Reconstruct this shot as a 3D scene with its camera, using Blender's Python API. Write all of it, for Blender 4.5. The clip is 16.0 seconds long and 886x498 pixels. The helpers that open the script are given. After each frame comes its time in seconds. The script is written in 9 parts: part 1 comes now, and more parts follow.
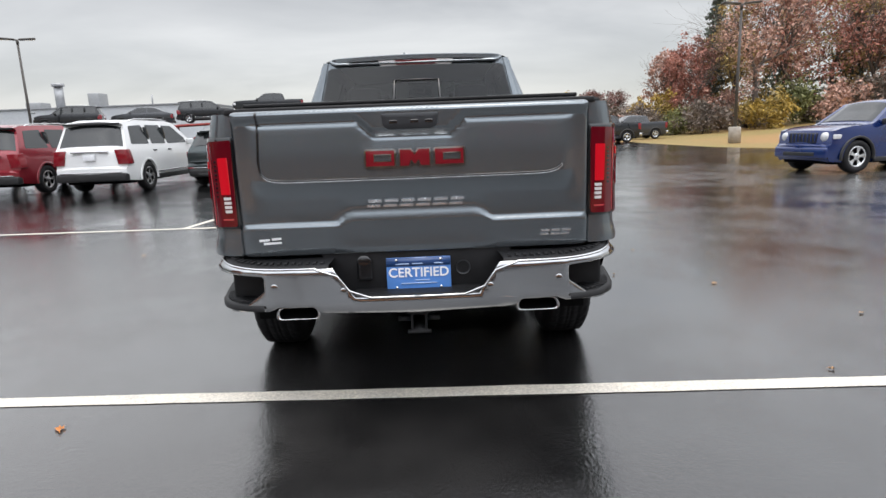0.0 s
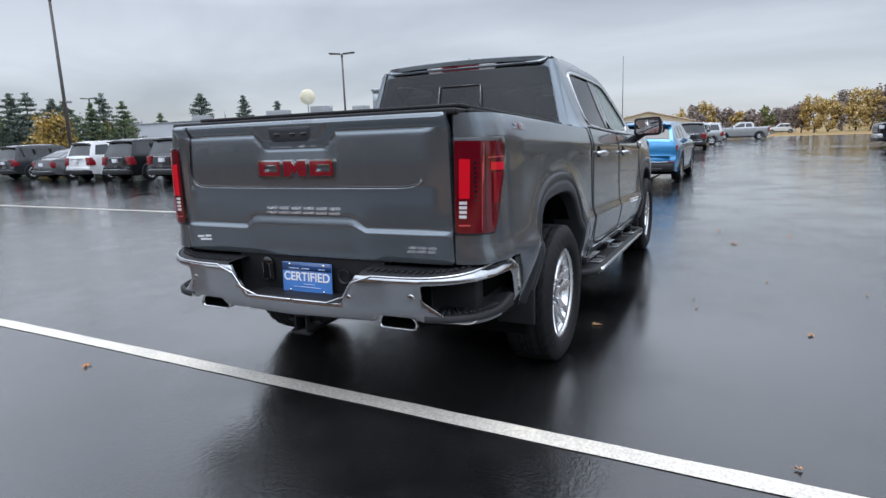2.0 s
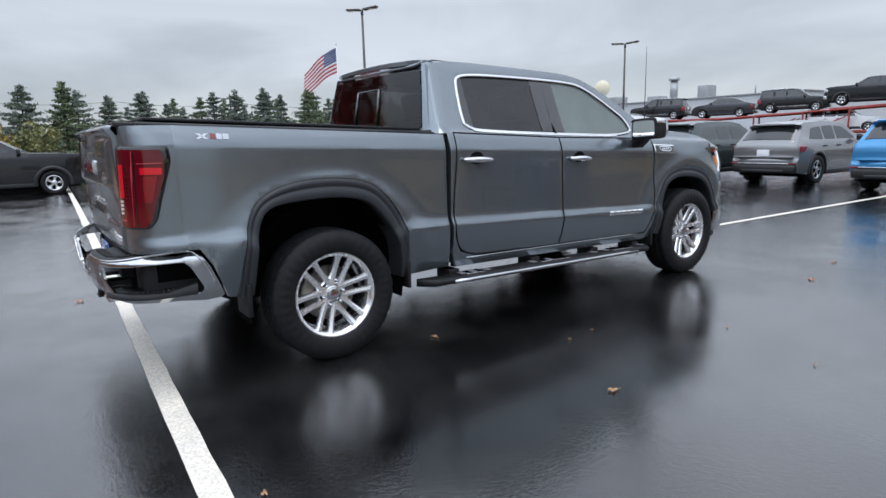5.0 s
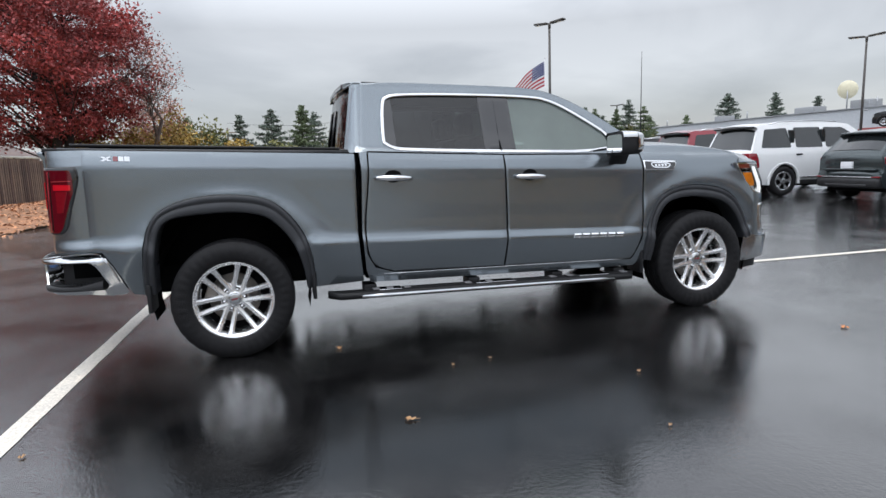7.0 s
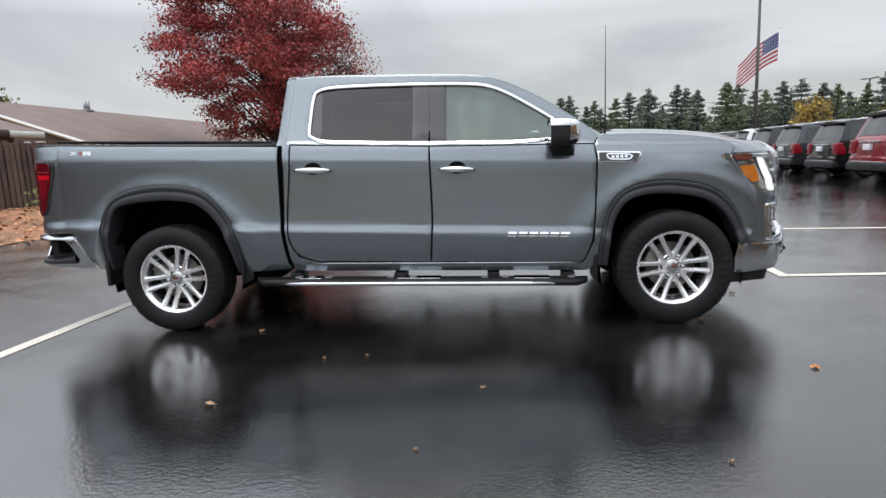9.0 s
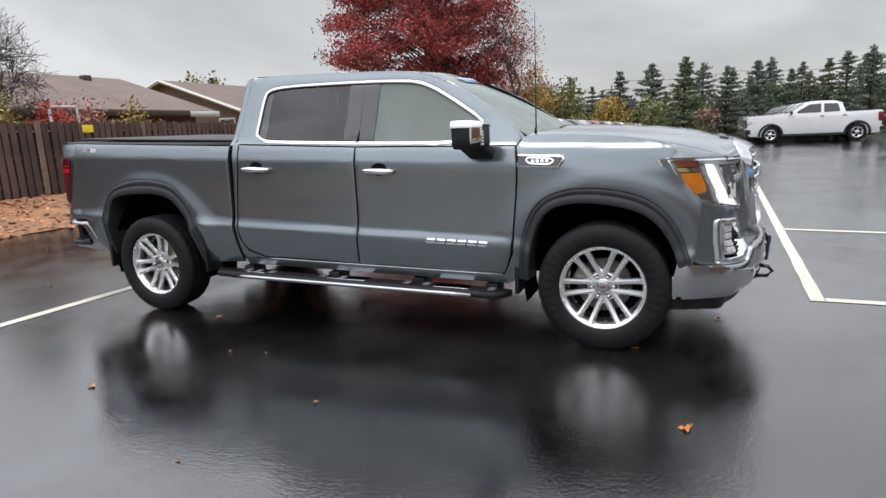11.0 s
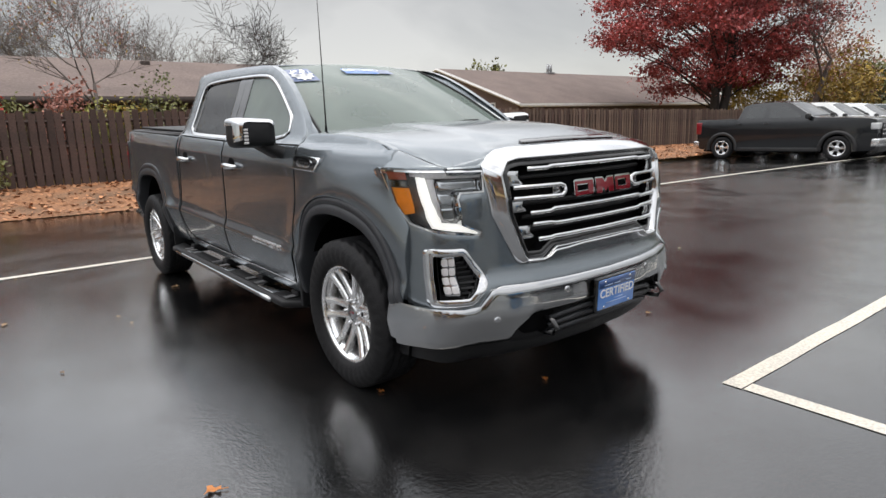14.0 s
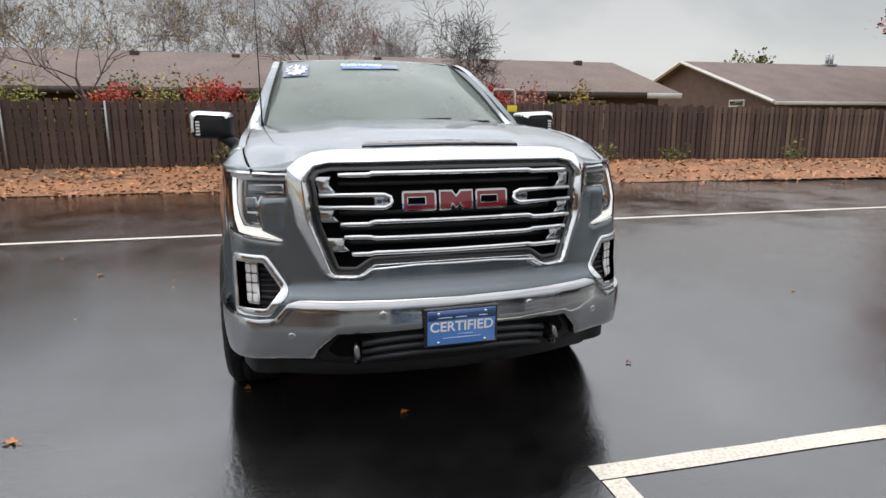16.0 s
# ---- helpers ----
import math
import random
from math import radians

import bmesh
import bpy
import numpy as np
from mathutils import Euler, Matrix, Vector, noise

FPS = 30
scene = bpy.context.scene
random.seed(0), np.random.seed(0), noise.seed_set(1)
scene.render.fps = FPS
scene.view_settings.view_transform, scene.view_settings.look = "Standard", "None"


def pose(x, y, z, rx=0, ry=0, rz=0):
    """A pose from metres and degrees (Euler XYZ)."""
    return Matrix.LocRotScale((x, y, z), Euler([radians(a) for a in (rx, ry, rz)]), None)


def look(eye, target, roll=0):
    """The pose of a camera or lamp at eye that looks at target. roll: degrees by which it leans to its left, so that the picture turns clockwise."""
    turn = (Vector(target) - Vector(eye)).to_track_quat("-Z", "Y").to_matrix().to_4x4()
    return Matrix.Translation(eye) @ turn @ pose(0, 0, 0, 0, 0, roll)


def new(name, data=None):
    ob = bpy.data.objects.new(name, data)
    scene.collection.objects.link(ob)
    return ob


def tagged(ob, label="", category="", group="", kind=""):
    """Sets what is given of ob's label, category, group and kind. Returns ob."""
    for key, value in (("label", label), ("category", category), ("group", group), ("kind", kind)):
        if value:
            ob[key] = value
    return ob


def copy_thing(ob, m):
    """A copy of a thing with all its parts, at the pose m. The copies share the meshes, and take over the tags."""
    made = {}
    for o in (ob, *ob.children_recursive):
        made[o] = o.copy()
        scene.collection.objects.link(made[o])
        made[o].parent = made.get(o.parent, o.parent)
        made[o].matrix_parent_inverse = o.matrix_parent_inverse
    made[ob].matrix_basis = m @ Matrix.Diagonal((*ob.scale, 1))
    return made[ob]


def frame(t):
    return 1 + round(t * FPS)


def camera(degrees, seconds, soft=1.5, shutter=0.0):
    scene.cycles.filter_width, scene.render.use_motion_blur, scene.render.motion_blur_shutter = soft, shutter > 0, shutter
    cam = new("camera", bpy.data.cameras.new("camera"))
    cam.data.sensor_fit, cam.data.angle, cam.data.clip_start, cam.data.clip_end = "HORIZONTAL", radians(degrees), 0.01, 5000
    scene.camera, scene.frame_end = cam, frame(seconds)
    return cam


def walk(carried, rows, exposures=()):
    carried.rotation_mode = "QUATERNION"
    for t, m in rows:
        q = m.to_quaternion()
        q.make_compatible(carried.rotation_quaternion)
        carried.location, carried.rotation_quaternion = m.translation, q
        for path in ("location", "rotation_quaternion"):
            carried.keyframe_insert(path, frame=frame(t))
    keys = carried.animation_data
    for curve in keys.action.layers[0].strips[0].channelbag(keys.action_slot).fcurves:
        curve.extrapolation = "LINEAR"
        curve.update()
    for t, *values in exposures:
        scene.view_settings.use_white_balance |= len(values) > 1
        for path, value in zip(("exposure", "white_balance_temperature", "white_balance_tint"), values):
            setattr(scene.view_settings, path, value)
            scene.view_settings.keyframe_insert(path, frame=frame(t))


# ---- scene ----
cam = camera(72.9, 16.0)
PATH = [
    (0, (0.088, -3.901, 1.346), (0.115, -1.94, 0.957), -2.2),
    (0.5, (0.559, -3.84, 1.359), (0.324, -1.892, 0.972), -2.2),
    (1, (1.029, -3.816, 1.351), (0.55, -1.913, 0.964), -2.2),
    (1.5, (1.462, -3.635, 1.331), (0.781, -1.793, 0.95), -2.1),
    (2, (1.917, -3.457, 1.349), (1.051, -1.691, 0.985), -2.1),
    (2.5, (2.39, -3.24, 1.34), (1.374, -1.555, 0.985), -2.1),
    (3, (2.84, -2.964, 1.361), (1.684, -1.372, 1.002), -2.0),
    (3.5, (3.326, -2.694, 1.359), (2.052, -1.196, 0.998), -2.0),
    (4, (3.697, -2.324, 1.35), (2.283, -0.956, 0.992), -2.1),
    (4.2, (3.845, -2.181, 1.355), (2.384, -0.865, 0.992), -1.9),
    (6.3, (4.975, -0.327, 1.324), (3.148, 0.424, 1.015), -1.9),
    (6.5, (5.066, -0.137, 1.333), (3.204, 0.529, 1.03), -2.0),
    (7, (5.274, 0.355, 1.325), (3.364, 0.866, 1.025), -2.0),
    (7.5, (5.334, 0.914, 1.324), (3.386, 1.254, 1.021), -2.0),
    (8, (5.431, 1.475, 1.31), (3.461, 1.633, 1.005), -2.3),
    (8.5, (5.37, 1.972, 1.301), (3.393, 1.965, 0.996), -2.2),
    (9, (5.338, 2.474, 1.287), (3.371, 2.298, 0.969), -2.4),
    (9.2, (5.302, 2.665, 1.296), (3.343, 2.414, 0.975), -2.5),
    (11.3, (4.606, 4.493, 1.438), (2.83, 3.664, 1.038), -2.6),
    (11.5, (4.5, 4.676, 1.441), (2.752, 3.792, 1.035), -2.5),
    (12, (4.138, 5.084, 1.412), (2.466, 4.072, 0.992), -2.3),
    (12.5, (3.81, 5.542, 1.385), (2.213, 4.407, 0.98), -2.1),
    (13, (3.42, 5.923, 1.374), (1.909, 4.678, 0.964), -1.9),
    (13.5, (2.989, 6.225, 1.378), (1.604, 4.843, 0.962), -2.1),
    (14, (2.556, 6.51, 1.383), (1.323, 4.987, 0.983), -2.1),
    (14.5, (2.077, 6.709, 1.403), (1.012, 5.063, 1.009), -2.0),
    (15, (1.606, 6.915, 1.389), (0.725, 5.163, 0.993), -1.7),
    (15.5, (1.147, 7.012, 1.374), (0.459, 5.178, 0.97), -1.0),
    (16, (0.732, 7.12, 1.375), (0.213, 5.231, 0.973), -0.3),
]
EXPOSURE = [(0.0, 0.22, 6650, 10), (1.0, 0.08, 6350, 10), (2.2, 0.0, 5950, 10), (4.0, 0.0, 5950, 10), (7.0, 0.05, 6300, 10), (9.0, 0.05, 6500, 10), (11.5, 0.05, 6650, 10), (13.5, 0.0, 6850, 10), (16.0, -0.05, 6750, 10)]
walk(cam, [(t, look(eye, target, roll)) for t, eye, target, roll in PATH], EXPOSURE)


# ---- sky and light: heavy overcast, one weak wide sun ----
world = bpy.data.worlds.new("overcast")
scene.world = world
world.use_nodes = True
wn, wl = world.node_tree.nodes, world.node_tree.links
for n in list(wn):
    wn.remove(n)
w_out = wn.new("ShaderNodeOutputWorld")
w_bg = wn.new("ShaderNodeBackground")
w_sky = wn.new("ShaderNodeTexSky")
w_sky.sky_type = "NISHITA"
w_sky.sun_disc = False
w_sky.sun_elevation = radians(84)
w_sky.sun_rotation = radians(162)
w_tc = wn.new("ShaderNodeTexCoord")
w_map = wn.new("ShaderNodeMapping")
w_map.inputs["Scale"].default_value = (1.0, 1.0, 3.2)
w_map.inputs["Location"].default_value = (0.9, 1.7, 0.2)
w_n1 = wn.new("ShaderNodeTexNoise")
w_n1.inputs["Scale"].default_value = 1.7
w_n1.inputs["Detail"].default_value = 7
w_n1.inputs["Roughness"].default_value = 0.5
w_n1.inputs["Distortion"].default_value = 0.5
w_ramp = wn.new("ShaderNodeValToRGB")
w_ramp.color_ramp.elements[0].position = 0.36
w_ramp.color_ramp.elements[0].color = (0.42, 0.423, 0.43, 1)
w_ramp.color_ramp.elements[1].position = 0.64
w_ramp.color_ramp.elements[1].color = (0.74, 0.74, 0.74, 1)
w_scale = wn.new("ShaderNodeMixRGB")
w_scale.blend_type = "ADD"
w_scale.inputs[0].default_value = 0.03
wl.new(w_tc.outputs["Generated"], w_map.inputs["Vector"])
wl.new(w_map.outputs["Vector"], w_n1.inputs["Vector"])
wl.new(w_n1.outputs["Fac"], w_ramp.inputs["Fac"])
wl.new(w_ramp.outputs["Color"], w_scale.inputs[1])
wl.new(w_sky.outputs["Color"], w_scale.inputs[2])
# An overcast dome is about three times as bright overhead as at the skyline.
w_sep = wn.new("ShaderNodeSeparateXYZ")
w_zen = wn.new("ShaderNodeValToRGB")
for pos, v in ((0.0, 1.00), (0.10, 0.93), (0.20, 0.84), (0.28, 1.40), (0.40, 2.25), (0.62, 3.0)):
    e = w_zen.color_ramp.elements.new(pos) if pos not in (0.0, 0.62) else w_zen.color_ramp.elements[0 if pos == 0.0 else -1]
    e.position = pos
    e.color = (v / 3, v / 3, v / 3, 1)
w_mul = wn.new("ShaderNodeVectorMath")
w_mul.operation = "SCALE"
wl.new(w_tc.outputs["Generated"], w_sep.inputs["Vector"])
wl.new(w_sep.outputs["Z"], w_zen.inputs["Fac"])
wl.new(w_scale.outputs["Color"], w_mul.inputs["Vector"])
wl.new(w_zen.outputs["Color"], w_mul.inputs["Scale"])
# Above the skyline the cloud is brighter on the side of the veiled sun.
w_dot = wn.new("ShaderNodeVectorMath")
w_dot.operation = "DOT_PRODUCT"
w_dot.inputs[1].default_value = (0.12, -0.36, 0.0)
w_high = wn.new("ShaderNodeMapRange")
w_high.interpolation_type = "SMOOTHSTEP"
w_high.inputs["From Min"].default_value, w_high.inputs["From Max"].default_value = 0.18, 0.50
w_side = wn.new("ShaderNodeMath")
w_side.operation = "MULTIPLY_ADD"
w_side.inputs[2].default_value = 1.0
w_tilt = wn.new("ShaderNodeVectorMath")
w_tilt.operation = "SCALE"
wl.new(w_tc.outputs["Generated"], w_dot.inputs[0])
wl.new(w_sep.outputs["Z"], w_high.inputs["Value"])
wl.new(w_dot.outputs["Value"], w_side.inputs[0])
wl.new(w_high.outputs["Result"], w_side.inputs[1])
wl.new(w_mul.outputs["Vector"], w_tilt.inputs["Vector"])
wl.new(w_side.outputs["Value"], w_tilt.inputs["Scale"])
wl.new(w_tilt.outputs["Vector"], w_bg.inputs["Color"])
w_bg.inputs["Strength"].default_value = 2.85
wl.new(w_bg.outputs["Background"], w_out.inputs["Surface"])

sun = new("sun", bpy.data.lights.new("sun", "SUN"))
sun.data.energy = 0.95
sun.data.angle = radians(30)
sun.data.color = (1.0, 0.97, 0.93)
sun.rotation_euler = (radians(6), 0, radians(18))
sun.location = (0, 0, 40)


# ---- materials ----
def rgb(c):
    return (c[0], c[1], c[2], 1.0)


def mat(name, color, rough=0.5, metal=0.0, var=0.0, scale=6.0, fine=0.0, fscale=80.0, bump=0.0, bscale=120.0,
        rvar=0.0, coat=0.0, ior=1.5, emit=None, power=0.0, second=None, objrand=0.0, island=0.0):
    m = bpy.data.materials.new(name)
    m.use_nodes = True
    nt = m.node_tree
    b = nt.nodes["Principled BSDF"]
    b.inputs["Base Color"].default_value = rgb(color)
    b.inputs["Roughness"].default_value = rough
    b.inputs["Metallic"].default_value = metal
    b.inputs["IOR"].default_value = ior
    b.inputs["Coat Weight"].default_value = coat
    b.inputs["Coat Roughness"].default_value = 0.03
    if emit:
        b.inputs["Emission Color"].default_value = rgb(emit)
        b.inputs["Emission Strength"].default_value = power
    tc = nt.nodes.new("ShaderNodeTexCoord")
    last = None
    if var or second:
        n1 = nt.nodes.new("ShaderNodeTexNoise")
        n1.inputs["Scale"].default_value = scale
        n1.inputs["Detail"].default_value = 5
        nt.links.new(tc.outputs["Object"], n1.inputs["Vector"])
        mx = nt.nodes.new("ShaderNodeMixRGB")
        lo = second if second else tuple(c * (1 - var) for c in color)
        hi = color if second else tuple(min(1, c * (1 + var)) for c in color)
        mx.inputs[1].default_value, mx.inputs[2].default_value = rgb(lo), rgb(hi)
        rp = nt.nodes.new("ShaderNodeValToRGB")
        rp.color_ramp.elements[0].position, rp.color_ramp.elements[1].position = 0.32, 0.68
        nt.links.new(n1.outputs["Fac"], rp.inputs["Fac"])
        nt.links.new(rp.outputs["Color"], mx.inputs[0])
        last = mx.outputs["Color"]
        if rvar:
            mr = nt.nodes.new("ShaderNodeMapRange")
            mr.inputs["To Min"].default_value = max(0.02, rough - rvar)
            mr.inputs["To Max"].default_value = min(1, rough + rvar)
            nt.links.new(n1.outputs["Fac"], mr.inputs["Value"])
            nt.links.new(mr.outputs["Result"], b.inputs["Roughness"])
    if fine:
        n2 = nt.nodes.new("ShaderNodeTexNoise")
        n2.inputs["Scale"].default_value = fscale
        n2.inputs["Detail"].default_value = 3
        nt.links.new(tc.outputs["Object"], n2.inputs["Vector"])
        m2 = nt.nodes.new("ShaderNodeMixRGB")
        m2.blend_type = "MULTIPLY"
        m2.inputs[0].default_value = 1.0
        m2.inputs[1].default_value = rgb(color)
        r2 = nt.nodes.new("ShaderNodeMapRange")
        r2.inputs["From Min"].default_value, r2.inputs["From Max"].default_value = 0.3, 0.7
        r2.inputs["To Min"].default_value, r2.inputs["To Max"].default_value = 1 - fine, 1 + fine
        nt.links.new(n2.outputs["Fac"], r2.inputs["Value"])
        if last:
            nt.links.new(last, m2.inputs[1])
        nt.links.new(r2.outputs["Result"], m2.inputs[2])
        last = m2.outputs["Color"]
    if objrand or island:
        src = nt.nodes.new("ShaderNodeObjectInfo").outputs["Random"] if objrand else nt.nodes.new("ShaderNodeNewGeometry").outputs["Random Per Island"]
        k = objrand or island
        r3 = nt.nodes.new("ShaderNodeMapRange")
        r3.inputs["To Min"].default_value, r3.inputs["To Max"].default_value = 1 - k, 1 + k
        nt.links.new(src, r3.inputs["Value"])
        m3 = nt.nodes.new("ShaderNodeMixRGB")
        m3.blend_type = "MULTIPLY"
        m3.inputs[0].default_value = 1.0
        m3.inputs[1].default_value = rgb(color)
        if last:
            nt.links.new(last, m3.inputs[1])
        nt.links.new(r3.outputs["Result"], m3.inputs[2])
        last = m3.outputs["Color"]
    if last:
        nt.links.new(last, b.inputs["Base Color"])
    if bump:
        n4 = nt.nodes.new("ShaderNodeTexNoise")
        n4.inputs["Scale"].default_value = bscale
        n4.inputs["Detail"].default_value = 3
        nt.links.new(tc.outputs["Object"], n4.inputs["Vector"])
        bp = nt.nodes.new("ShaderNodeBump")
        bp.inputs["Strength"].default_value = bump
        bp.inputs["Distance"].default_value = 0.01
        nt.links.new(n4.outputs["Fac"], bp.inputs["Height"])
        nt.links.new(bp.outputs["Normal"], b.inputs["Normal"])
    return m


def glass(name, tint, gloss=0.02, ior=1.5):
    """A thin pane: tinted see-through, with Fresnel gloss."""
    m = bpy.data.materials.new(name)
    m.use_nodes = True
    nt = m.node_tree
    for n in list(nt.nodes):
        nt.nodes.remove(n)
    out = nt.nodes.new("ShaderNodeOutputMaterial")
    out.name = "Material Output"
    mix = nt.nodes.new("ShaderNodeMixShader")
    fr = nt.nodes.new("ShaderNodeFresnel")
    fr.inputs["IOR"].default_value = ior
    tr = nt.nodes.new("ShaderNodeBsdfTransparent")
    tr.inputs["Color"].default_value = rgb(tint)
    gl = nt.nodes.new("ShaderNodeBsdfGlossy")
    gl.inputs["Roughness"].default_value = gloss
    nt.links.new(fr.outputs["Fac"], mix.inputs["Fac"])
    nt.links.new(tr.outputs["BSDF"], mix.inputs[1])
    nt.links.new(gl.outputs["BSDF"], mix.inputs[2])
    nt.links.new(mix.outputs["Shader"], out.inputs["Surface"])
    return m


def sky_paled(m, amount, color):
    """Mixes a pale diffuse colour into a pane: the sky's reflection is painted into it."""
    nt = m.node_tree
    out = nt.nodes["Material Output"]
    last = out.inputs["Surface"].links[0].from_socket
    df = nt.nodes.new("ShaderNodeBsdfDiffuse")
    df.inputs["Color"].default_value = rgb(color)
    mx = nt.nodes.new("ShaderNodeMixShader")
    tc = nt.nodes.new("ShaderNodeTexCoord")
    n1 = nt.nodes.new("ShaderNodeTexNoise")
    n1.inputs["Scale"].default_value = 2.0
    n1.inputs["Detail"].default_value = 6
    nt.links.new(tc.outputs["Object"], n1.inputs["Vector"])
    mr = nt.nodes.new("ShaderNodeMapRange")
    mr.inputs["From Min"].default_value, mr.inputs["From Max"].default_value = 0.3, 0.7
    mr.inputs["To Min"].default_value, mr.inputs["To Max"].default_value = amount * 0.85, amount * 1.15
    nt.links.new(n1.outputs["Fac"], mr.inputs["Value"])
    nt.links.new(mr.outputs["Result"], mx.inputs["Fac"])
    nt.links.new(last, mx.inputs[1])
    nt.links.new(df.outputs["BSDF"], mx.inputs[2])
    nt.links.new(mx.outputs["Shader"], out.inputs["Surface"])
    return m


def asphalt_material():
    """Old sealed asphalt, soaked: a smooth film over most of it, rougher damp patches, fine aggregate."""
    m = bpy.data.materials.new("wet_asphalt")
    m.use_nodes = True
    nt = m.node_tree
    b = nt.nodes["Principled BSDF"]
    tc = nt.nodes.new("ShaderNodeTexCoord")

    def noise_node(s, detail, rough=0.55):
        n = nt.nodes.new("ShaderNodeTexNoise")
        n.inputs["Scale"].default_value = s
        n.inputs["Detail"].default_value = detail
        n.inputs["Roughness"].default_value = rough
        nt.links.new(tc.outputs["Object"], n.inputs["Vector"])
        return n

    big, mid, grain = noise_node(0.22, 5), noise_node(1.1, 6, 0.6), noise_node(110, 3)
    add = nt.nodes.new("ShaderNodeMath")
    add.operation = "MULTIPLY_ADD"
    add.inputs[1].default_value = 0.55
    nt.links.new(big.outputs["Fac"], add.inputs[0])
    half = nt.nodes.new("ShaderNodeMath")
    half.operation = "MULTIPLY"
    half.inputs[1].default_value = 0.45
    nt.links.new(mid.outputs["Fac"], half.inputs[0])
    nt.links.new(half.outputs["Value"], add.inputs[2])
    # old, paler stretches: drying along the bank; sky sheen painted in towards the verge
    dry_sheen = None
    for place, near, far, full in (((-9.0, -3.5, 0.0), 3.0, 10.5, 1.0), ((11.0, 8.0, 0.0), 2.5, 9.5, 0.9)):
        gap = nt.nodes.new("ShaderNodeVectorMath")
        gap.operation = "DISTANCE"
        gap.inputs[1].default_value = place
        nt.links.new(tc.outputs["Object"], gap.inputs[0])
        patch = nt.nodes.new("ShaderNodeMapRange")
        patch.interpolation_type = "SMOOTHSTEP"
        patch.inputs["From Min"].default_value, patch.inputs["From Max"].default_value = near, far
        patch.inputs["To Min"].default_value, patch.inputs["To Max"].default_value = full, 0.0
        nt.links.new(gap.outputs["Value"], patch.inputs["Value"])
        if dry_sheen is None:
            dry_sheen = patch.outputs["Result"]
        else:
            larger = nt.nodes.new("ShaderNodeMath")
            larger.operation = "MAXIMUM"
            nt.links.new(dry_sheen, larger.inputs[0])
            nt.links.new(patch.outputs["Result"], larger.inputs[1])
            dry_sheen = larger.outputs["Value"]
    blot = nt.nodes.new("ShaderNodeMapRange")
    blot.inputs["From Min"].default_value, blot.inputs["From Max"].default_value = 0.36, 0.54
    nt.links.new(add.outputs["Value"], blot.inputs["Value"])
    damp = nt.nodes.new("ShaderNodeMath")
    damp.operation = "MULTIPLY"
    nt.links.new(dry_sheen, damp.inputs[0])
    nt.links.new(blot.outputs["Result"], damp.inputs[1])
    lift = nt.nodes.new("ShaderNodeMath")
    lift.operation = "MULTIPLY"
    lift.inputs[1].default_value = 0.07
    nt.links.new(damp.outputs["Value"], lift.inputs[0])
    level = add
    add = nt.nodes.new("ShaderNodeMath")
    nt.links.new(level.outputs["Value"], add.inputs[0])
    nt.links.new(lift.outputs["Value"], add.inputs[1])
    rr = nt.nodes.new("ShaderNodeMapRange")
    rr.inputs["From Min"].default_value, rr.inputs["From Max"].default_value = 0.46, 0.57
    rr.inputs["To Min"].default_value, rr.inputs["To Max"].default_value = 0.05, 0.27
    nt.links.new(add.outputs["Value"], rr.inputs["Value"])
    nt.links.new(rr.outputs["Result"], b.inputs["Roughness"])
    col = nt.nodes.new("ShaderNodeMixRGB")
    col.inputs[1].default_value = (0.0030, 0.0031, 0.0034, 1)
    col.inputs[2].default_value = (0.012, 0.0118, 0.0118, 1)
    cr = nt.nodes.new("ShaderNodeMapRange")
    cr.inputs["From Min"].default_value, cr.inputs["From Max"].default_value = 0.36, 0.66
    nt.links.new(mid.outputs["Fac"], cr.inputs["Value"])
    nt.links.new(cr.outputs["Result"], col.inputs[0])
    gm = nt.nodes.new("ShaderNodeMixRGB")
    gm.blend_type = "MULTIPLY"
    gm.inputs[0].default_value = 1
    gr = nt.nodes.new("ShaderNodeMapRange")
    gr.inputs["From Min"].default_value, gr.inputs["From Max"].default_value = 0.3, 0.75
    gr.inputs["To Min"].default_value, gr.inputs["To Max"].default_value = 0.3, 2.4
    nt.links.new(grain.outputs["Fac"], gr.inputs["Value"])
    nt.links.new(col.outputs["Color"], gm.inputs[1])
    nt.links.new(gr.outputs["Result"], gm.inputs[2])
    pale = nt.nodes.new("ShaderNodeMixRGB")
    pale.inputs[2].default_value = (0.125, 0.120, 0.116, 1)
    nt.links.new(damp.outputs["Value"], pale.inputs[0])
    nt.links.new(gm.outputs["Color"], pale.inputs[1])
    nt.links.new(pale.outputs["Color"], b.inputs["Base Color"])
    b.inputs["IOR"].default_value = 1.5
    b.inputs["Specular IOR Level"].default_value = 0.08
    # the film of water over it, deepest in the hollows
    film = nt.nodes.new("ShaderNodeMapRange")
    film.inputs["From Min"].default_value, film.inputs["From Max"].default_value = 0.44, 0.60
    film.inputs["To Min"].default_value, film.inputs["To Max"].default_value = 1.0, 0.92
    nt.links.new(add.outputs["Value"], film.inputs["Value"])
    nt.links.new(film.outputs["Result"], b.inputs["Coat Weight"])
    cw = nt.nodes.new("ShaderNodeMapRange")
    cw.inputs["From Min"].default_value, cw.inputs["From Max"].default_value = 0.44, 0.58
    cw.inputs["To Min"].default_value, cw.inputs["To Max"].default_value = 0.035, 0.15
    nt.links.new(add.outputs["Value"], cw.inputs["Value"])
    nt.links.new(cw.outputs["Result"], b.inputs["Coat Roughness"])
    b.inputs["Coat IOR"].default_value = 1.86

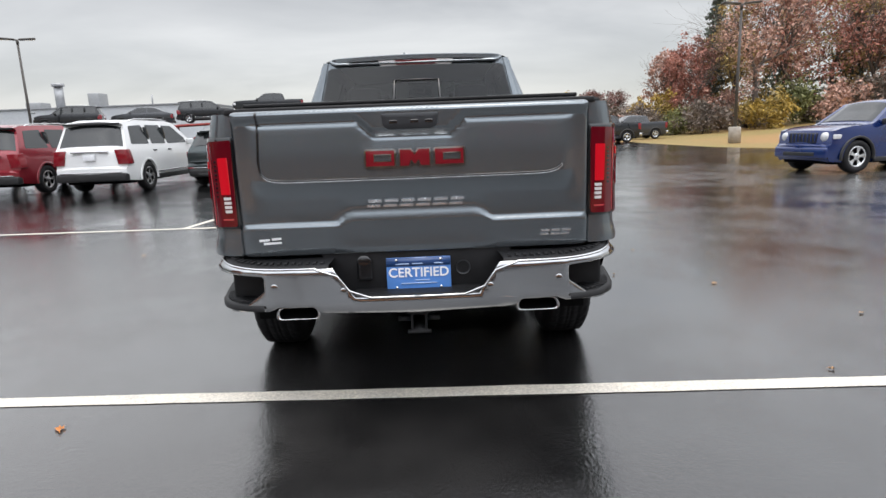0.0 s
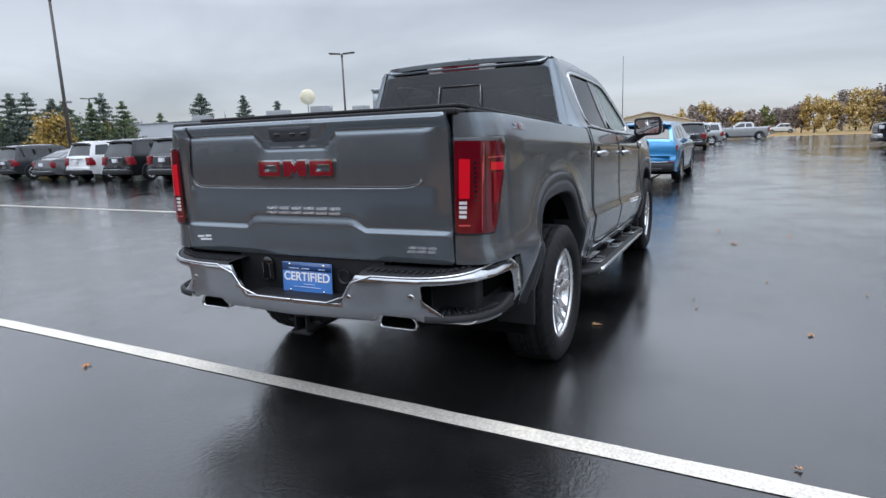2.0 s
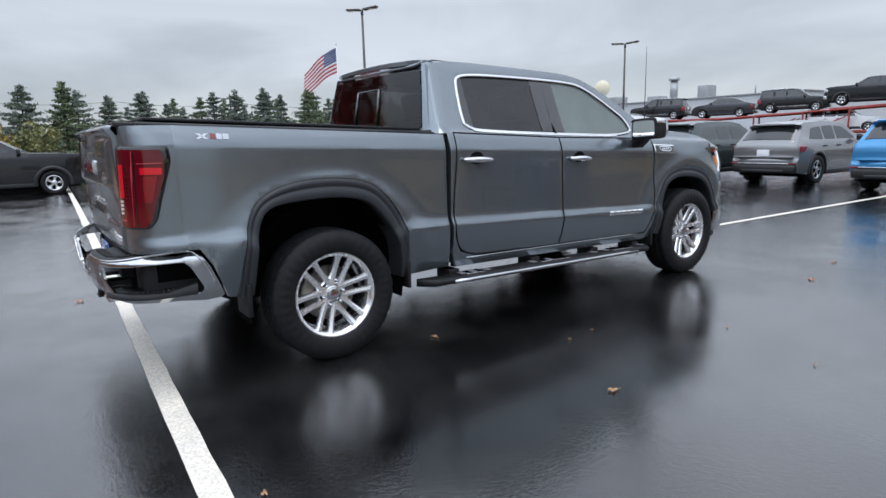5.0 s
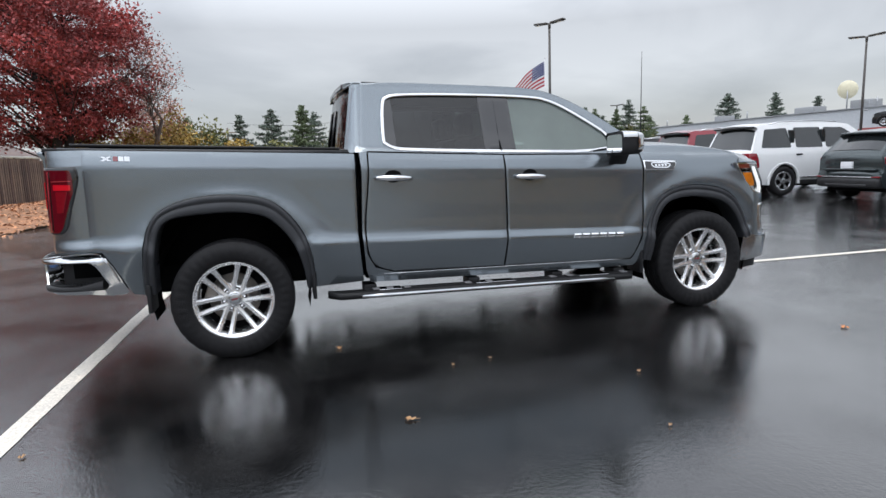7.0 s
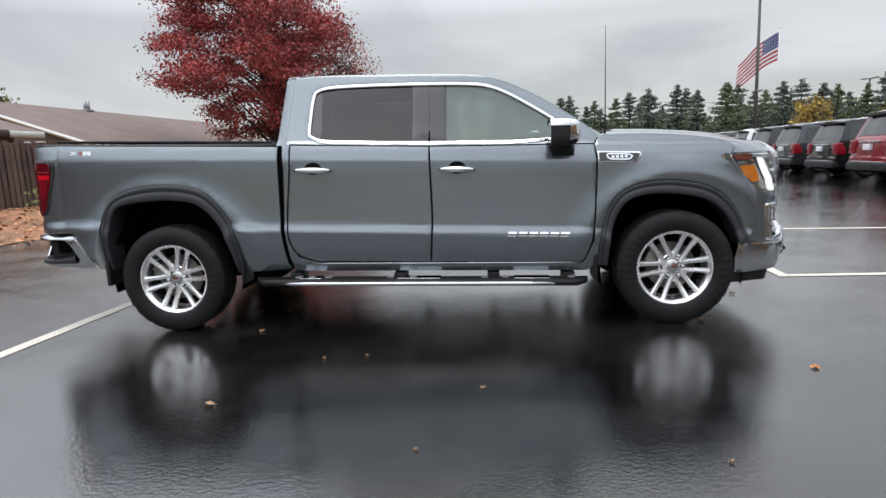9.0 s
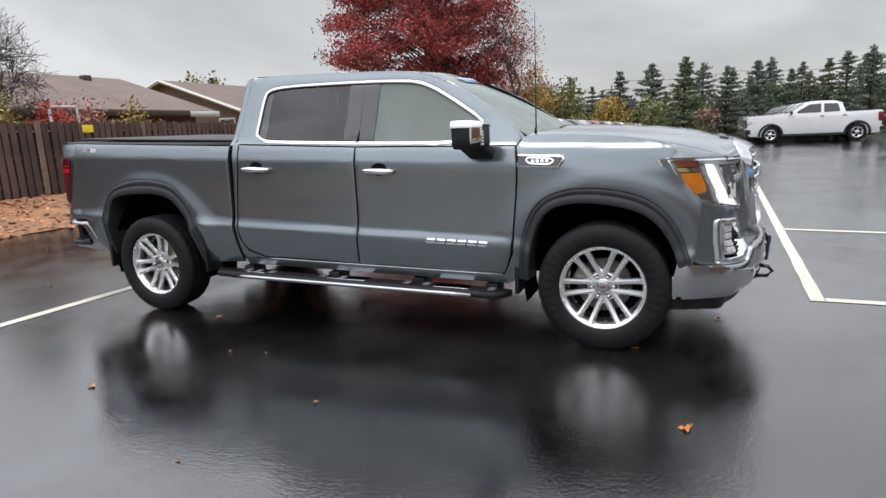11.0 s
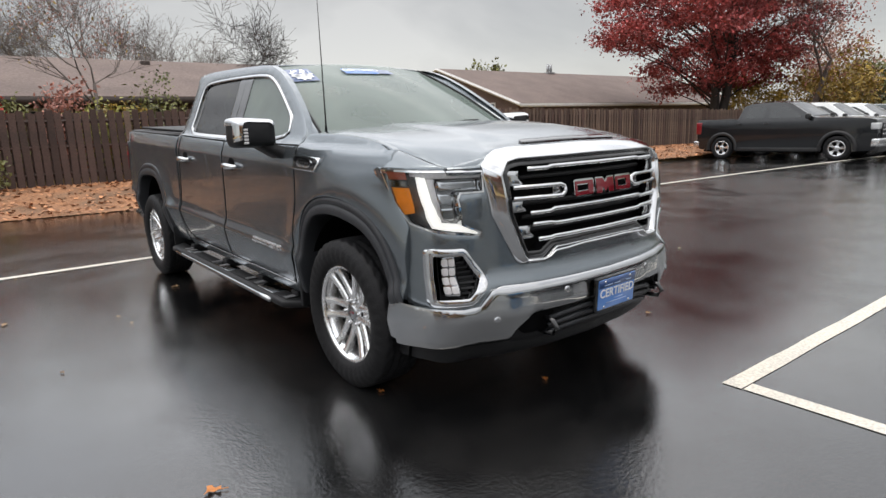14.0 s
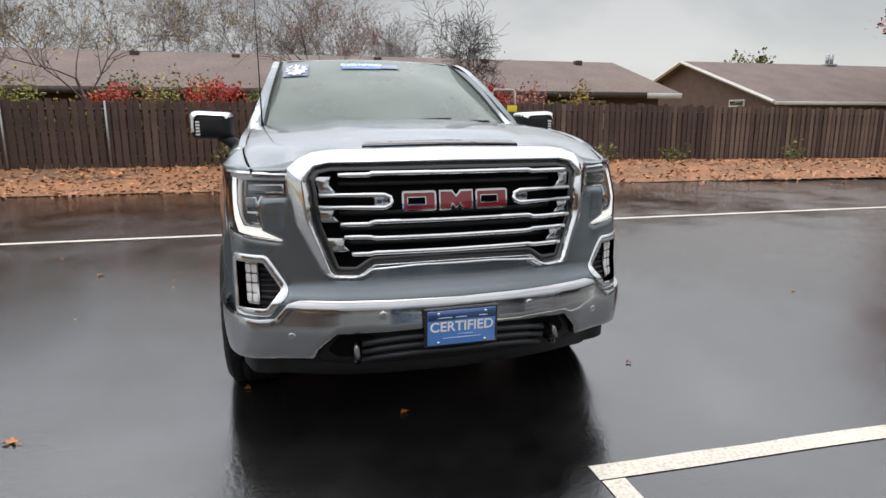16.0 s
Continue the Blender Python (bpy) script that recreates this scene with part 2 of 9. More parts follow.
    def bump_node(src, distance, lo, hi, below=None):
        """Relief whose strength follows the hollows: lo in the puddles, hi where the stones stand out."""
        bp = nt.nodes.new("ShaderNodeBump")
        bp.inputs["Distance"].default_value = distance
        bs = nt.nodes.new("ShaderNodeMapRange")
        bs.inputs["From Min"].default_value, bs.inputs["From Max"].default_value = 0.42, 0.60
        bs.inputs["To Min"].default_value, bs.inputs["To Max"].default_value = lo, hi
        nt.links.new(add.outputs["Value"], bs.inputs["Value"])
        nt.links.new(bs.outputs["Result"], bp.inputs["Strength"])
        nt.links.new(src.outputs["Fac"], bp.inputs["Height"])
        if below:
            nt.links.new(below.outputs["Normal"], bp.inputs["Normal"])
        return bp
    wv, stone = noise_node(24, 4, 0.6), noise_node(48, 3, 0.65)
    under = bump_node(wv, 0.006, 0.2, 0.2, bump_node(grain, 0.004, 0.24, 1.0))
    nt.links.new(under.outputs["Normal"], b.inputs["Normal"])
    top = bump_node(wv, 0.006, 0.07, 0.14, bump_node(stone, 0.005, 0.12, 0.38))
    nt.links.new(top.outputs["Normal"], b.inputs["Coat Normal"])
    return m


ASPHALT = asphalt_material()
LINE = mat("worn_line_paint", (0.66, 0.61, 0.52), 0.45, var=0.10, scale=3, fine=0.25, fscale=70, bump=0.3, bscale=160, second=(0.56, 0.53, 0.47))
GRASS = mat("wet_grass", (0.200, 0.165, 0.050), 0.85, scale=0.11, second=(0.29, 0.165, 0.060), fine=0.35, fscale=25, bump=0.6, bscale=30)
LITTER = mat("leaf_litter", (0.34, 0.155, 0.07), 0.85, scale=1.6, second=(0.17, 0.095, 0.052), fine=0.45, fscale=30, bump=0.8, bscale=35)
PAINT = mat("grey_metallic_paint", (0.166, 0.190, 0.207), 0.245, 0.76, var=0.04, scale=1.5, fine=0.02, fscale=900, coat=0.62, bump=0.03, bscale=170)
CHROME = mat("chrome", (0.66, 0.67, 0.68), 0.07, 1.0, var=0.02, scale=4, rvar=0.03)
SATIN = mat("wet_chrome_bumper", (0.45, 0.46, 0.47), 0.11, 1.0, var=0.05, scale=6, rvar=0.06)
ALLOY = mat("polished_alloy", (0.90, 0.905, 0.91), 0.26, 0.92, var=0.05, scale=20, rvar=0.05)
BLACK = mat("black_plastic", (0.011, 0.0113, 0.0125), 0.5, var=0.2, scale=12, bump=0.15, bscale=400)
FLARE = mat("charcoal_flare_plastic", (0.030, 0.032, 0.036), 0.42, var=0.12, scale=8, bump=0.12, bscale=500)
GLOSSBLACK = mat("gloss_black", (0.008, 0.008, 0.009), 0.08, var=0.1, coat=0.6)
# near-black: the shade of recesses, gaps and undersides is put into this colour
DARK = mat("near_black_shade", (0.005, 0.005, 0.0054), 0.8, var=0.2, scale=6)
RUBBER = mat("tyre_rubber", (0.011, 0.011, 0.012), 0.62, var=0.12, scale=14, bump=0.25, bscale=90)
TREAD = mat("worn_tread_rubber", (0.16, 0.16, 0.165), 0.45, var=0.15, scale=30)
IRON = mat("brake_iron", (0.22, 0.20, 0.18), 0.45, 0.8, var=0.2, scale=18)
SEATMAT = mat("dark_leather", (0.035, 0.033, 0.032), 0.5, var=0.15, scale=20, bump=0.2, bscale=200)
HEADLINER = mat("grey_headliner", (0.22, 0.22, 0.21), 0.9, var=0.06, scale=10)
REDLENS = mat("red_lens", (0.10, 0.0016, 0.007), 0.08, var=0.1, scale=8, coat=0.3)
REDRIB = mat("red_lens_rib", (0.45, 0.05, 0.06), 0.1, var=0.1, coat=1.0)
REDDIM = mat("red_inner_lens", (0.20, 0.003, 0.010), 0.12, var=0.1, scale=20, coat=0.3)
REDGLOW = mat("lit_red_guide", (0.26, 0.002, 0.008), 0.15, emit=(1.0, 0.008, 0.025), power=0.26, coat=0.3, var=0.05)
CLEARLENS = mat("clear_ribbed_lens", (0.62, 0.60, 0.60), 0.12, var=0.1, scale=60, coat=1.0)
REDAMBER = mat("red_amber_lens", (0.50, 0.12, 0.07), 0.15, var=0.1, scale=20, coat=0.5)
AMBER = mat("amber_lens", (0.85, 0.27, 0.02), 0.12, emit=(1.0, 0.33, 0.02), power=0.14, var=0.1, scale=20, coat=1.0)
LED = mat("lit_white_guide", (0.9, 0.9, 0.9), 0.3, emit=(1.0, 0.99, 0.96), power=0.75, var=0.02)
LAMPDARK = mat("lamp_housing", (0.22, 0.225, 0.23), 0.25, 0.7, var=0.2, scale=30)
PRIVACY = glass("privacy_glass", (0.15, 0.16, 0.165), ior=1.6)
REARGLASS = glass("tinted_rear_glass", (0.36, 0.38, 0.38), ior=1.6)
# sky reflection and pale interior are put into the diffuse colour of these panes
CLEAR = sky_paled(glass("green_tinted_glass", (0.46, 0.54, 0.50), ior=1.6), 0.33, (0.38, 0.45, 0.42))
SCREEN = sky_paled(glass("windscreen_glass", (0.55, 0.66, 0.60), ior=1.6), 0.36, (0.37, 0.45, 0.41))
LENS = glass("clear_lamp_cover", (0.92, 0.94, 0.95))
RED_EM = mat("red_emblem_enamel", (0.18, 0.008, 0.015), 0.12, var=0.08, scale=30, coat=1.0)
BLUE_D = mat("dark_blue_print", (0.018, 0.060, 0.19), 0.3, var=0.06, scale=9, coat=0.5)
BLUE_L = mat("light_blue_print", (0.085, 0.24, 0.62), 0.3, var=0.06, scale=9, coat=0.5)
PALEBLUE = mat("pale_blue_print", (0.42, 0.55, 0.78), 0.35, var=0.04)
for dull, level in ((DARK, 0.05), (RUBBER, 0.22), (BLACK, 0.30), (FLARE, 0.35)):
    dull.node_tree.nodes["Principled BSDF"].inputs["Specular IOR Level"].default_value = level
WHITE = mat("white_print", (0.82, 0.83, 0.84), 0.35, var=0.03)


# ---- mesh helpers ----
def part(name, bm, material, parent=None, label="", smooth=True):
    me = bpy.data.meshes.new(name)
    bm.to_mesh(me)
    bm.free()
    if smooth:
        me.polygons.foreach_set("use_smooth", [True] * len(me.polygons))
    me.materials.append(material)
    ob = new(name, me)
    if parent:
        ob.parent = parent
    if label:
        ob["label"] = label
    return ob


def thing(name, label, category, m=None, group="", kind=""):
    ob = new(name)
    ob.empty_display_size = 0.2
    if m is not None:
        ob.matrix_basis = m
    return tagged(ob, label, category, group, kind)


def data_object(name, verts, faces, material, parent=None, label="", smooth=False):
    me = bpy.data.meshes.new(name)
    me.from_pydata(verts, [], faces)
    me.update()
    if smooth:
        me.polygons.foreach_set("use_smooth", [True] * len(me.polygons))
    me.materials.append(material)
    ob = new(name, me)
    if parent:
        ob.parent = parent
    if label:
        ob["label"] = label
    return ob


def box(x0, x1, y0, y1, z0, z1, bevel=0.0, bm=None, m=None):
    own = bmesh.new()
    vs = [own.verts.new((x, y, z)) for x in (x0, x1) for y in (y0, y1) for z in (z0, z1)]
    for q in ((0, 1, 3, 2), (4, 6, 7, 5), (0, 4, 5, 1), (2, 3, 7, 6), (0, 2, 6, 4), (1, 5, 7, 3)):
        own.faces.new([vs[i] for i in q])
    if bevel:
        bmesh.ops.bevel(own, geom=own.edges[:], offset=bevel, segments=2, profile=0.6, affect="EDGES")
    bmesh.ops.recalc_face_normals(own, faces=own.faces[:])
    if m is not None:
        own.transform(m)
    return join(bm, own)


def join(bm, own):
    """Adds the bmesh own to bm, if there is one."""
    if bm is None:
        return own
    me = bpy.data.meshes.new("tmp")
    own.to_mesh(me)
    own.free()
    bm.from_mesh(me)
    bpy.data.meshes.remove(me)
    return bm


def mirrored(bm):
    out = bm.copy()
    bmesh.ops.scale(out, vec=(-1, 1, 1), verts=out.verts[:])
    bmesh.ops.reverse_faces(out, faces=out.faces[:])
    return out


def both(name, bm, material, parent, label=""):
    """A part of the near side and its mirror image."""
    other = mirrored(bm)
    return part(name, bm, material, parent, label), part(name, other, material, parent, label)


def tube(points, radius, segs=8, bm=None, closed=False, squash=1.0):
    own = bmesh.new()
    pts = [Vector(p) for p in points]
    rings = []
    n = len(pts)
    for i, p in enumerate(pts):
        a = pts[i - 1] if i or closed else pts[i]
        b = pts[(i + 1) % n] if i < n - 1 or closed else pts[i]
        d = (b - a).normalized()
        up = Vector((0, 0, 1)) if abs(d.z) < 0.9 else Vector((0, 1, 0))
        u = d.cross(up).normalized()
        v = u.cross(d).normalized()
        r = radius[i] if isinstance(radius, (list, tuple)) else radius
        rings.append([own.verts.new(p + u * r * math.cos(2 * math.pi * k / segs) + v * r * squash * math.sin(2 * math.pi * k / segs)) for k in range(segs)])
    for i in range(n if closed else n - 1):
        A, B = rings[i], rings[(i + 1) % n]
        for k in range(segs):
            own.faces.new((A[k], A[(k + 1) % segs], B[(k + 1) % segs], B[k]))
    if not closed:
        own.faces.new(list(reversed(rings[0])))
        own.faces.new(rings[-1])
    bmesh.ops.recalc_face_normals(own, faces=own.faces[:])
    return join(bm, own)


def lathe(profile, segs=48, bm=None, m=None, caps=False):
    """Rings of (radius, x) round the x axis."""
    own = bmesh.new()
    rings = [[own.verts.new((x, r * math.cos(2 * math.pi * k / segs), r * math.sin(2 * math.pi * k / segs))) for k in range(segs)] for r, x in profile]
    for A, B in zip(rings, rings[1:]):
        for k in range(segs):
            own.faces.new((A[k], A[(k + 1) % segs], B[(k + 1) % segs], B[k]))
    if caps:
        own.faces.new(rings[0])
        own.faces.new(list(reversed(rings[-1])))
    bmesh.ops.recalc_face_normals(own, faces=own.faces[:])
    if m is not None:
        own.transform(m)
    return join(bm, own)


def grid_bm(rows, bm=None, close_u=False):
    """A surface through rows of points."""
    own = bmesh.new()
    vs = [[own.verts.new(p) for p in row] for row in rows]
    for A, B in zip(vs, vs[1:]):
        n = len(A)
        for k in range(n if close_u else n - 1):
            own.faces.new((A[k], A[(k + 1) % n], B[(k + 1) % n], B[k]))
    return join(bm, own)


def smooth_line(pts, step=0.03, rounds=2):
    """A polyline with its corners cut (Chaikin), ends kept."""
    pts = [tuple(p) for p in pts]
    for _ in range(rounds):
        out = [pts[0]]
        for a, b in zip(pts, pts[1:]):
            out.append(tuple(0.75 * u + 0.25 * v for u, v in zip(a, b)))
            out.append(tuple(0.25 * u + 0.75 * v for u, v in zip(a, b)))
        out.append(pts[-1])
        pts = out
    return pts


def rounded(poly, r=0.02, n=4):
    """A closed polygon with its corners rounded by about r."""
    out = []
    k = len(poly)
    for i in range(k):
        a, b, c = Vector(poly[i - 1]), Vector(poly[i]), Vector(poly[(i + 1) % k])
        da, dc = (a - b), (c - b)
        ra, rc = min(r, da.length * 0.45), min(r, dc.length * 0.45)
        p, q = b + da.normalized() * ra, b + dc.normalized() * rc
        for j in range(n + 1):
            t = j / n
            out.append(tuple(p * (1 - t) ** 2 + b * 2 * t * (1 - t) + q * t * t))
    return out


def dense(poly, step):
    out = []
    k = len(poly)
    for i in range(k):
        a, b = Vector(poly[i]), Vector(poly[(i + 1) % k])
        n = max(1, int(math.ceil((b - a).length / step)))
        out += [tuple(a.lerp(b, j / n)) for j in range(n)]
    return out


def inside(px, py, poly):
    """Which of the points lie in the polygon."""
    res = np.zeros(len(px), bool)
    x0, y0 = poly[-1]
    for x1, y1 in poly:
        cross = ((y1 > py) != (y0 > py)) & (px < (x0 - x1) * (py - y1) / ((y0 - y1) if y0 != y1 else 1e-12) + x1)
        res ^= cross
        x0, y0 = x1, y1
    return res


def offset_poly(poly, d):
    """The polygon moved inwards by d."""
    area = sum(a[0] * b[1] - b[0] * a[1] for a, b in zip(poly, poly[1:] + poly[:1]))
    s = 1 if area > 0 else -1
    out = []
    k = len(poly)
    for i in range(k):
        a, b, c = Vector(poly[i - 1]), Vector(poly[i]), Vector(poly[(i + 1) % k])
        t = ((b - a).normalized() + (c - b).normalized())
        if t.length < 1e-6:
            out.append(tuple(b))
            continue
        t.normalize()
        out.append((b.x - s * t.y * d, b.y + s * t.x * d))
    return out


def sheet(outline, fn, step=0.04, holes=(), rim=0.02, inward=(-1, 0, 0), edge=0.004, flip=False, bm=None, rows=()):
    """A curved panel: the plane outline (less its holes) laid on the surface fn(u, v), with softened and returned edges.
    rows: values of v at which a row of points is set, for creases."""
    from mathutils import geometry
    inward = Vector(inward)
    loops = [dense([tuple(p) for p in outline], step)] + [dense([tuple(p) for p in h], step) for h in holes]
    pts, edges, is_edge = [], [], []
    soft = edge > 0
    for li, lp in enumerate(loops):
        base = len(pts)
        pts += lp
        is_edge += [True] * len(lp)
        edges += [(base + i, base + (i + 1) % len(lp)) for i in range(len(lp))]
    arr = np.array(loops[0])
    lo, hi = arr.min(0), arr.max(0)
    us = np.arange(lo[0] + step / 2, hi[0], step)
    vs = np.concatenate([np.arange(lo[1] + step / 2, hi[1], step), np.array(rows, float)]) if len(rows) else np.arange(lo[1] + step / 2, hi[1], step)
    gu, gv = [a.ravel() for a in np.meshgrid(us, vs)]
    keep = inside(gu, gv, loops[0])
    for h in loops[1:]:
        keep &= ~inside(gu, gv, h)
    gu, gv = gu[keep], gv[keep]
    every = np.array(pts)
    gap = np.array([np.min((every[:, 0] - a) ** 2 + (every[:, 1] - b) ** 2) for a, b in zip(gu, gv)]) if len(gu) else np.array([])
    far = gap > (0.35 * step) ** 2 if len(gu) else []
    ring = []
    if soft:
        for li, lp in enumerate(loops):
            ring += offset_poly(lp, 0.006 if li == 0 else -0.006)
        far = gap > (0.3 * step + 0.006) ** 2 if len(gu) else []
    inner = list(zip(gu[far].tolist(), gv[far].tolist())) if len(gu) else []
    co = [Vector(p) for p in pts + ring + inner]
    is_edge += [False] * (len(ring) + len(inner))
    v2, e2, f2, ov, oe, of = geometry.delaunay_2d_cdt(co, edges, [], 0, 1e-6)
    cx = np.array([(v2[f[0]].x + v2[f[1]].x + v2[f[2]].x) / 3 for f in f2])
    cy = np.array([(v2[f[0]].y + v2[f[1]].y + v2[f[2]].y) / 3 for f in f2])
    ok = inside(cx, cy, loops[0])
    for h in loops[1:]:
        ok &= ~inside(cx, cy, h)
    own = bmesh.new()
    made = {}

    def vert(i):
        if i not in made:
            p = Vector(fn(v2[i].x, v2[i].y))
            if soft and any(j < len(is_edge) and is_edge[j] for j in ov[i]):
                p = p + inward * edge
            made[i] = own.verts.new(p)
        return made[i]

    for f, good in zip(f2, ok):
        if good:
            try:
                own.faces.new([vert(i) for i in f])
            except ValueError:
                pass
    if flip:
        bmesh.ops.reverse_faces(own, faces=own.faces[:])
    if rim:
        border = [e for e in own.edges if e.is_boundary]
        got = bmesh.ops.extrude_edge_only(own, edges=border)["geom"]
        moved = [g for g in got if isinstance(g, bmesh.types.BMVert)]
        bmesh.ops.translate(own, vec=inward * rim, verts=moved)
        for e in border:
            e.smooth = False
    return join(bm, own)


def strip(points, width_vecs, bm=None):
    return grid_bm([[Vector(p) - Vector(w), Vector(p) + Vector(w)] for p, w in zip(points, width_vecs)], bm)


def lettering(text, size, depth, material, parent, m, name="lettering", bold=0.0, align="CENTER"):
    cu = bpy.data.curves.new(name, "FONT")
    cu.body, cu.size, cu.extrude, cu.align_x, cu.align_y, cu.offset = text, size, depth, align, "CENTER", bold
    tmp = bpy.data.objects.new(name, cu)
    scene.collection.objects.link(tmp)
    me = bpy.data.meshes.new_from_object(tmp.evaluated_get(bpy.context.evaluated_depsgraph_get()))
    bpy.data.objects.remove(tmp)
    me.materials.clear()
    me.materials.append(material)
    ob = new(name, me)
    ob.parent = parent
    ob.matrix_basis = m
    return ob


def table(keys, values):
    return lambda s: float(np.interp(s, keys, values))


# ---- the pickup: body surfaces ----
# Side surface: half width by the sheared height s = z + 0.04 y (the truck stands nose down).
SIDE_W = table((0.34, 0.44, 0.54, 0.66, 0.780, 0.795, 0.845, 0.96, 1.10, 1.25, 1.310, 1.325, 1.38, 1.425, 1.45, 1.593, 1.859, 1.92, 1.960),
               (0.900, 0.934, 0.970, 1.002, 1.023, 1.020, 0.999, 0.994, 0.991, 0.989, 0.987, 0.983, 0.966, 0.948, 0.912, 0.845, 0.738, 0.714, 0.690))
REAR_HUB, FRONT_HUB = (0.0, 0.408), (3.748, 0.400)


def side_x(y, z, bulge=True):
    x = SIDE_W(z + 0.04 * y)
    if y < -0.62:
        x -= 0.30 * (-0.62 - y) ** 2
    if y > 3.85:
        x -= 0.16 * (y - 3.85) ** 2
    if bulge and z < 1.30:
        for hy, hz in (REAR_HUB, FRONT_HUB):
            r = math.hypot((y - hy) * 0.95, z - hz)
            up = min(1, max(0, (z - 0.45) / 0.3)) * min(1, max(0, (1.30 - z) / 0.15))
            x += 0.024 * math.exp(-((r - 0.66) / 0.085) ** 2) * up
    return x


def side(y, z):
    return (side_x(y, z), y, z)


def side_out(d):
    return lambda y, z: (side_x(y, z) + d, y, z)


# Plan of the nose, walked from the middle round the corner to the fender.
NOSE = [(0.0, 4.715), (0.3, 4.702), (0.5, 4.668), (0.62, 4.632), (0.70, 4.598), (0.78, 4.560), (0.85, 4.515), (0.90, 4.468), (0.932, 4.415), (0.953, 4.35), (0.967, 4.27), (0.977, 4.16), (0.983, 4.0)]
NOSE_U = [0.0]
for (ax, ay), (bx, by) in zip(NOSE, NOSE[1:]):
    NOSE_U.append(NOSE_U[-1] + math.hypot(bx - ax, by - ay))
NX, NY = [p[0] for p in NOSE], [p[1] for p in NOSE]
LEAN = table((0.25, 0.40, 0.52, 0.64, 0.70, 0.85, 1.05, 1.18, 1.24, 1.30), (0.10, 0.03, 0.0, 0.008, 0.055, 0.066, 0.070, 0.088, 0.13, 0.21))


def U(x):
    """How far along the nose the half width x lies."""
    return float(np.interp(x, NX, NOSE_U))


def V(y):
    """How far along the nose the side station y lies."""
    return float(np.interp(-y, [-v for v in NY], NOSE_U))


def nose(u, z, out=0.0):
    a = abs(u)
    x, y = np.interp(a, NOSE_U, NX), np.interp(a, NOSE_U, NY)
    x2, y2 = np.interp(a + 0.01, NOSE_U, NX), np.interp(a + 0.01, NOSE_U, NY)
    t = Vector((x2 - x, y2 - y, 0))
    n = Vector((-t.y, t.x, 0)).normalized() if t.length > 1e-6 else Vector((1, 0, 0))
    fade = max(0.0, min(1.0, (y - 4.05) / 0.35))
    fade *= 1 - 0.75 * max(0.0, min(1.0, (x - 0.76) / 0.15)) * max(0.0, min(1.0, (1.17 - z) / 0.15))
    p = Vector((x, y - LEAN(z) * fade, z)) + n * out
    return (p.x if u >= 0 else -p.x, p.y, p.z)


def nose_at(out):
    return lambda u, z: nose(u, z, out)


def mirror_loop(half):
    """A loop about x = 0 from its right half, given from top middle to bottom middle."""
    return list(half) + [(-x, z) for x, z in reversed(half) if abs(x) > 1e-6]


truck = thing("pickup_truck", "wet dark-grey metallic crew-cab pickup with chrome trim on asphalt", "pickup truck")

ARCH_R = [(0.555, 0.44), (0.555, 0.64), (0.505, 0.85), (0.37, 1.03), (0.245, 1.105), (0.04, 1.135), (-0.18, 1.13), (-0.385, 1.075), (-0.50, 0.97), (-0.545, 0.75), (-0.565, 0.485)]
ARCH_F = [(3.20, 0.44), (3.225, 0.68), (3.265, 0.84), (3.345, 0.96), (3.48, 1.025), (3.68, 1.045), (3.94, 1.005), (4.09, 0.915), (4.195, 0.77), (4.26, 0.575)]
ARCH_R_IN = [(0.50, 0.44), (0.485, 0.59), (0.43, 0.77), (0.33, 0.905), (0.23, 0.985), (0.03, 1.015), (-0.24, 1.005), (-0.37, 0.985), (-0.435, 0.925), (-0.47, 0.75), (-0.49, 0.485)]
ARCH_F_IN = [(3.275, 0.43), (3.29, 0.64), (3.335, 0.80), (3.41, 0.90), (3.53, 0.935), (3.70, 0.94), (3.93, 0.90), (4.06, 0.815), (4.145, 0.68), (4.185, 0.555)]
ROWS_SIDE = (0.70, 0.715, 0.73, 0.745, 0.76, 0.775, 1.22, 1.24, 1.26, 1.28, 1.30, 1.32)

# bed side
bed = [(-0.845, 1.452), (0.882, 1.376), (0.878, 1.10), (0.874, 0.80), (0.887, 0.62), (0.905, 0.455)] + smooth_line(ARCH_R) + [(-0.63, 0.495), (-0.715, 0.70), (-0.775, 0.795), (-0.845, 0.80)]
both("bed_side", sheet(bed, side, 0.035, edge=0.0015, rows=ROWS_SIDE, rim=0.03), PAINT, truck)


# rear corner, from the bed side round to the tailgate gap
CORNER = [(0.985, -0.845), (0.982, -0.93), (0.968, -1.00), (0.940, -1.050), (0.900, -1.078), (0.86, -1.090), (0.822, -1.095)]


def corner(u, z, out=0.0):
    k = u * (len(CORNER) - 1)
    i = min(int(k), len(CORNER) - 2)
    a, b = CORNER[i], CORNER[i + 1]
    t = k - i
    x, y = a[0] + (b[0] - a[0]) * t, a[1] + (b[1] - a[1]) * t
    side_here = side_x(-0.845, z, False)
    shift = (side_here - 0.985) * (1 - u)
    n = Vector((b[1] - a[1], a[0] - b[0], 0)).normalized()
    if n.x < 0 and n.y > 0:
        n = -n
    lean = -0.03 * max(0, (z - 1.0)) * u
    return (x + shift + abs(n.x) * out, y - abs(n.y) * out - lean, z)


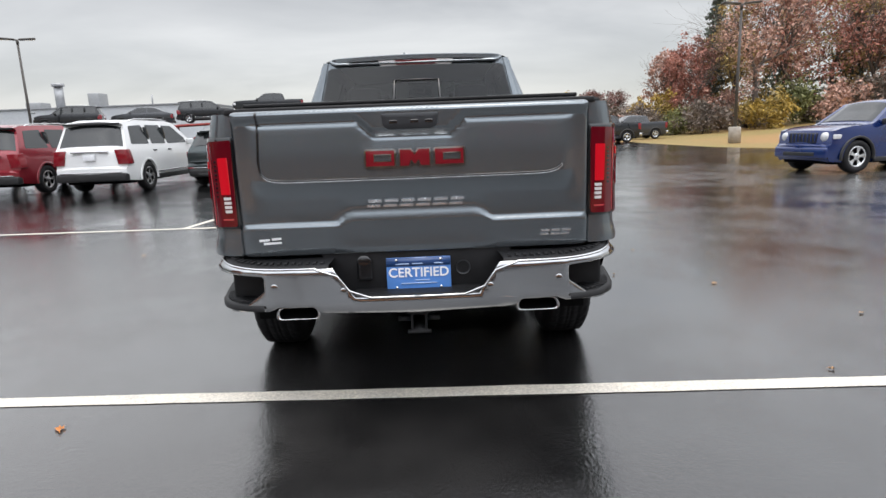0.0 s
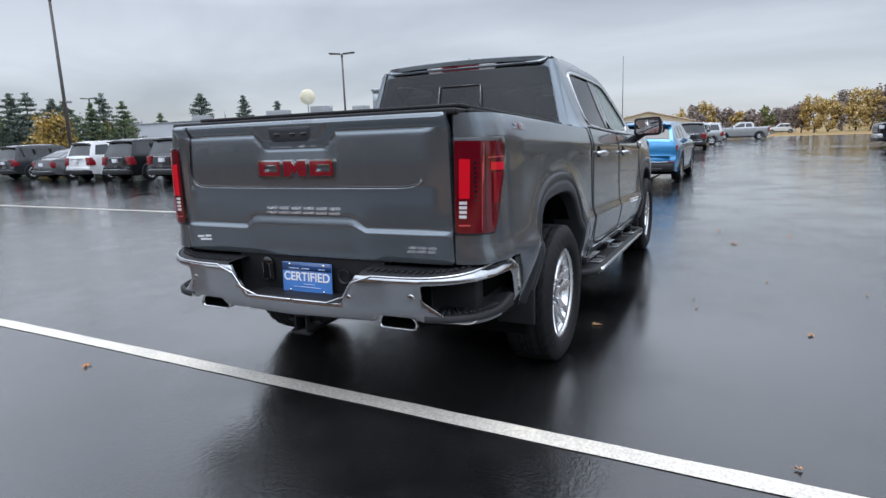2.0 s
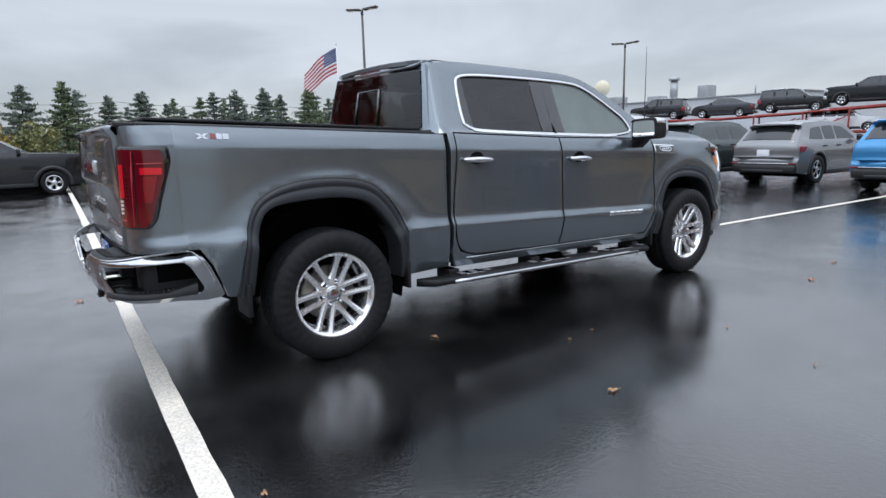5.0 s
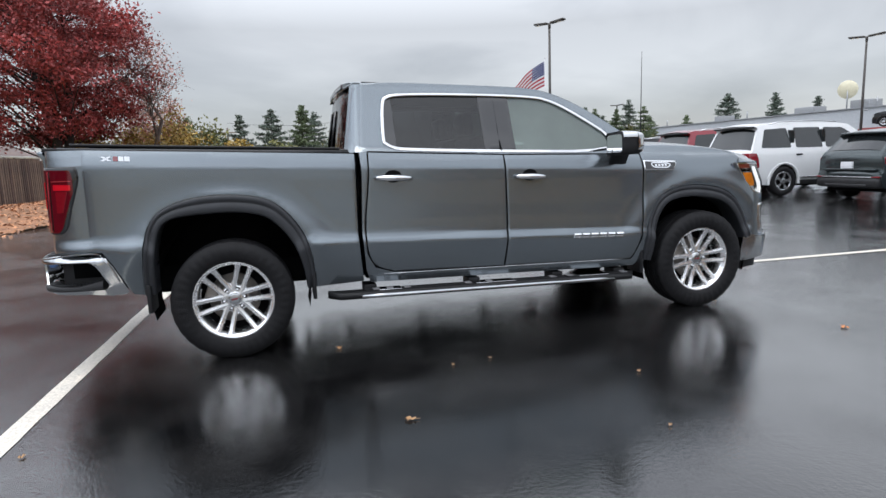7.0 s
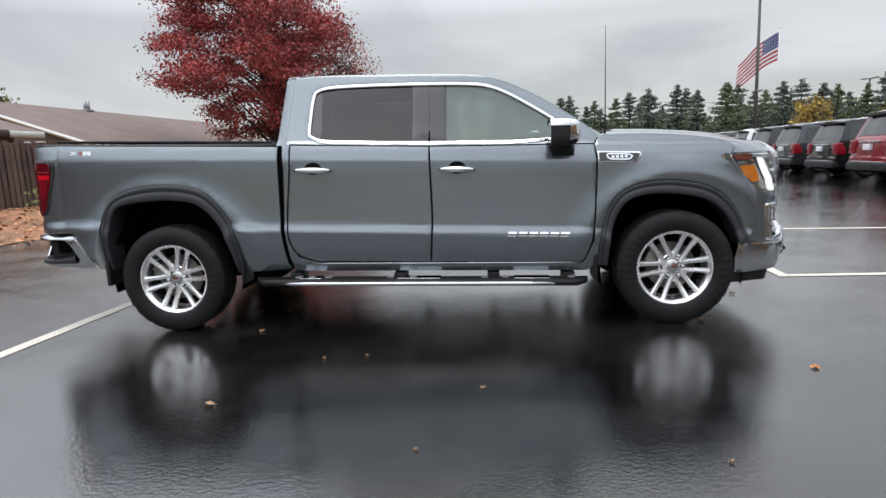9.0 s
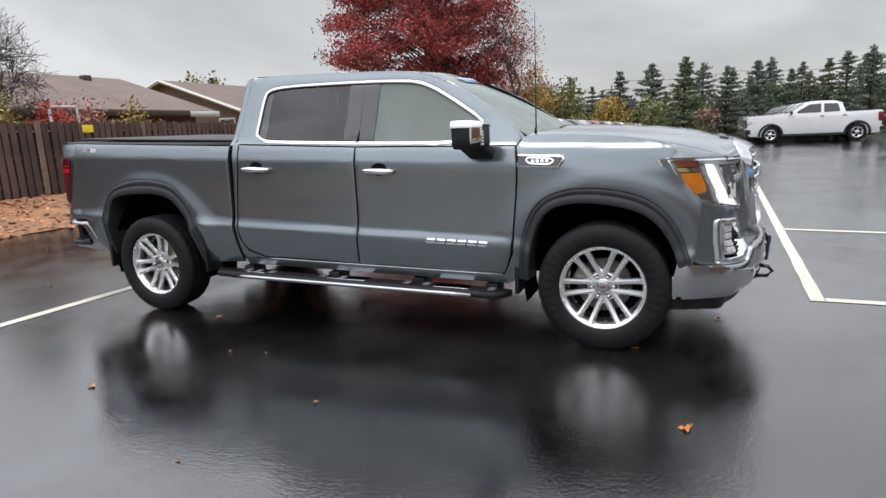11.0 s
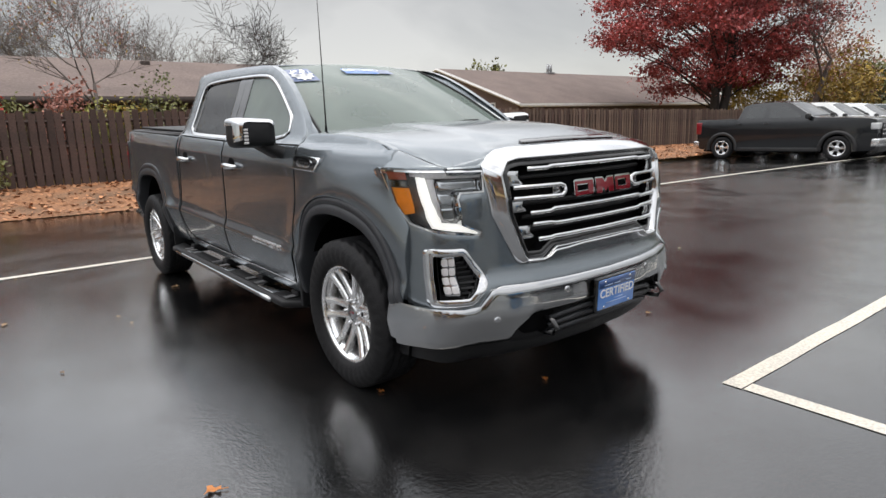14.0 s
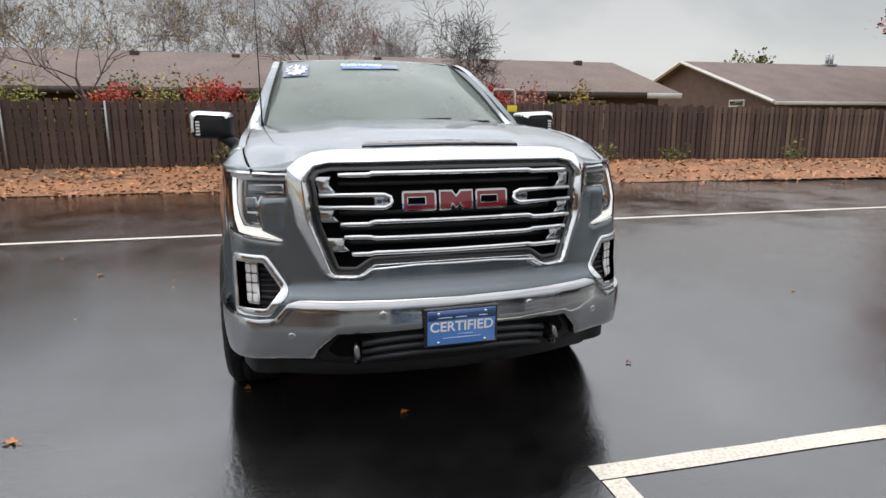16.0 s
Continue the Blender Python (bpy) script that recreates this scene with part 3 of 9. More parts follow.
def corner_panel(z0, z1, out=0.0, lo=0.0, hi=1.0, n=14, cut=None):
    """Body panel round the rear corner between two heights."""
    rows = []
    zs = [z0 + (z1 - z0) * j / 10 for j in range(11)]
    for z in zs:
        a = lo if cut is None else cut(z)
        rows.append([corner(a + (hi - a) * i / n, z, out) for i in range(n + 1)])
    bm = grid_bm(rows)
    bmesh.ops.reverse_faces(bm, faces=bm.faces[:])
    border = [e for e in bm.edges if e.is_boundary]
    got = bmesh.ops.extrude_edge_only(bm, edges=border)["geom"]
    bmesh.ops.translate(bm, vec=(-0.02, 0.02, 0), verts=[g for g in got if isinstance(g, bmesh.types.BMVert)])
    for e in border:
        e.smooth = False
    return bm


both("corner_cap", corner_panel(1.352, 1.452), PAINT, truck)
both("corner_panel", corner_panel(0.795, 0.918), PAINT, truck)
both("lamp_pocket", corner_panel(0.915, 1.354), PAINT, truck)
LAMP = rounded([(0.075, 1.348), (0.990, 1.348), (0.990, 0.926), (0.33, 0.926), (0.245, 0.97), (0.06, 1.27)], 0.03)


def lamp_skin(loop, out, rim=0.012, edge=0.003):
    return sheet(loop, lambda u, z: corner(u, z, out), 0.05, inward=(-0.7, 0.7, 0), rim=rim, edge=edge, flip=True)


def quad(u0, u1, z0, z1):
    return [(u0, z0), (u1, z0), (u1, z1), (u0, z1)]


lamps = both("tail_lamp", lamp_skin(LAMP, 0.010), GLOSSBLACK, truck, "dark red tail lamp with lit light guides")
for lamp, s in zip(lamps, (1, -1)):
    def lit(loop, material, name, label="", out=0.016, s=s, lamp=lamp):
        bm = lamp_skin(loop, out, 0.004, 0.0)
        return part(name, bm if s > 0 else mirrored(bm), material, lamp, label)
    lit(rounded([(0.140, 1.328), (0.968, 1.336), (0.968, 0.938), (0.36, 0.934), (0.30, 0.968), (0.125, 1.19), (0.118, 1.28)], 0.025), REDLENS, "red_lens", "deep red outer lens", 0.0125)
    lit(rounded([(0.700, 1.088), (0.880, 1.088), (0.865, 1.258), (0.675, 1.256)], 0.012), REDGLOW, "light_guide", "lit red light guide")
    lit(rounded([(0.150, 1.202), (0.385, 1.205), (0.380, 1.240), (0.148, 1.236)], 0.008), REDGLOW, "light_guide", "lit red light guide")
    lit(rounded([(0.275, 1.062), (0.355, 1.062), (0.345, 1.196), (0.190, 1.194)], 0.012), REDDIM, "light_guide", "dim red light guide")
    lit([(0.475, 0.945), (0.492, 0.945), (0.465, 1.322), (0.448, 1.322)], GLOSSBLACK, "lens_groove", "", 0.0145)
    lit([(0.525, 0.945), (0.533, 0.945), (0.492, 1.322), (0.484, 1.322)], REDRIB, "lens_rib", "", 0.0145)
    for k in range(9):
        lit(quad(0.595, 0.640, 1.075 + 0.02 * k, 1.083 + 0.02 * k), GLOSSBLACK, "lens_groove", "", 0.0145)
    lit(quad(0.70, 0.90, 0.968, 0.975), REDRIB, "lens_rib")
    lit(quad(0.140, 0.42, 1.258, 1.263), REDRIB, "lens_rib")
    for k in range(4):
        lit(quad(0.760 - 0.004 * k, 0.885 - 0.002 * k, 1.003 + 0.020 * k, 1.016 + 0.020 * k), CLEARLENS, "reversing_lamp_rib", "clear ribbed lens")


# tailgate
TG_Y = table((0.78, 0.905, 0.925, 0.942, 0.985, 1.07, 1.120, 1.140, 1.25, 1.370, 1.388, 1.396, 1.436, 1.448, 1.458),
             (-1.112, -1.123, -1.125, -1.110, -1.112, -1.122, -1.138, -1.146, -1.146, -1.140, -1.138, -1.130, -1.160, -1.160, -1.140))
TG_FLAT = table((0.78, 0.905, 0.925, 0.942, 1.0, 1.396, 1.436, 1.448, 1.458), (-1.112, -1.123, -1.125, -1.113, -1.118, -1.130, -1.160, -1.160, -1.140))


def tailgate_pt(x, z):
    a = abs(x)
    mid = max(0.0, min(1.0, (0.365 - a) / 0.07))
    zz = z - 0.042 * mid * max(0.0, min(1.0, (1.06 - z) / 0.06)) * (1 if z > 0.86 else max(0, (z - 0.80) / 0.06))
    if 1.22 < z < 1.447:
        # the overhanging top band dips round the handle
        dip = max(0.0, min(1.0, (0.250 - a) / 0.080)) * max(0.0, min(1.0, (z - 1.24) / 0.06))
        zz = min(zz + 0.072 * dip, 1.447)
    t = max(0.0, min(1.0, (a - 0.685) / 0.075))
    t = t * t * (3 - 2 * t)
    y = TG_Y(zz) * (1 - t) + TG_FLAT(zz) * t
    return (x, y + 0.05 * max(0.0, a - 0.74) ** 2 * 20 + 0.02 * a * a, z)


tg = rounded([(-0.812, 0.79), (0.812, 0.79), (0.806, 1.458), (-0.806, 1.458)], 0.02)
tailgate = part("tailgate", sheet(tg, tailgate_pt, 0.022, inward=(0, 1, 0), rim=0.03, rows=(0.905, 0.915, 0.925, 0.935, 0.942, 1.120, 1.130, 1.140, 1.316, 1.324, 1.344, 1.364, 1.388, 1.396, 1.416, 1.436, 1.448)), PAINT, truck)
seam = smooth_line([(-0.69, 1.45), (-0.695, 1.30), (-0.70, 1.22), (-0.69, 1.17), (-0.64, 1.143), (-0.5, 1.141), (0.5, 1.141), (0.64, 1.143), (0.69, 1.17), (0.70, 1.22), (0.695, 1.30), (0.69, 1.45)])
seam = dense(seam, 0.03)[:-60]
seam_pts = [Vector(tailgate_pt(x, z)) for x, z in seam if z < 1.455]
part("inner_gate_seam", tube([p + Vector((0, -0.0025, 0)) for p in seam_pts], 0.0048, 6), GLOSSBLACK, tailgate)
# added chrome tube for the highlight along the seam's lower edge
part("seam_highlight", tube([p + Vector((0, -0.003, -0.007)) for p in seam_pts if p.z < 1.19], 0.0022, 6), CHROME, tailgate)
handle = part("gate_handle", sheet(rounded([(-0.128, 1.428), (0.128, 1.428), (0.122, 1.372), (0.10, 1.358), (-0.10, 1.358), (-0.122, 1.372)], 0.012), lambda x, z: (x, -1.1635, z), 0.02, inward=(0, 1, 0), rim=0.02), FLARE, tailgate, "black plastic release handle")
for x in (-0.075, 0.02, 0.085):
    part("push_button", box(x - 0.018, x + 0.018, -1.1665, -1.160, 1.382, 1.398, 0.003), GLOSSBLACK, handle)


def emblem(parent, place, z0, width, height, name="emblem"):
    """Three plain red blocks with chrome rims, the middle one notched, the outer ones slotted."""
    w = width / 3
    for i in range(3):
        x0 = -width / 2 + i * w + 0.006
        x1 = x0 + w - 0.012
        z1, z2 = z0 - height / 2, z0 + height / 2
        if i == 1:
            mx = (x0 + x1) / 2
            loop = [(x0, z1), (x0 + 0.32 * w, z1), (x0 + 0.36 * w, z1 + 0.3 * height), (mx, z1 + 0.06 * height), (x1 - 0.36 * w, z1 + 0.3 * height), (x1 - 0.32 * w, z1), (x1, z1), (x1, z2), (mx + 0.1 * w, z2), (mx, z2 - 0.25 * height), (mx - 0.1 * w, z2), (x0, z2)]
            hole = []
        else:
            loop = rounded([(x0, z1), (x1, z1), (x1, z2), (x0, z2)], 0.014)
            hole = [[(x0 + 0.30 * w, z1 + 0.36 * height), (x1 - 0.16 * w, z1 + 0.36 * height), (x1 - 0.16 * w, z2 - 0.33 * height), (x0 + 0.30 * w, z2 - 0.33 * height)]]
        sgn = place((0, 0))[1]
        inward = (0, 1, 0) if sgn < 0 else (0, -1, 0)
        body = part(name, sheet(loop, lambda x, z: place((x, z), 0.012), 0.03, holes=hole, inward=inward, rim=0.014, edge=0.0, flip=sgn > 0), CHROME, parent, "red enamel badge block in a chrome rim")
        small = offset_poly(loop, 0.0085)
        hs = [offset_poly(h, -0.0055) for h in hole]
        part("enamel", sheet(small, lambda x, z: place((x, z), 0.015), 0.03, holes=hs, inward=inward, rim=0.004, edge=0.0, flip=sgn > 0), RED_EM, body)


def tg_place(p, out=0.0):
    x, y, z = tailgate_pt(p[0], p[1])
    return (x, y - out, z)


emblem(tailgate, lambda p, out=0.0: tg_place((p[0] + 0.014, p[1]), out), 1.230, 0.47, 0.085)


def word_bars(parent, place, x0, x1, z0, h, n, inward, name="badge_letter", flip=False, lean=0.0):
    """A row of small chrome marks: two bars each."""
    w = (x1 - x0) / n
    for i in range(n):
        a, b = x0 + i * w + 0.12 * w, x0 + (i + 1) * w - 0.08 * w
        for k, (lo, hi) in enumerate(((0.0, 0.30), (0.66, 1.0))):
            sh = 0.1 * w * (k - 0.5)
            loop = [(a + sh, z0 + lo * h), (b + sh, z0 + lo * h), (b + sh, z0 + hi * h), (a + sh, z0 + hi * h)]
            loop = [(x, z + lean * (x - x0)) for x, z in loop]
            part(name, sheet(loop, place, 0.05, inward=inward, rim=0.006, edge=0.0, flip=flip), ALLOY, parent)


word_bars(tailgate, lambda x, z: tg_place((x, z), 0.006), -0.225, 0.235, 1.005, 0.034, 6, (0, 1, 0))
word_bars(tailgate, lambda x, z: tg_place((x, z), 0.006), 0.585, 0.735, 0.842, 0.026, 3, (0, 1, 0))
for k, (x, z, w) in enumerate(((-0.735, 0.860, 0.05), (-0.675, 0.865, 0.045), (-0.715, 0.845, 0.085))):
    part("dealer_decal", sheet([(x, z), (x + w, z + 0.004), (x + w, z + 0.014), (x, z + 0.012)], lambda a, b: tg_place((a, b), 0.002), 0.05, inward=(0, 1, 0), rim=0.001, edge=0.0), WHITE, tailgate)

# tonneau cover on the bed, in two steps
tonneau = part("tonneau_cover", box(-0.845, 0.845, -1.10, 0.86, 0, 0.028, 0.008), BLACK, truck, "black folding tonneau cover")
for v in tonneau.data.vertices:
    v.co.z += 1.452 - 0.042 * (v.co.y + 1.0) + (0.012 if v.co.y > -0.9 else 0.0) - 0.01 * (abs(v.co.x) > 0.8)
ridge = part("cover_panel", box(-0.80, 0.80, -0.95, 0.80, 0, 0.018, 0.006), BLACK, tonneau)
for v in ridge.data.vertices:
    v.co.z += 1.480 - 0.042 * (v.co.y + 1.0) + 0.004
both("bed_rail", tube([(0.868, -1.0, 1.458), (0.872, -0.5, 1.437), (0.872, 0.2, 1.408), (0.868, 0.86, 1.382)], 0.030, 8, squash=0.5), BLACK, truck)

# rear bumper: plan walked from the middle round the corner to the side
RB = [(0.0, -1.262), (0.30, -1.257), (0.55, -1.244), (0.70, -1.226), (0.80, -1.200), (0.87, -1.165), (0.925, -1.115), (0.958, -1.06), (0.978, -1.0), (0.990, -0.92), (0.994, -0.80), (0.990, -0.60)]
RB_U = [0.0]
for (ax, ay), (bx, by) in zip(RB, RB[1:]):
    RB_U.append(RB_U[-1] + math.hypot(bx - ax, by - ay))


def BU(x):
    return float(np.interp(x, [p[0] for p in RB[:11]], RB_U[:11]))


def BV(y):
    return float(np.interp(y, [p[1] for p in RB], RB_U))


def rear_bumper_pt(u, z, out=0.0):
    a = abs(u)
    x, y = np.interp(a, RB_U, [p[0] for p in RB]), np.interp(a, RB_U, [p[1] for p in RB])
    x2, y2 = np.interp(a + 0.012, RB_U, [p[0] for p in RB]), np.interp(a + 0.012, RB_U, [p[1] for p in RB])
    t = Vector((x2 - x, y2 - y, 0))
    n = Vector((t.y, -t.x, 0)).normalized() if t.length > 1e-6 else Vector((1, 0, 0))
    tuck = 0.10 * max(0.0, 0.74 - z) + 0.30 * max(0.0, 0.565 - z) + 0.8 * max(0.0, z - 0.74)
    p = Vector((x, y, z)) + n * (out - tuck)
    return (p.x if u >= 0 else -p.x, p.y, p.z)


bump_half = [(0.0, 0.606), (BU(0.285), 0.606), (BU(0.38), 0.750), (BU(0.70), 0.748), (BU(0.86), 0.758), (BU(0.95), 0.776), (BV(-1.0), 0.785), (BV(-0.84), 0.790), (BV(-0.80), 0.78), (BV(-0.745), 0.70), (BV(-0.668), 0.520), (BV(-0.69), 0.502), (BV(-0.76), 0.500), (BV(-0.90), 0.520), (BU(0.90), 0.528), (BU(0.80), 0.540), (BU(0.70), 0.545), (BU(0.675), 0.552), (BU(0.65), 0.566), (BU(0.48), 0.566), (BU(0.455), 0.532), (0.0, 0.520)]
POCKET = rounded([(BU(0.70), 0.716), (BU(0.93), 0.730), (BV(-1.0), 0.736), (BV(-0.865), 0.733), (BV(-0.83), 0.70), (BV(-0.765), 0.575), (BV(-0.79), 0.545), (BV(-0.92), 0.550), (BU(0.90), 0.556), (BU(0.80), 0.575), (BU(0.705), 0.645)], 0.015)
rear_bumper = part("rear_bumper", sheet(mirror_loop(bump_half), rear_bumper_pt, 0.03, holes=[POCKET, [(-u, z) for u, z in reversed(POCKET)]], inward=(0, 1, 0), rim=0.012, edge=0.004), SATIN, truck, "wet chrome rear bumper with corner steps")
lip = dense(smooth_line([(0.0, 0.606), (BU(0.285), 0.606), (BU(0.385), 0.751), (BU(0.70), 0.749), (BU(0.86), 0.760), (BU(0.95), 0.777), (BV(-1.0), 0.786), (BV(-0.84), 0.790), (BV(-0.80), 0.78), (BV(-0.745), 0.70), (BV(-0.70), 0.595)], rounds=1) , 0.03)
cut_at = max(range(len(lip)), key=lambda i: lip[i][0])
for s in (1, -1):
    part("bright_edge", tube([rear_bumper_pt(s * u, z, 0.003) for u, z in lip[:cut_at + 1]], 0.0055, 6), CHROME, rear_bumper)
for s in (1, -1):
    part("step_recess", box(0.66 if s > 0 else -0.90, 0.90 if s > 0 else -0.66, -1.05, -0.66, 0.53, 0.76, 0.02), BLACK, rear_bumper, "black corner step pocket")
    us = [BU(0.715) + (BV(-0.80) - BU(0.715)) * i / 20 for i in range(21)]
    rows = []
    for i, u in enumerate(us):
        lift = 0.030 * max(0.0, (i - 15) / 5)
        e, f = Vector(rear_bumper_pt(s * u, 0.60, -0.012)), Vector(rear_bumper_pt(s * u, 0.60, 0.004))
        core = Vector((s * 0.72, -0.95, 0))
        rows.append([Vector((f.x, f.y, 0.548)), Vector((f.x, f.y, 0.572 + lift)), Vector((e.x, e.y, 0.580 + lift)), Vector((e.x, e.y, 0)).lerp(core, 0.75) + Vector((0, 0, 0.580 + lift * 0.3))])
    bm = grid_bm(rows)
    bmesh.ops.recalc_face_normals(bm, faces=bm.faces[:])
    tread = part("step_tread", bm, BLACK, rear_bumper)
    for i in range(1, 19):
        e = Vector(rear_bumper_pt(s * us[i], 0.60, -0.018))
        d = (Vector((s * 0.72, -0.95, 0)) - Vector((e.x, e.y, 0))).normalized()
        part("tread_rib", tube([Vector((e.x, e.y, 0.583)) + d * k for k in (0.0, 0.05, 0.10)], 0.005, 6), BLACK, tread)
    pad_u = [BU(0.40) + (BV(-0.86) - BU(0.40)) * i / 24 for i in range(25)]
    rows = []
    for u in pad_u:
        zt = float(np.interp(u, (BU(0.4), BU(0.70), BU(0.86), BU(0.95), BV(-0.86)), (0.752, 0.750, 0.760, 0.777, 0.790)))
        a, b = Vector(rear_bumper_pt(s * u, zt, -0.004)), Vector(rear_bumper_pt(s * u, zt, -0.030))
        k = min(1.0, max(0.0, (0.985 - abs(b.x)) / 0.1))
        rows.append([a, Vector((a.x, a.y, zt + 0.008)).lerp(Vector((b.x, b.y, zt + 0.008)), 0.3), Vector((b.x, b.y, zt + 0.012)), Vector((b.x * 0.97, b.y + 0.115 * k + 0.01, zt + 0.020))])
    bm = grid_bm(rows)
    bmesh.ops.recalc_face_normals(bm, faces=bm.faces[:])
    pad = part("step_pad", bm, BLACK, rear_bumper, "ribbed black step pad")
    for i in range(1, 19):
        c = rows[i][2]
        part("pad_rib", box(-0.008, 0.008, 0.0, 0.045, 0.0, 0.011, 0.003, m=Matrix.Translation((c.x, c.y, c.z - 0.002)) @ Matrix.Rotation(s * 0.7 * max(0, i - 9) / 9, 4, "Z")), BLACK, pad)
recess = part("plate_recess", box(-0.45, 0.45, -1.095, -1.03, 0.585, 0.792, 0.006), BLACK, rear_bumper)
part("recess_floor", box(-0.30, 0.30, -1.235, -1.06, 0.585, 0.612, 0.01), BLACK, rear_bumper)
socket = part("trailer_socket", sheet(rounded([(-0.285, 0.655), (-0.215, 0.655), (-0.215, 0.755), (-0.235, 0.775), (-0.265, 0.775), (-0.285, 0.755)], 0.012), lambda x, z: (x, -1.118, z), 0.03, inward=(0, 1, 0), rim=0.02), GLOSSBLACK, rear_bumper, "black trailer socket cover")
part("lock_ring", lathe([(0.034, -0.004), (0.036, 0.0), (0.034, 0.004), (0.028, 0.004)], 20, m=Matrix.Translation((0.22, -1.104, 0.70)) @ Matrix.Rotation(radians(90), 4, "Z")), FLARE, rear_bumper)


def sensors(parent, spots, place, y_dir):
    for x, z in spots:
        p = Vector(place(x, z))
        m = Matrix.Translation(p) @ Matrix.Rotation(radians(90 * -y_dir), 4, "Z")
        part("parking_sensor", lathe([(0.0, 0.004), (0.012, 0.004), (0.0165, 0.003), (0.019, -0.003)], 16, m=m), SATIN, parent)


sensors(rear_bumper, ((-0.655, 0.665), (-0.335, 0.640), (0.335, 0.640), (0.655, 0.660)), lambda x, z: rear_bumper_pt(BU(abs(x)) * (1 if x > 0 else -1), z), 1)


def sign_plate(parent, m, framed):
    """The blue dealer plate with its word and unreadable small print."""
    if framed:
        part("plate_frame", box(-0.165, 0.165, -0.012, 0.008, -0.088, 0.088, 0.006, m=m), GLOSSBLACK, parent)
    plate = part("advert_plate", box(-0.1525, 0.1525, -0.016, -0.011, -0.078, 0.078, 0.002, m=m), BLUE_L, parent, "blue advertising plate reading certified")
    part("plate_band", box(-0.1515, 0.1515, -0.0185, -0.015, 0.036, 0.077, 0.0, m=m), BLUE_D, plate)
    lettering("CERTIFIED", 0.062, 0.0008, WHITE, plate, m @ Matrix.Translation((0, -0.0185, 0.004)) @ Matrix.Rotation(radians(90), 4, "X"), bold=0.0011)
    for x0, x1, z in ((-0.11, -0.045, 0.045), (-0.03, 0.02, 0.045), (0.075, 0.115, 0.045), (-0.02, 0.05, -0.034), (-0.085, 0.085, -0.049)):
        part("small_print", box(x0, x1, -0.0195, -0.018, z, z + 0.0045, 0.0, m=m), PALEBLUE, plate)
    for x, z in ((-0.105, 0.066), (0.105, 0.066), (-0.105, -0.066), (0.105, -0.066)):
        part("plate_screw", lathe([(0.0, 0.004), (0.006, 0.003), (0.007, 0.0)], 10, m=m @ Matrix.Translation((x, -0.0185, z)) @ Matrix.Rotation(radians(-90), 4, "Z")), CHROME, plate)


sign_plate(rear_bumper, Matrix.Translation((0.007, -1.108, 0.682)) @ Matrix.Rotation(radians(-3), 4, "X"), False)

# tail pipes and tow hitch
for s in (1, -1):
    loop = rounded([(-0.098, -0.030), (0.098, -0.030), (0.104, 0.0), (0.085, 0.030), (-0.085, 0.030), (-0.104, 0.0)], 0.020)
    rows = []
    for y, k in ((-1.05, 0.86), (-1.175, 0.98), (-1.195, 1.0), (-1.198, 0.95), (-1.188, 0.88)):
        rows.append([(s * 0.562 + x * k, y, 0.530 + z * k) for x, z in loop])
    part("exhaust_tip", grid_bm(rows, close_u=True), CHROME, truck, "chrome rectangular exhaust tip")
    bore = []
    for y, k in ((-1.189, 0.885), (-1.07, 0.85), (-1.06, 0.02)):
        bore.append([(s * 0.562 + x * k, y, 0.530 + z * k) for x, z in loop])
    part("exhaust_bore", grid_bm(bore, close_u=True), DARK, truck)
hitch = bmesh.new()
for a in ((-0.038, -0.028), (0.028, 0.038)):
    box(a[0], a[1], -1.19, -0.75, 0.415, 0.510, 0.004, hitch)
for z in ((0.415, 0.426), (0.499, 0.510)):
    box(-0.038, 0.038, -1.19, -0.75, z[0], z[1], 0.0, hitch)
box(-0.055, 0.055, -1.195, -1.165, 0.408, 0.420, 0.003, hitch)
box(-0.055, 0.055, -1.195, -1.165, 0.506, 0.518, 0.003, hitch)
tube([(-0.10, -1.15, 0.47), (-0.04, -1.15, 0.47)], 0.012, 8, hitch)
tube([(0.04, -1.15, 0.47), (0.10, -1.15, 0.47)], 0.012, 8, hitch)
part("tow_hitch", hitch, BLACK, truck)

# cab lower strip and sill, doors
sill = [(0.918, 1.386), (0.974, 1.383), (0.972, 1.2), (0.926, 0.88), (0.930, 0.665), (0.99, 0.55), (1.14, 0.508), (2.0, 0.480), (3.09, 0.452), (3.115, 0.475), (3.18, 0.62), (3.20, 0.44), (3.13, 0.395), (0.955, 0.44), (0.925, 0.54), (0.905, 0.80), (0.925, 1.22)]
both("cab_sill", sheet(sill, side, 0.03, edge=0.0015, rim=0.04), PAINT, truck)
front_door = smooth_line([(2.016, 1.332), (2.022, 0.97), (2.022, 0.76), (1.998, 0.489)], rounds=1) + smooth_line([(3.085, 0.462), (3.115, 0.485), (3.168, 0.64), (3.19, 0.93), (3.20, 1.17), (3.185, 1.30)], rounds=1)
rear_door = smooth_line([(0.98, 1.383), (0.977, 1.2), (0.932, 0.88), (0.936, 0.67), (0.995, 0.557), (1.14, 0.515)], rounds=2) + smooth_line([(1.988, 0.489), (2.012, 0.76), (2.012, 0.97), (2.006, 1.332)], rounds=1)
fd = both("front_door", sheet(front_door, side, 0.033, edge=0.0015, rows=ROWS_SIDE, rim=0.03), PAINT, truck)
rd = both("rear_door", sheet(rear_door, side, 0.033, edge=0.0015, rows=ROWS_SIDE, rim=0.03), PAINT, truck)

for loop in (front_door, rear_door):
    line = [(y, z) for y, z in dense(offset_poly(loop, -0.004), 0.05)]
    both("door_gap", tube([side_out(-0.005)(y, z) for y, z in line], 0.0075, 6, closed=True), DARK, truck)

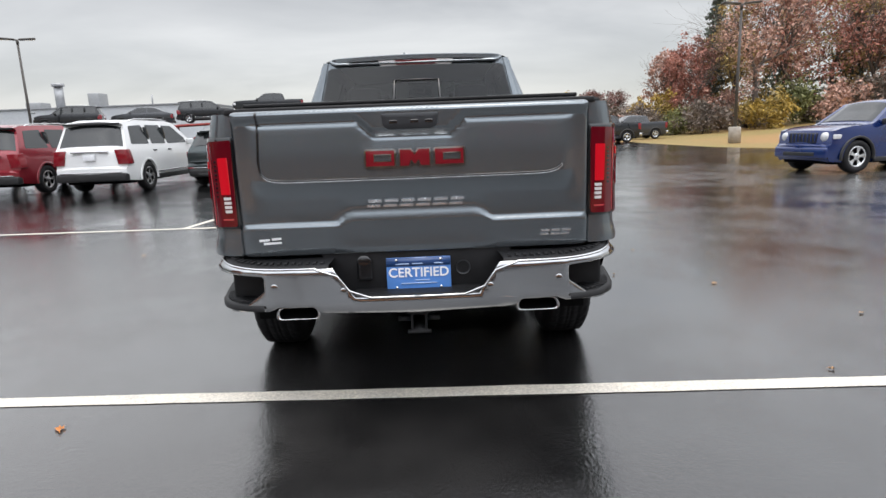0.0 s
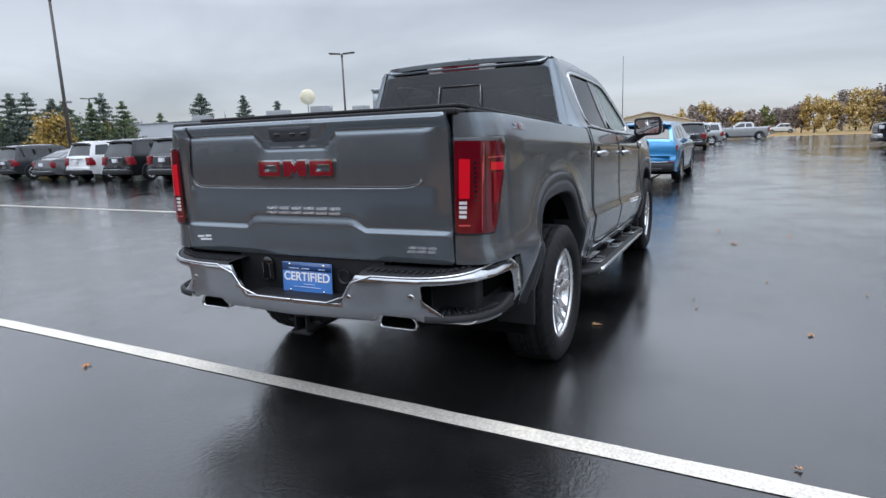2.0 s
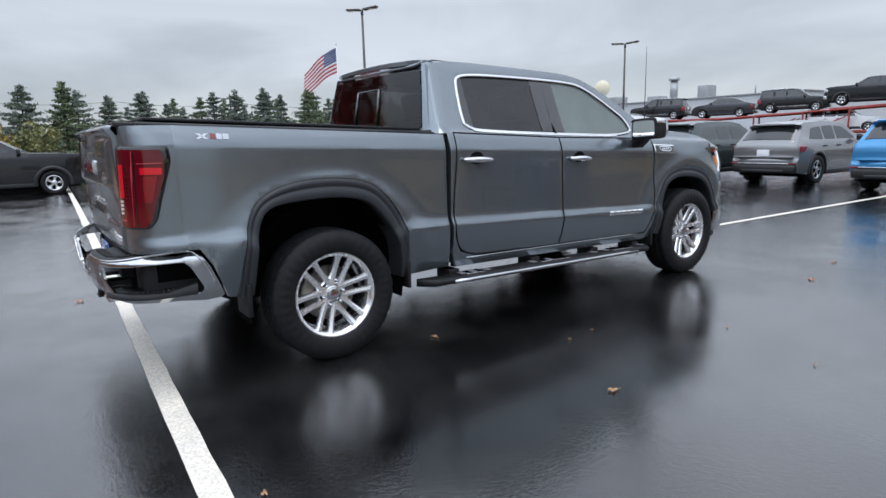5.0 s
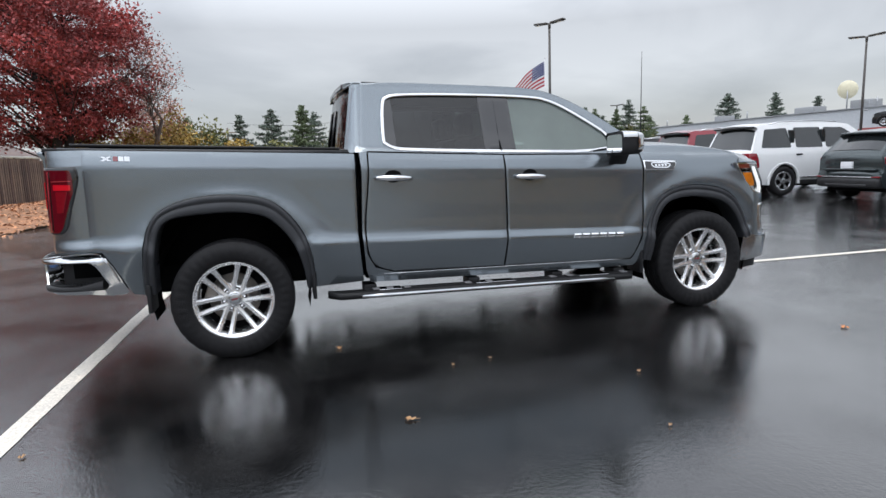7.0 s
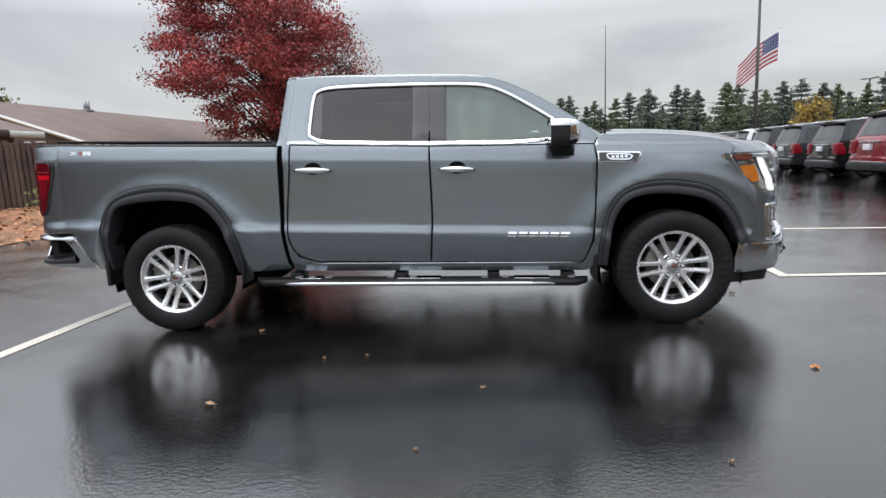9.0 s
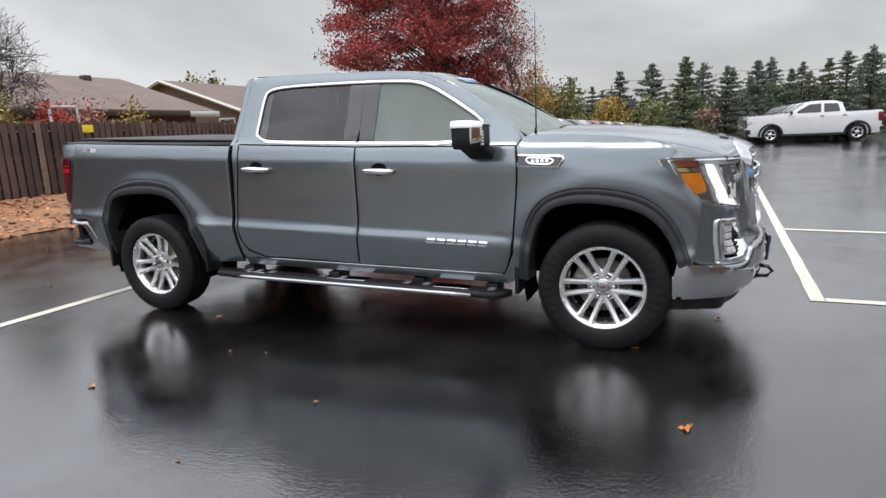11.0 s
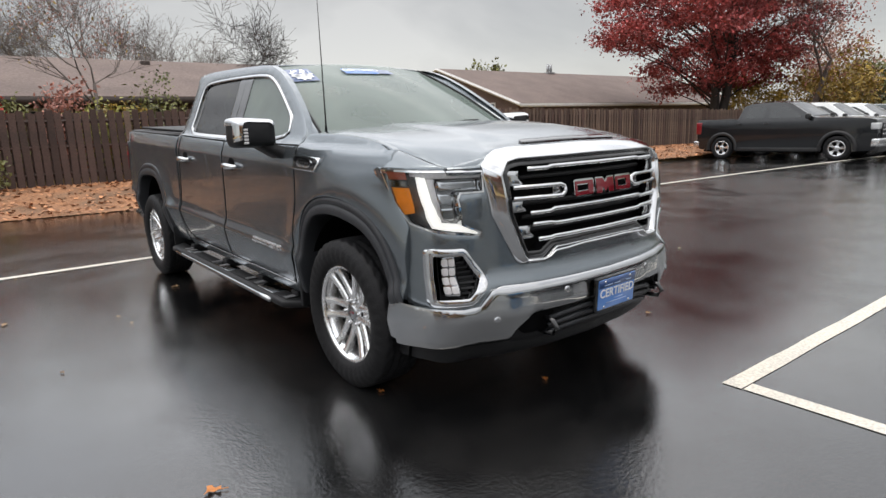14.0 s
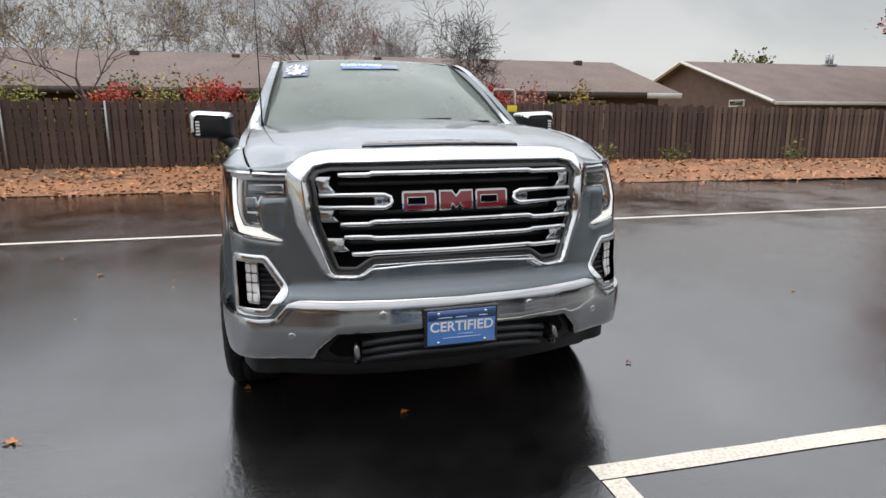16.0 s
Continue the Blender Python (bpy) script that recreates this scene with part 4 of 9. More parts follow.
# upper cab frame with window openings
RAIL = [(0.985, 1.880), (1.15, 1.900), (1.35, 1.897), (1.70, 1.884), (2.05, 1.870), (2.30, 1.856), (2.45, 1.830), (2.62, 1.770), (2.82, 1.664), (3.02, 1.535), (3.17, 1.425), (3.215, 1.350)]
frame_loop = [(0.93, 1.387), (0.945, 1.50), (0.965, 1.70)] + smooth_line(RAIL, rounds=1) + [(3.187, 1.305), (2.9, 1.302), (2.016, 1.338), (0.98, 1.386)]
win_out = smooth_line([(1.105, 1.445), (1.10, 1.50), (1.118, 1.73), (1.15, 1.803), (1.36, 1.820), (2.0, 1.808), (2.38, 1.788), (2.50, 1.755), (2.62, 1.697), (2.80, 1.585), (2.975, 1.468), (2.985, 1.322), (2.0, 1.352), (1.26, 1.386), (1.16, 1.405), (1.105, 1.445)], rounds=2)[:-1]
both("cab_frame", sheet(frame_loop, side, 0.03, edge=0.0015, holes=[win_out], rim=0.04), PAINT, truck)
trim_in = offset_poly(win_out, 0.020)
chrome_ring = sheet(win_out, side_out(0.007), 0.03, holes=[trim_in], rim=0.012, edge=0.003)
both("window_trim", chrome_ring, CHROME, truck, "bright chrome window surround")


def clip_window(y0, y1):
    loop = offset_poly(win_out, 0.022)
    out = []
    k = len(loop)
    for i in range(k):
        a, b = loop[i], loop[(i + 1) % k]
        if y0 <= a[0] <= y1:
            out.append(a)
        for cut in (y0, y1):
            if (a[0] - cut) * (b[0] - cut) < 0:
                t = (cut - a[0]) / (b[0] - a[0])
                out.append((cut, a[1] + (b[1] - a[1]) * t))
    return out


both("rear_side_glass", sheet(clip_window(1.05, 1.895), side_out(-0.012), 0.05, rim=0, edge=0), PRIVACY, truck, "dark tinted side glass")
both("front_side_glass", sheet(clip_window(2.125, 3.0), side_out(-0.012), 0.05, rim=0, edge=0), CLEAR, truck, "lightly tinted side glass")
both("pillar_cover", sheet(clip_window(1.885, 2.135), side_out(-0.006), 0.05, rim=0.02, edge=0.002), GLOSSBLACK, truck)
both("quarter_bar", sheet(clip_window(1.05, 1.20), side_out(-0.010), 0.03, holes=[], rim=0.0, edge=0), GLOSSBLACK, truck)
both("door_gap", tube([(side_x(2.010, z) - 0.012, 2.010, z) for z in (1.335, 1.45, 1.60, 1.75, 1.86)], 0.006, 6), DARK, truck)


def door_handle(parent, y0, y1, z0, z1, s):
    ym = (y0 + y1) / 2
    bm = bmesh.new()
    pts = []
    for i in range(13):
        t = i / 12
        y = y0 + (y1 - y0) * t
        z = z0 + (z1 - z0) * t
        out = 0.030 * math.sin(math.pi * min(1, max(0, t))) ** 0.5
        pts.append((side_x(y, z) + 0.012 + out, y, z))
    tube(pts, [0.012 + 0.011 * math.sin(math.pi * i / 12) for i in range(13)], 10, bm)
    h = part("door_handle", bm if s > 0 else mirrored(bm), CHROME, parent, "chrome door handle")
    # flat near-black oval: the cup's shade is put into its colour
    cup = sheet([(ym + 0.062 * math.cos(a), (z0 + z1) / 2 + 0.012 + 0.045 * math.sin(a)) for a in [2 * math.pi * k / 20 for k in range(20)]], side_out(0.0015), 0.03, rim=0.002, edge=0)
    part("handle_cup_shade", cup if s > 0 else mirrored(cup), DARK, h)


for ob, s in zip(fd, (1, -1)):
    door_handle(ob, 2.085, 2.335, 1.168, 1.158, s)
for ob, s in zip(rd, (1, -1)):
    door_handle(ob, 1.015, 1.285, 1.200, 1.190, s)
word_bars(fd[0], lambda y, z: (side_x(y, z) + 0.006, y, z), 2.555, 3.005, 0.668, 0.034, 6, (-1, 0, 0), lean=-0.035)
badge_loop = [(3.205, 1.252), (3.50, 1.238), (3.51, 1.215), (3.475, 1.160), (3.205, 1.172)]


# fenders
fender = smooth_line(list(reversed(ARCH_F))) [0:] + [(3.19, 0.48), (3.178, 0.62), (3.198, 0.93), (3.208, 1.17), (3.195, 1.30), (3.225, 1.352)] + smooth_line([(3.26, 1.368), (3.50, 1.366), (3.80, 1.345), (4.00, 1.315), (4.09, 1.294)], rounds=1) + [(4.13, 1.280), (4.155, 1.24), (4.133, 1.199), (4.21, 1.045), (4.30, 0.935), (4.275, 0.62)]
fender_ob = both("front_fender", sheet(fender, side, 0.033, edge=0.0015, rows=ROWS_SIDE, rim=0.03), PAINT, truck)
for ob, s in zip(fender_ob, (1, -1)):
    def put(name, bm, material, parent, label="", s=s):
        return part(name, bm if s > 0 else mirrored(bm), material, parent, label)
    vent = put("fender_badge", sheet(badge_loop, side_out(0.012), 0.03, rim=0.02, edge=0.004), CHROME, ob, "chrome fender badge with a black insert")
    put("badge_insert", sheet(offset_poly(badge_loop, 0.013), side_out(0.0145), 0.03, rim=0.004, edge=0), GLOSSBLACK, vent)
    ring = rounded([(3.27, 1.236), (3.42, 1.228), (3.455, 1.208), (3.42, 1.182), (3.29, 1.188), (3.262, 1.21)], 0.02)
    put("badge_ring", sheet(ring, side_out(0.019), 0.02, holes=[offset_poly(ring, 0.010)], rim=0.006, edge=0), CHROME, vent)
    for k in range(4):
        y = 3.30 + 0.03 * k
        put("badge_mark", sheet([(y, 1.200), (y + 0.02, 1.199), (y + 0.02, 1.216), (y, 1.217)], side_out(0.018), 0.03, rim=0.003, edge=0), CHROME, vent)

# off-road mark on the bed side
for s, bs in ((1, 1), (-1, -1)):
    for y0, y1, material in ((-0.660, -0.632, RED_EM), (-0.628, -0.598, SATIN), (-0.594, -0.562, SATIN)):
        bm = sheet([(y0, 1.410 - 0.04 * (y0 + 0.7)), (y1, 1.408 - 0.04 * (y1 + 0.7)), (y1, 1.378 - 0.04 * (y1 + 0.7)), (y0, 1.380 - 0.04 * (y0 + 0.7))], side_out(0.003), 0.03, rim=0.003, edge=0)
        part("bed_badge", bm if s > 0 else mirrored(bm), material, truck)


    for a, b in (((-0.735, 1.408), (-0.668, 1.378)), ((-0.735, 1.380), (-0.668, 1.406))):
        d = 0.010 if a[1] > b[1] else 0.009
        bm = sheet([(a[0], a[1]), (a[0] + 0.022, a[1] - 0.001), (b[0], b[1]), (b[0] - 0.022, b[1] + 0.001)], side_out(0.003), 0.03, rim=0.003, edge=0)
        part("bed_badge", bm if s > 0 else mirrored(bm), SATIN, truck)

# wheel-arch flares, liners and mud flaps
def flare(outer, inner_line, name):
    a, b = smooth_line(outer), smooth_line(inner_line)
    n = 60
    def at(line, t):
        L = [0.0]
        for p, q in zip(line, line[1:]):
            L.append(L[-1] + math.dist(p, q))
        d = t * L[-1]
        return np.interp(d, L, [p[0] for p in line]), np.interp(d, L, [p[1] for p in line])
    rows = []
    for i in range(n + 1):
        (ya, za), (yb, zb) = at(a, i / n), at(b, i / n)
        row = []
        for t, out in ((0.0, -0.004), (0.02, 0.012), (0.10, 0.020), (0.34, 0.024), (0.40, 0.014), (0.46, 0.022), (0.88, 0.028), (0.97, 0.022), (1.0, 0.006)):
            y, z = ya + (yb - ya) * t, za + (zb - za) * t
            row.append((side_x(ya, za, False) * (1 - t) + side_x(ya, za, False) * t + out, y, z))
        last = row[-1]
        row.append((last[0] - 0.16, last[1], last[2]))
        rows.append(row)
    bm = grid_bm(rows)
    bmesh.ops.recalc_face_normals(bm, faces=bm.faces[:])
    both(name, bm, FLARE, truck, "charcoal plastic wheel-arch flare")


flare(ARCH_R, ARCH_R_IN, "arch_flare")
flare(ARCH_F, ARCH_F_IN, "arch_flare")
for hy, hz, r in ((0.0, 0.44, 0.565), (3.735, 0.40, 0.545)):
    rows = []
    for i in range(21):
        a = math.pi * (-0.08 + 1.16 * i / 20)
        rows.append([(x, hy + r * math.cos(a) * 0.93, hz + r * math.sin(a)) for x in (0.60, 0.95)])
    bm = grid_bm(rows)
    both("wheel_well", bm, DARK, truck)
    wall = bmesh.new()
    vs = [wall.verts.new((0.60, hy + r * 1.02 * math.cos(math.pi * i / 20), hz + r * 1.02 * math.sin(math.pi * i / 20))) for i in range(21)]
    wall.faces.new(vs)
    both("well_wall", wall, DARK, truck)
both("mud_flap", box(0.80, 1.005, -0.545, -0.515, 0.365, 0.56, 0.008), BLACK, truck, "black mud flap")
both("mud_flap", box(0.82, 1.000, 0.535, 0.560, 0.36, 0.55, 0.008), BLACK, truck, "black mud flap")
both("mud_flap", box(0.80, 1.000, 3.175, 3.205, 0.33, 0.52, 0.008), BLACK, truck, "black mud flap")

# chassis and added near-black shells that close the body, shade put into their colour
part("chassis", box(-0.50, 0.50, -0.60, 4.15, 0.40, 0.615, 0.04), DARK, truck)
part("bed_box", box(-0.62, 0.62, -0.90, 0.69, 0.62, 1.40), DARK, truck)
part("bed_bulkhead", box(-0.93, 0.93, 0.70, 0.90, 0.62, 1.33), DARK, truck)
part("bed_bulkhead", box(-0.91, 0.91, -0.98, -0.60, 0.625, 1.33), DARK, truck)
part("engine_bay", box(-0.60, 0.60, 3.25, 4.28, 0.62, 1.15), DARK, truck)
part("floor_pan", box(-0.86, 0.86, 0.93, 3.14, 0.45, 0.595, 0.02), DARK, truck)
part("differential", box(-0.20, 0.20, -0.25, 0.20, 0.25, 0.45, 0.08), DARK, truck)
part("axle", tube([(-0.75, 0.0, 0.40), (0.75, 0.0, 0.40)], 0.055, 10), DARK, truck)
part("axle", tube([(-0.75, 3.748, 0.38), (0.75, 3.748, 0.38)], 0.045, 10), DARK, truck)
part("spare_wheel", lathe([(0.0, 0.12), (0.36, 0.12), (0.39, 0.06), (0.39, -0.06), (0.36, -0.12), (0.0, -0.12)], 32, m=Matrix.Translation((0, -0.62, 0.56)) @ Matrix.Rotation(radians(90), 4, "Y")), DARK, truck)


# wheels
def tyre_bm():
    """Carcass and tread in one skin: blocks between shallow grooves."""
    wall = [(0.262, 0.105), (0.275, 0.128), (0.300, 0.137), (0.330, 0.140), (0.360, 0.137), (0.382, 0.127), (0.394, 0.117)]
    xs = [0.110, 0.098, 0.082, 0.066, 0.060, 0.054, 0.042, 0.030, 0.018, 0.012, 0.006, -0.006]
    xs = xs + [-x for x in xs[::-1] if x > 0.006]
    n = 240
    rows = []
    for i in range(n):
        a = 2 * math.pi * i / n
        row = []
        for r, x in wall:
            rib = 0.0025 if 0.325 < r < 0.365 and (i // 3) % 2 else 0.0
            row.append((r, x + rib))
        for x in xs:
            r = 0.4115 - 0.45 * x * x
            k = (i + int(abs(x) * 160)) % 8
            ring_groove = 0.052 < abs(x) < 0.062 or 0.010 < abs(x) < 0.014
            cross = k in (0, 1) if abs(x) > 0.06 else ((i + (4 if x > 0 else 0)) % 8 == 0 and abs(x) < 0.05)
            row.append((r - (0.008 if ring_groove else 0.0065 if cross else 0.0), x))
        for r, x in reversed(wall):
            row.append((r, -x))
        rows.append([(x, r * math.cos(a), r * math.sin(a)) for r, x in row])
    rows.append(rows[0])
    bm = grid_bm(rows)
    bmesh.ops.remove_doubles(bm, verts=bm.verts[:], dist=1e-5)
    bmesh.ops.recalc_face_normals(bm, faces=bm.faces[:])
    return bm


def spoke(a0, side_lean, bm):
    """One arm of a pair that runs either side of a wheel nut and spreads towards the rim."""
    own = bmesh.new()
    rows = []
    for t in (0.0, 0.1, 0.2, 0.32, 0.5, 0.7, 0.86, 0.95, 1.0):
        r = 0.052 + (0.254 - 0.052) * t
        ang = a0 + side_lean * math.asin(min(0.47, (0.0250 + 0.0185 * t) / r))
        w = 0.0175 + 0.0030 * t + 0.060 * max(0, t - 0.88)
        web = 0.020 * max(0.0, 1 - t / 0.42)
        lo, hi = (w + web, w) if side_lean < 0 else (w, w + web)
        x = 0.062 + 0.034 * t - 0.010 * math.sin(math.pi * t)
        c, s = math.cos(ang), math.sin(ang)
        cy, cz = r * c, r * s
        ty, tz = -s, c
        rows.append([(x + dx, cy + ty * k, cz + tz * k) for dx, k in ((-0.034, -lo * 0.9), (-0.009, -lo), (0.001, -lo * 0.74), (0.004, 0.25 * w * side_lean), (0.001, hi * 0.74), (-0.009, hi), (-0.034, hi * 0.9))])
    grid_bm(rows, own, close_u=True)
    bmesh.ops.recalc_face_normals(own, faces=own.faces[:])
    for e in own.edges:
        if len(e.link_faces) == 2 and e.calc_face_angle(0) > radians(16):
            e.smooth = False
    return join(bm, own)


def make_wheel(parent, m):
    bm = lathe([(0.262, -0.11), (0.240, -0.10), (0.236, 0.02), (0.240, 0.070), (0.250, 0.088), (0.262, 0.094), (0.268, 0.100), (0.271, 0.108), (0.266, 0.114), (0.256, 0.106), (0.248, 0.098)], 72)
    wheel = part("wheel", bm, ALLOY, parent, "polished split-spoke alloy wheel")
    wheel.matrix_basis = m
    part("hub", lathe([(0.0, 0.062), (0.046, 0.062), (0.056, 0.054), (0.085, 0.053), (0.098, 0.044), (0.104, 0.01)], 36), ALLOY, wheel)
    for k in range(6):
        for s in (-1, 1):
            part("spoke", spoke(k * math.pi / 3, s, None), ALLOY, wheel)
    part("tyre", tyre_bm(), RUBBER, wheel, "black all-terrain tyre")
    part("centre_cap", lathe([(0.0, 0.072), (0.030, 0.072), (0.040, 0.069), (0.043, 0.060)], 28), SATIN, wheel)
    part("cap_mark", box(0.070, 0.0730, -0.022, 0.022, -0.006, 0.006, 0.001), RED_EM, wheel)
    for k in range(6):
        a = math.pi / 3 * k
        # near-black disc stands for the shade in the nut's recess
        part("nut_recess_shade", lathe([(0.0, 0.0565), (0.0165, 0.0565), (0.0175, 0.053)], 14, m=Matrix.Translation((0, 0.0695 * math.cos(a), 0.0695 * math.sin(a)))), DARK, wheel, "near-black disc for the shaded recess round a wheel nut")
        part("lug_nut", lathe([(0.0, 0.080), (0.007, 0.079), (0.0105, 0.073), (0.0105, 0.057)], 8, m=Matrix.Translation((0, 0.0695 * math.cos(a), 0.0695 * math.sin(a)))), CHROME, wheel)
    part("brake_disc", lathe([(0.0, 0.02), (0.10, 0.02), (0.102, 0.004), (0.172, 0.004), (0.174, -0.02), (0.0, -0.02)], 36), IRON, wheel)
    part("brake_caliper", box(-0.03, 0.03, -0.06, 0.06, 0.115, 0.195, 0.01, m=Matrix.Rotation(radians(60), 4, "X")), IRON, wheel)
    # near-black disc for the shade behind the spokes
    part("inner_shade", lathe([(0.0, -0.05), (0.232, -0.05)], 36), DARK, wheel)
    return wheel


first_wheel = make_wheel(truck, Matrix.Translation((0.900, 0.0, 0.408)) @ Matrix.Rotation(radians(10), 4, "X"))
for x, y, z, turn, flip in ((0.900, 3.742, 0.404, 3, 0), (-0.900, 0.0, 0.408, 12, 180), (-0.900, 3.742, 0.404, 50, 180)):
    copy_thing(first_wheel, Matrix.Translation((x, y, z)) @ Matrix.Rotation(radians(flip), 4, "Z") @ Matrix.Rotation(radians(turn), 4, "X"))

# running boards
for s in (1, -1):
    bm = bmesh.new()
    rows = []
    for i in range(31):
        t = i / 30
        y = 0.64 + 2.50 * t
        z = 0.352 - 0.050 * t
        e = min(1.0, min(t, 1 - t) / 0.035 + 0.25)
        rows.append([(s * x, y, z + dz) for x, dz in ((0.935, 0.0), (0.935, 0.040), (0.945, 0.046), (0.90 + 0.15 * e, 0.046), (0.905 + 0.165 * e, 0.036), (0.905 + 0.165 * e, 0.006), (0.89 + 0.15 * e, -0.006), (0.945, -0.008))])
    grid_bm(rows, bm, close_u=True)
    bmesh.ops.recalc_face_normals(bm, faces=bm.faces[:])
    board = part("running_board", bm, BLACK, truck, "black running board with a chrome strip")
    part("chrome_strip", tube([(s * 1.072, 0.87 + 2.02 * i / 12, 0.369 - 0.040 * i / 12 - 0.004) for i in range(13)], 0.017, 8, squash=1.0), SATIN, board)
    for y0, y1 in ((0.95, 1.12), (1.18, 1.72), (1.82, 2.42), (2.50, 3.05)):
        z = 0.352 - 0.02 * (y0 - 0.64)
        pad_bm = box(-0.040, 0.040, y0, y1, 0.045, 0.052, 0.003)
        for v in pad_bm.verts:
            v.co.x += s * 0.998
            v.co.z += 0.352 - 0.02 * (v.co.y - 0.64)
        part("step_rubber", pad_bm, RUBBER, board)
        for yr in (y0 + 0.035, y1 - 0.035):
            for k in range(6):
                zr = 0.352 - 0.02 * (yr - 0.64)
                xr = s * (0.968 + 0.012 * k)
                part("tread_rib", box(xr - 0.0025, xr + 0.0025, yr - 0.024, yr + 0.024, zr + 0.050, zr + 0.056, 0.001), TREAD, board)
    # added bright plates: their reflections make the pale patches on the lower doors
    for y0, y1 in ((1.00, 1.17), (1.74, 2.06), (2.60, 2.86)):
        plate_bm = box(-0.050, 0.050, y0, y1, 0.0465, 0.0545, 0.003)
        for v in plate_bm.verts:
            v.co.x += s * 0.995
            v.co.z += 0.352 - 0.02 * (v.co.y - 0.64)
        part("step_reflector", plate_bm, SATIN, board, "added bright reflector plate on the running board")
    for y in (0.95, 1.75, 2.45, 3.0):
        part("board_bracket", box(min(s * 0.80, s * 0.96), max(s * 0.80, s * 0.96), y - 0.045, y + 0.045, 0.36 - 0.02 * (y - 0.64), 0.43 - 0.02 * (y - 0.64), 0.006), BLACK, board)
    part("sill_bright", tube([(s * (side_x(y, 0.497 - 0.021 * (y - 1.0)) + 0.003), y, 0.500 - 0.021 * (y - 1.0)) for y in [1.05 + 2.05 * i / 10 for i in range(11)]], 0.005, 6), SATIN, truck)

# roof
def roof_pt(x, y):
    a = abs(x)
    front = max(0.0, (y - 2.15) / 0.35)
    z = 1.957 - 0.04 * y + 0.022 * (1 - (a / 0.68) ** 2) - 0.035 * max(0, (a - 0.58) / 0.1) ** 2 * 0.3
    z -= 0.028 * front ** 2
    if y < 1.0:
        z -= 0.9 * (1.0 - y) ** 2
    return (x, y, z - 0.006)


roof_half = [(0.0, 0.862), (0.50, 0.866), (0.64, 0.905), (0.672, 0.99), (0.672, 2.10), (0.660, 2.26), (0.60, 2.325), (0.30, 2.40), (0.0, 2.425)]
part("roof", sheet(mirror_loop(roof_half), roof_pt, 0.05, inward=(0, 0, -1), rim=0.03), PAINT, truck)
for s in (1, -1):
    rows = []
    for i in range(25):
        t = i / 24
        y = 0.985 + (2.30 - 0.985) * t
        zr = float(np.interp(y, [p[0] for p in RAIL], [p[1] for p in RAIL]))
        a = Vector(side(y, zr))
        b = Vector(roof_pt(0.668, y))
        rows.append([(s * p.x, p.y, p.z) for p in (a + Vector((0.002, 0, -0.004)), a.lerp(b, 0.4) + Vector((0.004, 0, 0.001)), a.lerp(b, 0.8) + Vector((0, 0, 0.001)), b + Vector((-0.01, 0, 0.0)))])
    bm = grid_bm(rows)
    bmesh.ops.recalc_face_normals(bm, faces=bm.faces[:])
    part("roof_rail", bm, PAINT, truck)
    part("roof_seam", tube([(s * 0.668, y, roof_pt(0.668, y)[2] + 0.001) for y in [1.0 + 1.25 * i / 12 for i in range(13)]], 0.005, 6), GLOSSBLACK, truck)


# windscreen, pillars, cowl
def screen_pt(u, v):
    hw = 0.805 + (0.655 - 0.805) * v
    y = 3.40 + (2.405 - 3.40) * v - 0.175 * u * u * (1 - 0.35 * v)
    z = 1.372 + (1.868 - 1.372) * v + 0.030 * math.sin(math.pi * v) - 0.022 * u * u
    return (u * hw, y, z)


scr = rounded([(-1, 0.0), (1, 0.0), (1, 1), (-1, 1)], 0.05)
part("windscreen", sheet(scr, screen_pt, 0.08, inward=(0, -0.5, -0.8), rim=0, edge=0, flip=True), SCREEN, truck, "laminated windscreen with dealer stickers")
for s in (1, -1):
    rows = []
    for i in range(25):
        t = i / 24
        y = 2.30 + (3.215 - 2.30) * t
        zr = float(np.interp(y, [p[0] for p in RAIL], [p[1] for p in RAIL]))
        a = Vector(side(y, zr))
        v = max(0.0, min(1.0, (zr - 1.372) / (1.868 - 1.372) - 0.02))
        b = Vector(screen_pt(0.985, v))
        a.x, b.x = s * a.x, s * b.x
        rows.append([a + Vector((s * 0.002, 0, -0.004)), a.lerp(b, 0.3) + Vector((s * 0.007, 0.005, 0.004)), a.lerp(b, 0.75) + Vector((s * 0.003, 0.003, 0.001)), b])
    bm = grid_bm(rows)
    bmesh.ops.recalc_face_normals(bm, faces=bm.faces[:])
    part("windscreen_pillar", bm, PAINT, truck)
    part("screen_rubber", tube([Vector(screen_pt(s * 0.99, i / 16)) + Vector((0, 0.004, 0.004)) for i in range(17)], 0.009, 6), BLACK, truck)
part("screen_top_band", grid_bm([[Vector(screen_pt(-0.97 + 1.94 * i / 24, v)) + Vector((0, -0.004, -0.003)) for i in range(25)] for v in (0.965, 0.985, 1.0)]), GLOSSBLACK, truck)
cowl = bmesh.new()
rows = [[(x, 3.40 - 0.175 * (x / 0.805) ** 2 + dy, 1.372 - 0.022 * (x / 0.8) ** 2 + dz) for x in [-0.84 + 1.68 * i / 24 for i in range(25)]] for dy, dz in ((-0.03, 0.006), (0.04, -0.012), (0.10, -0.016))]
grid_bm(rows, cowl)
bmesh.ops.recalc_face_normals(cowl, faces=cowl.faces[:])
part("cowl_panel", cowl, BLACK, truck)
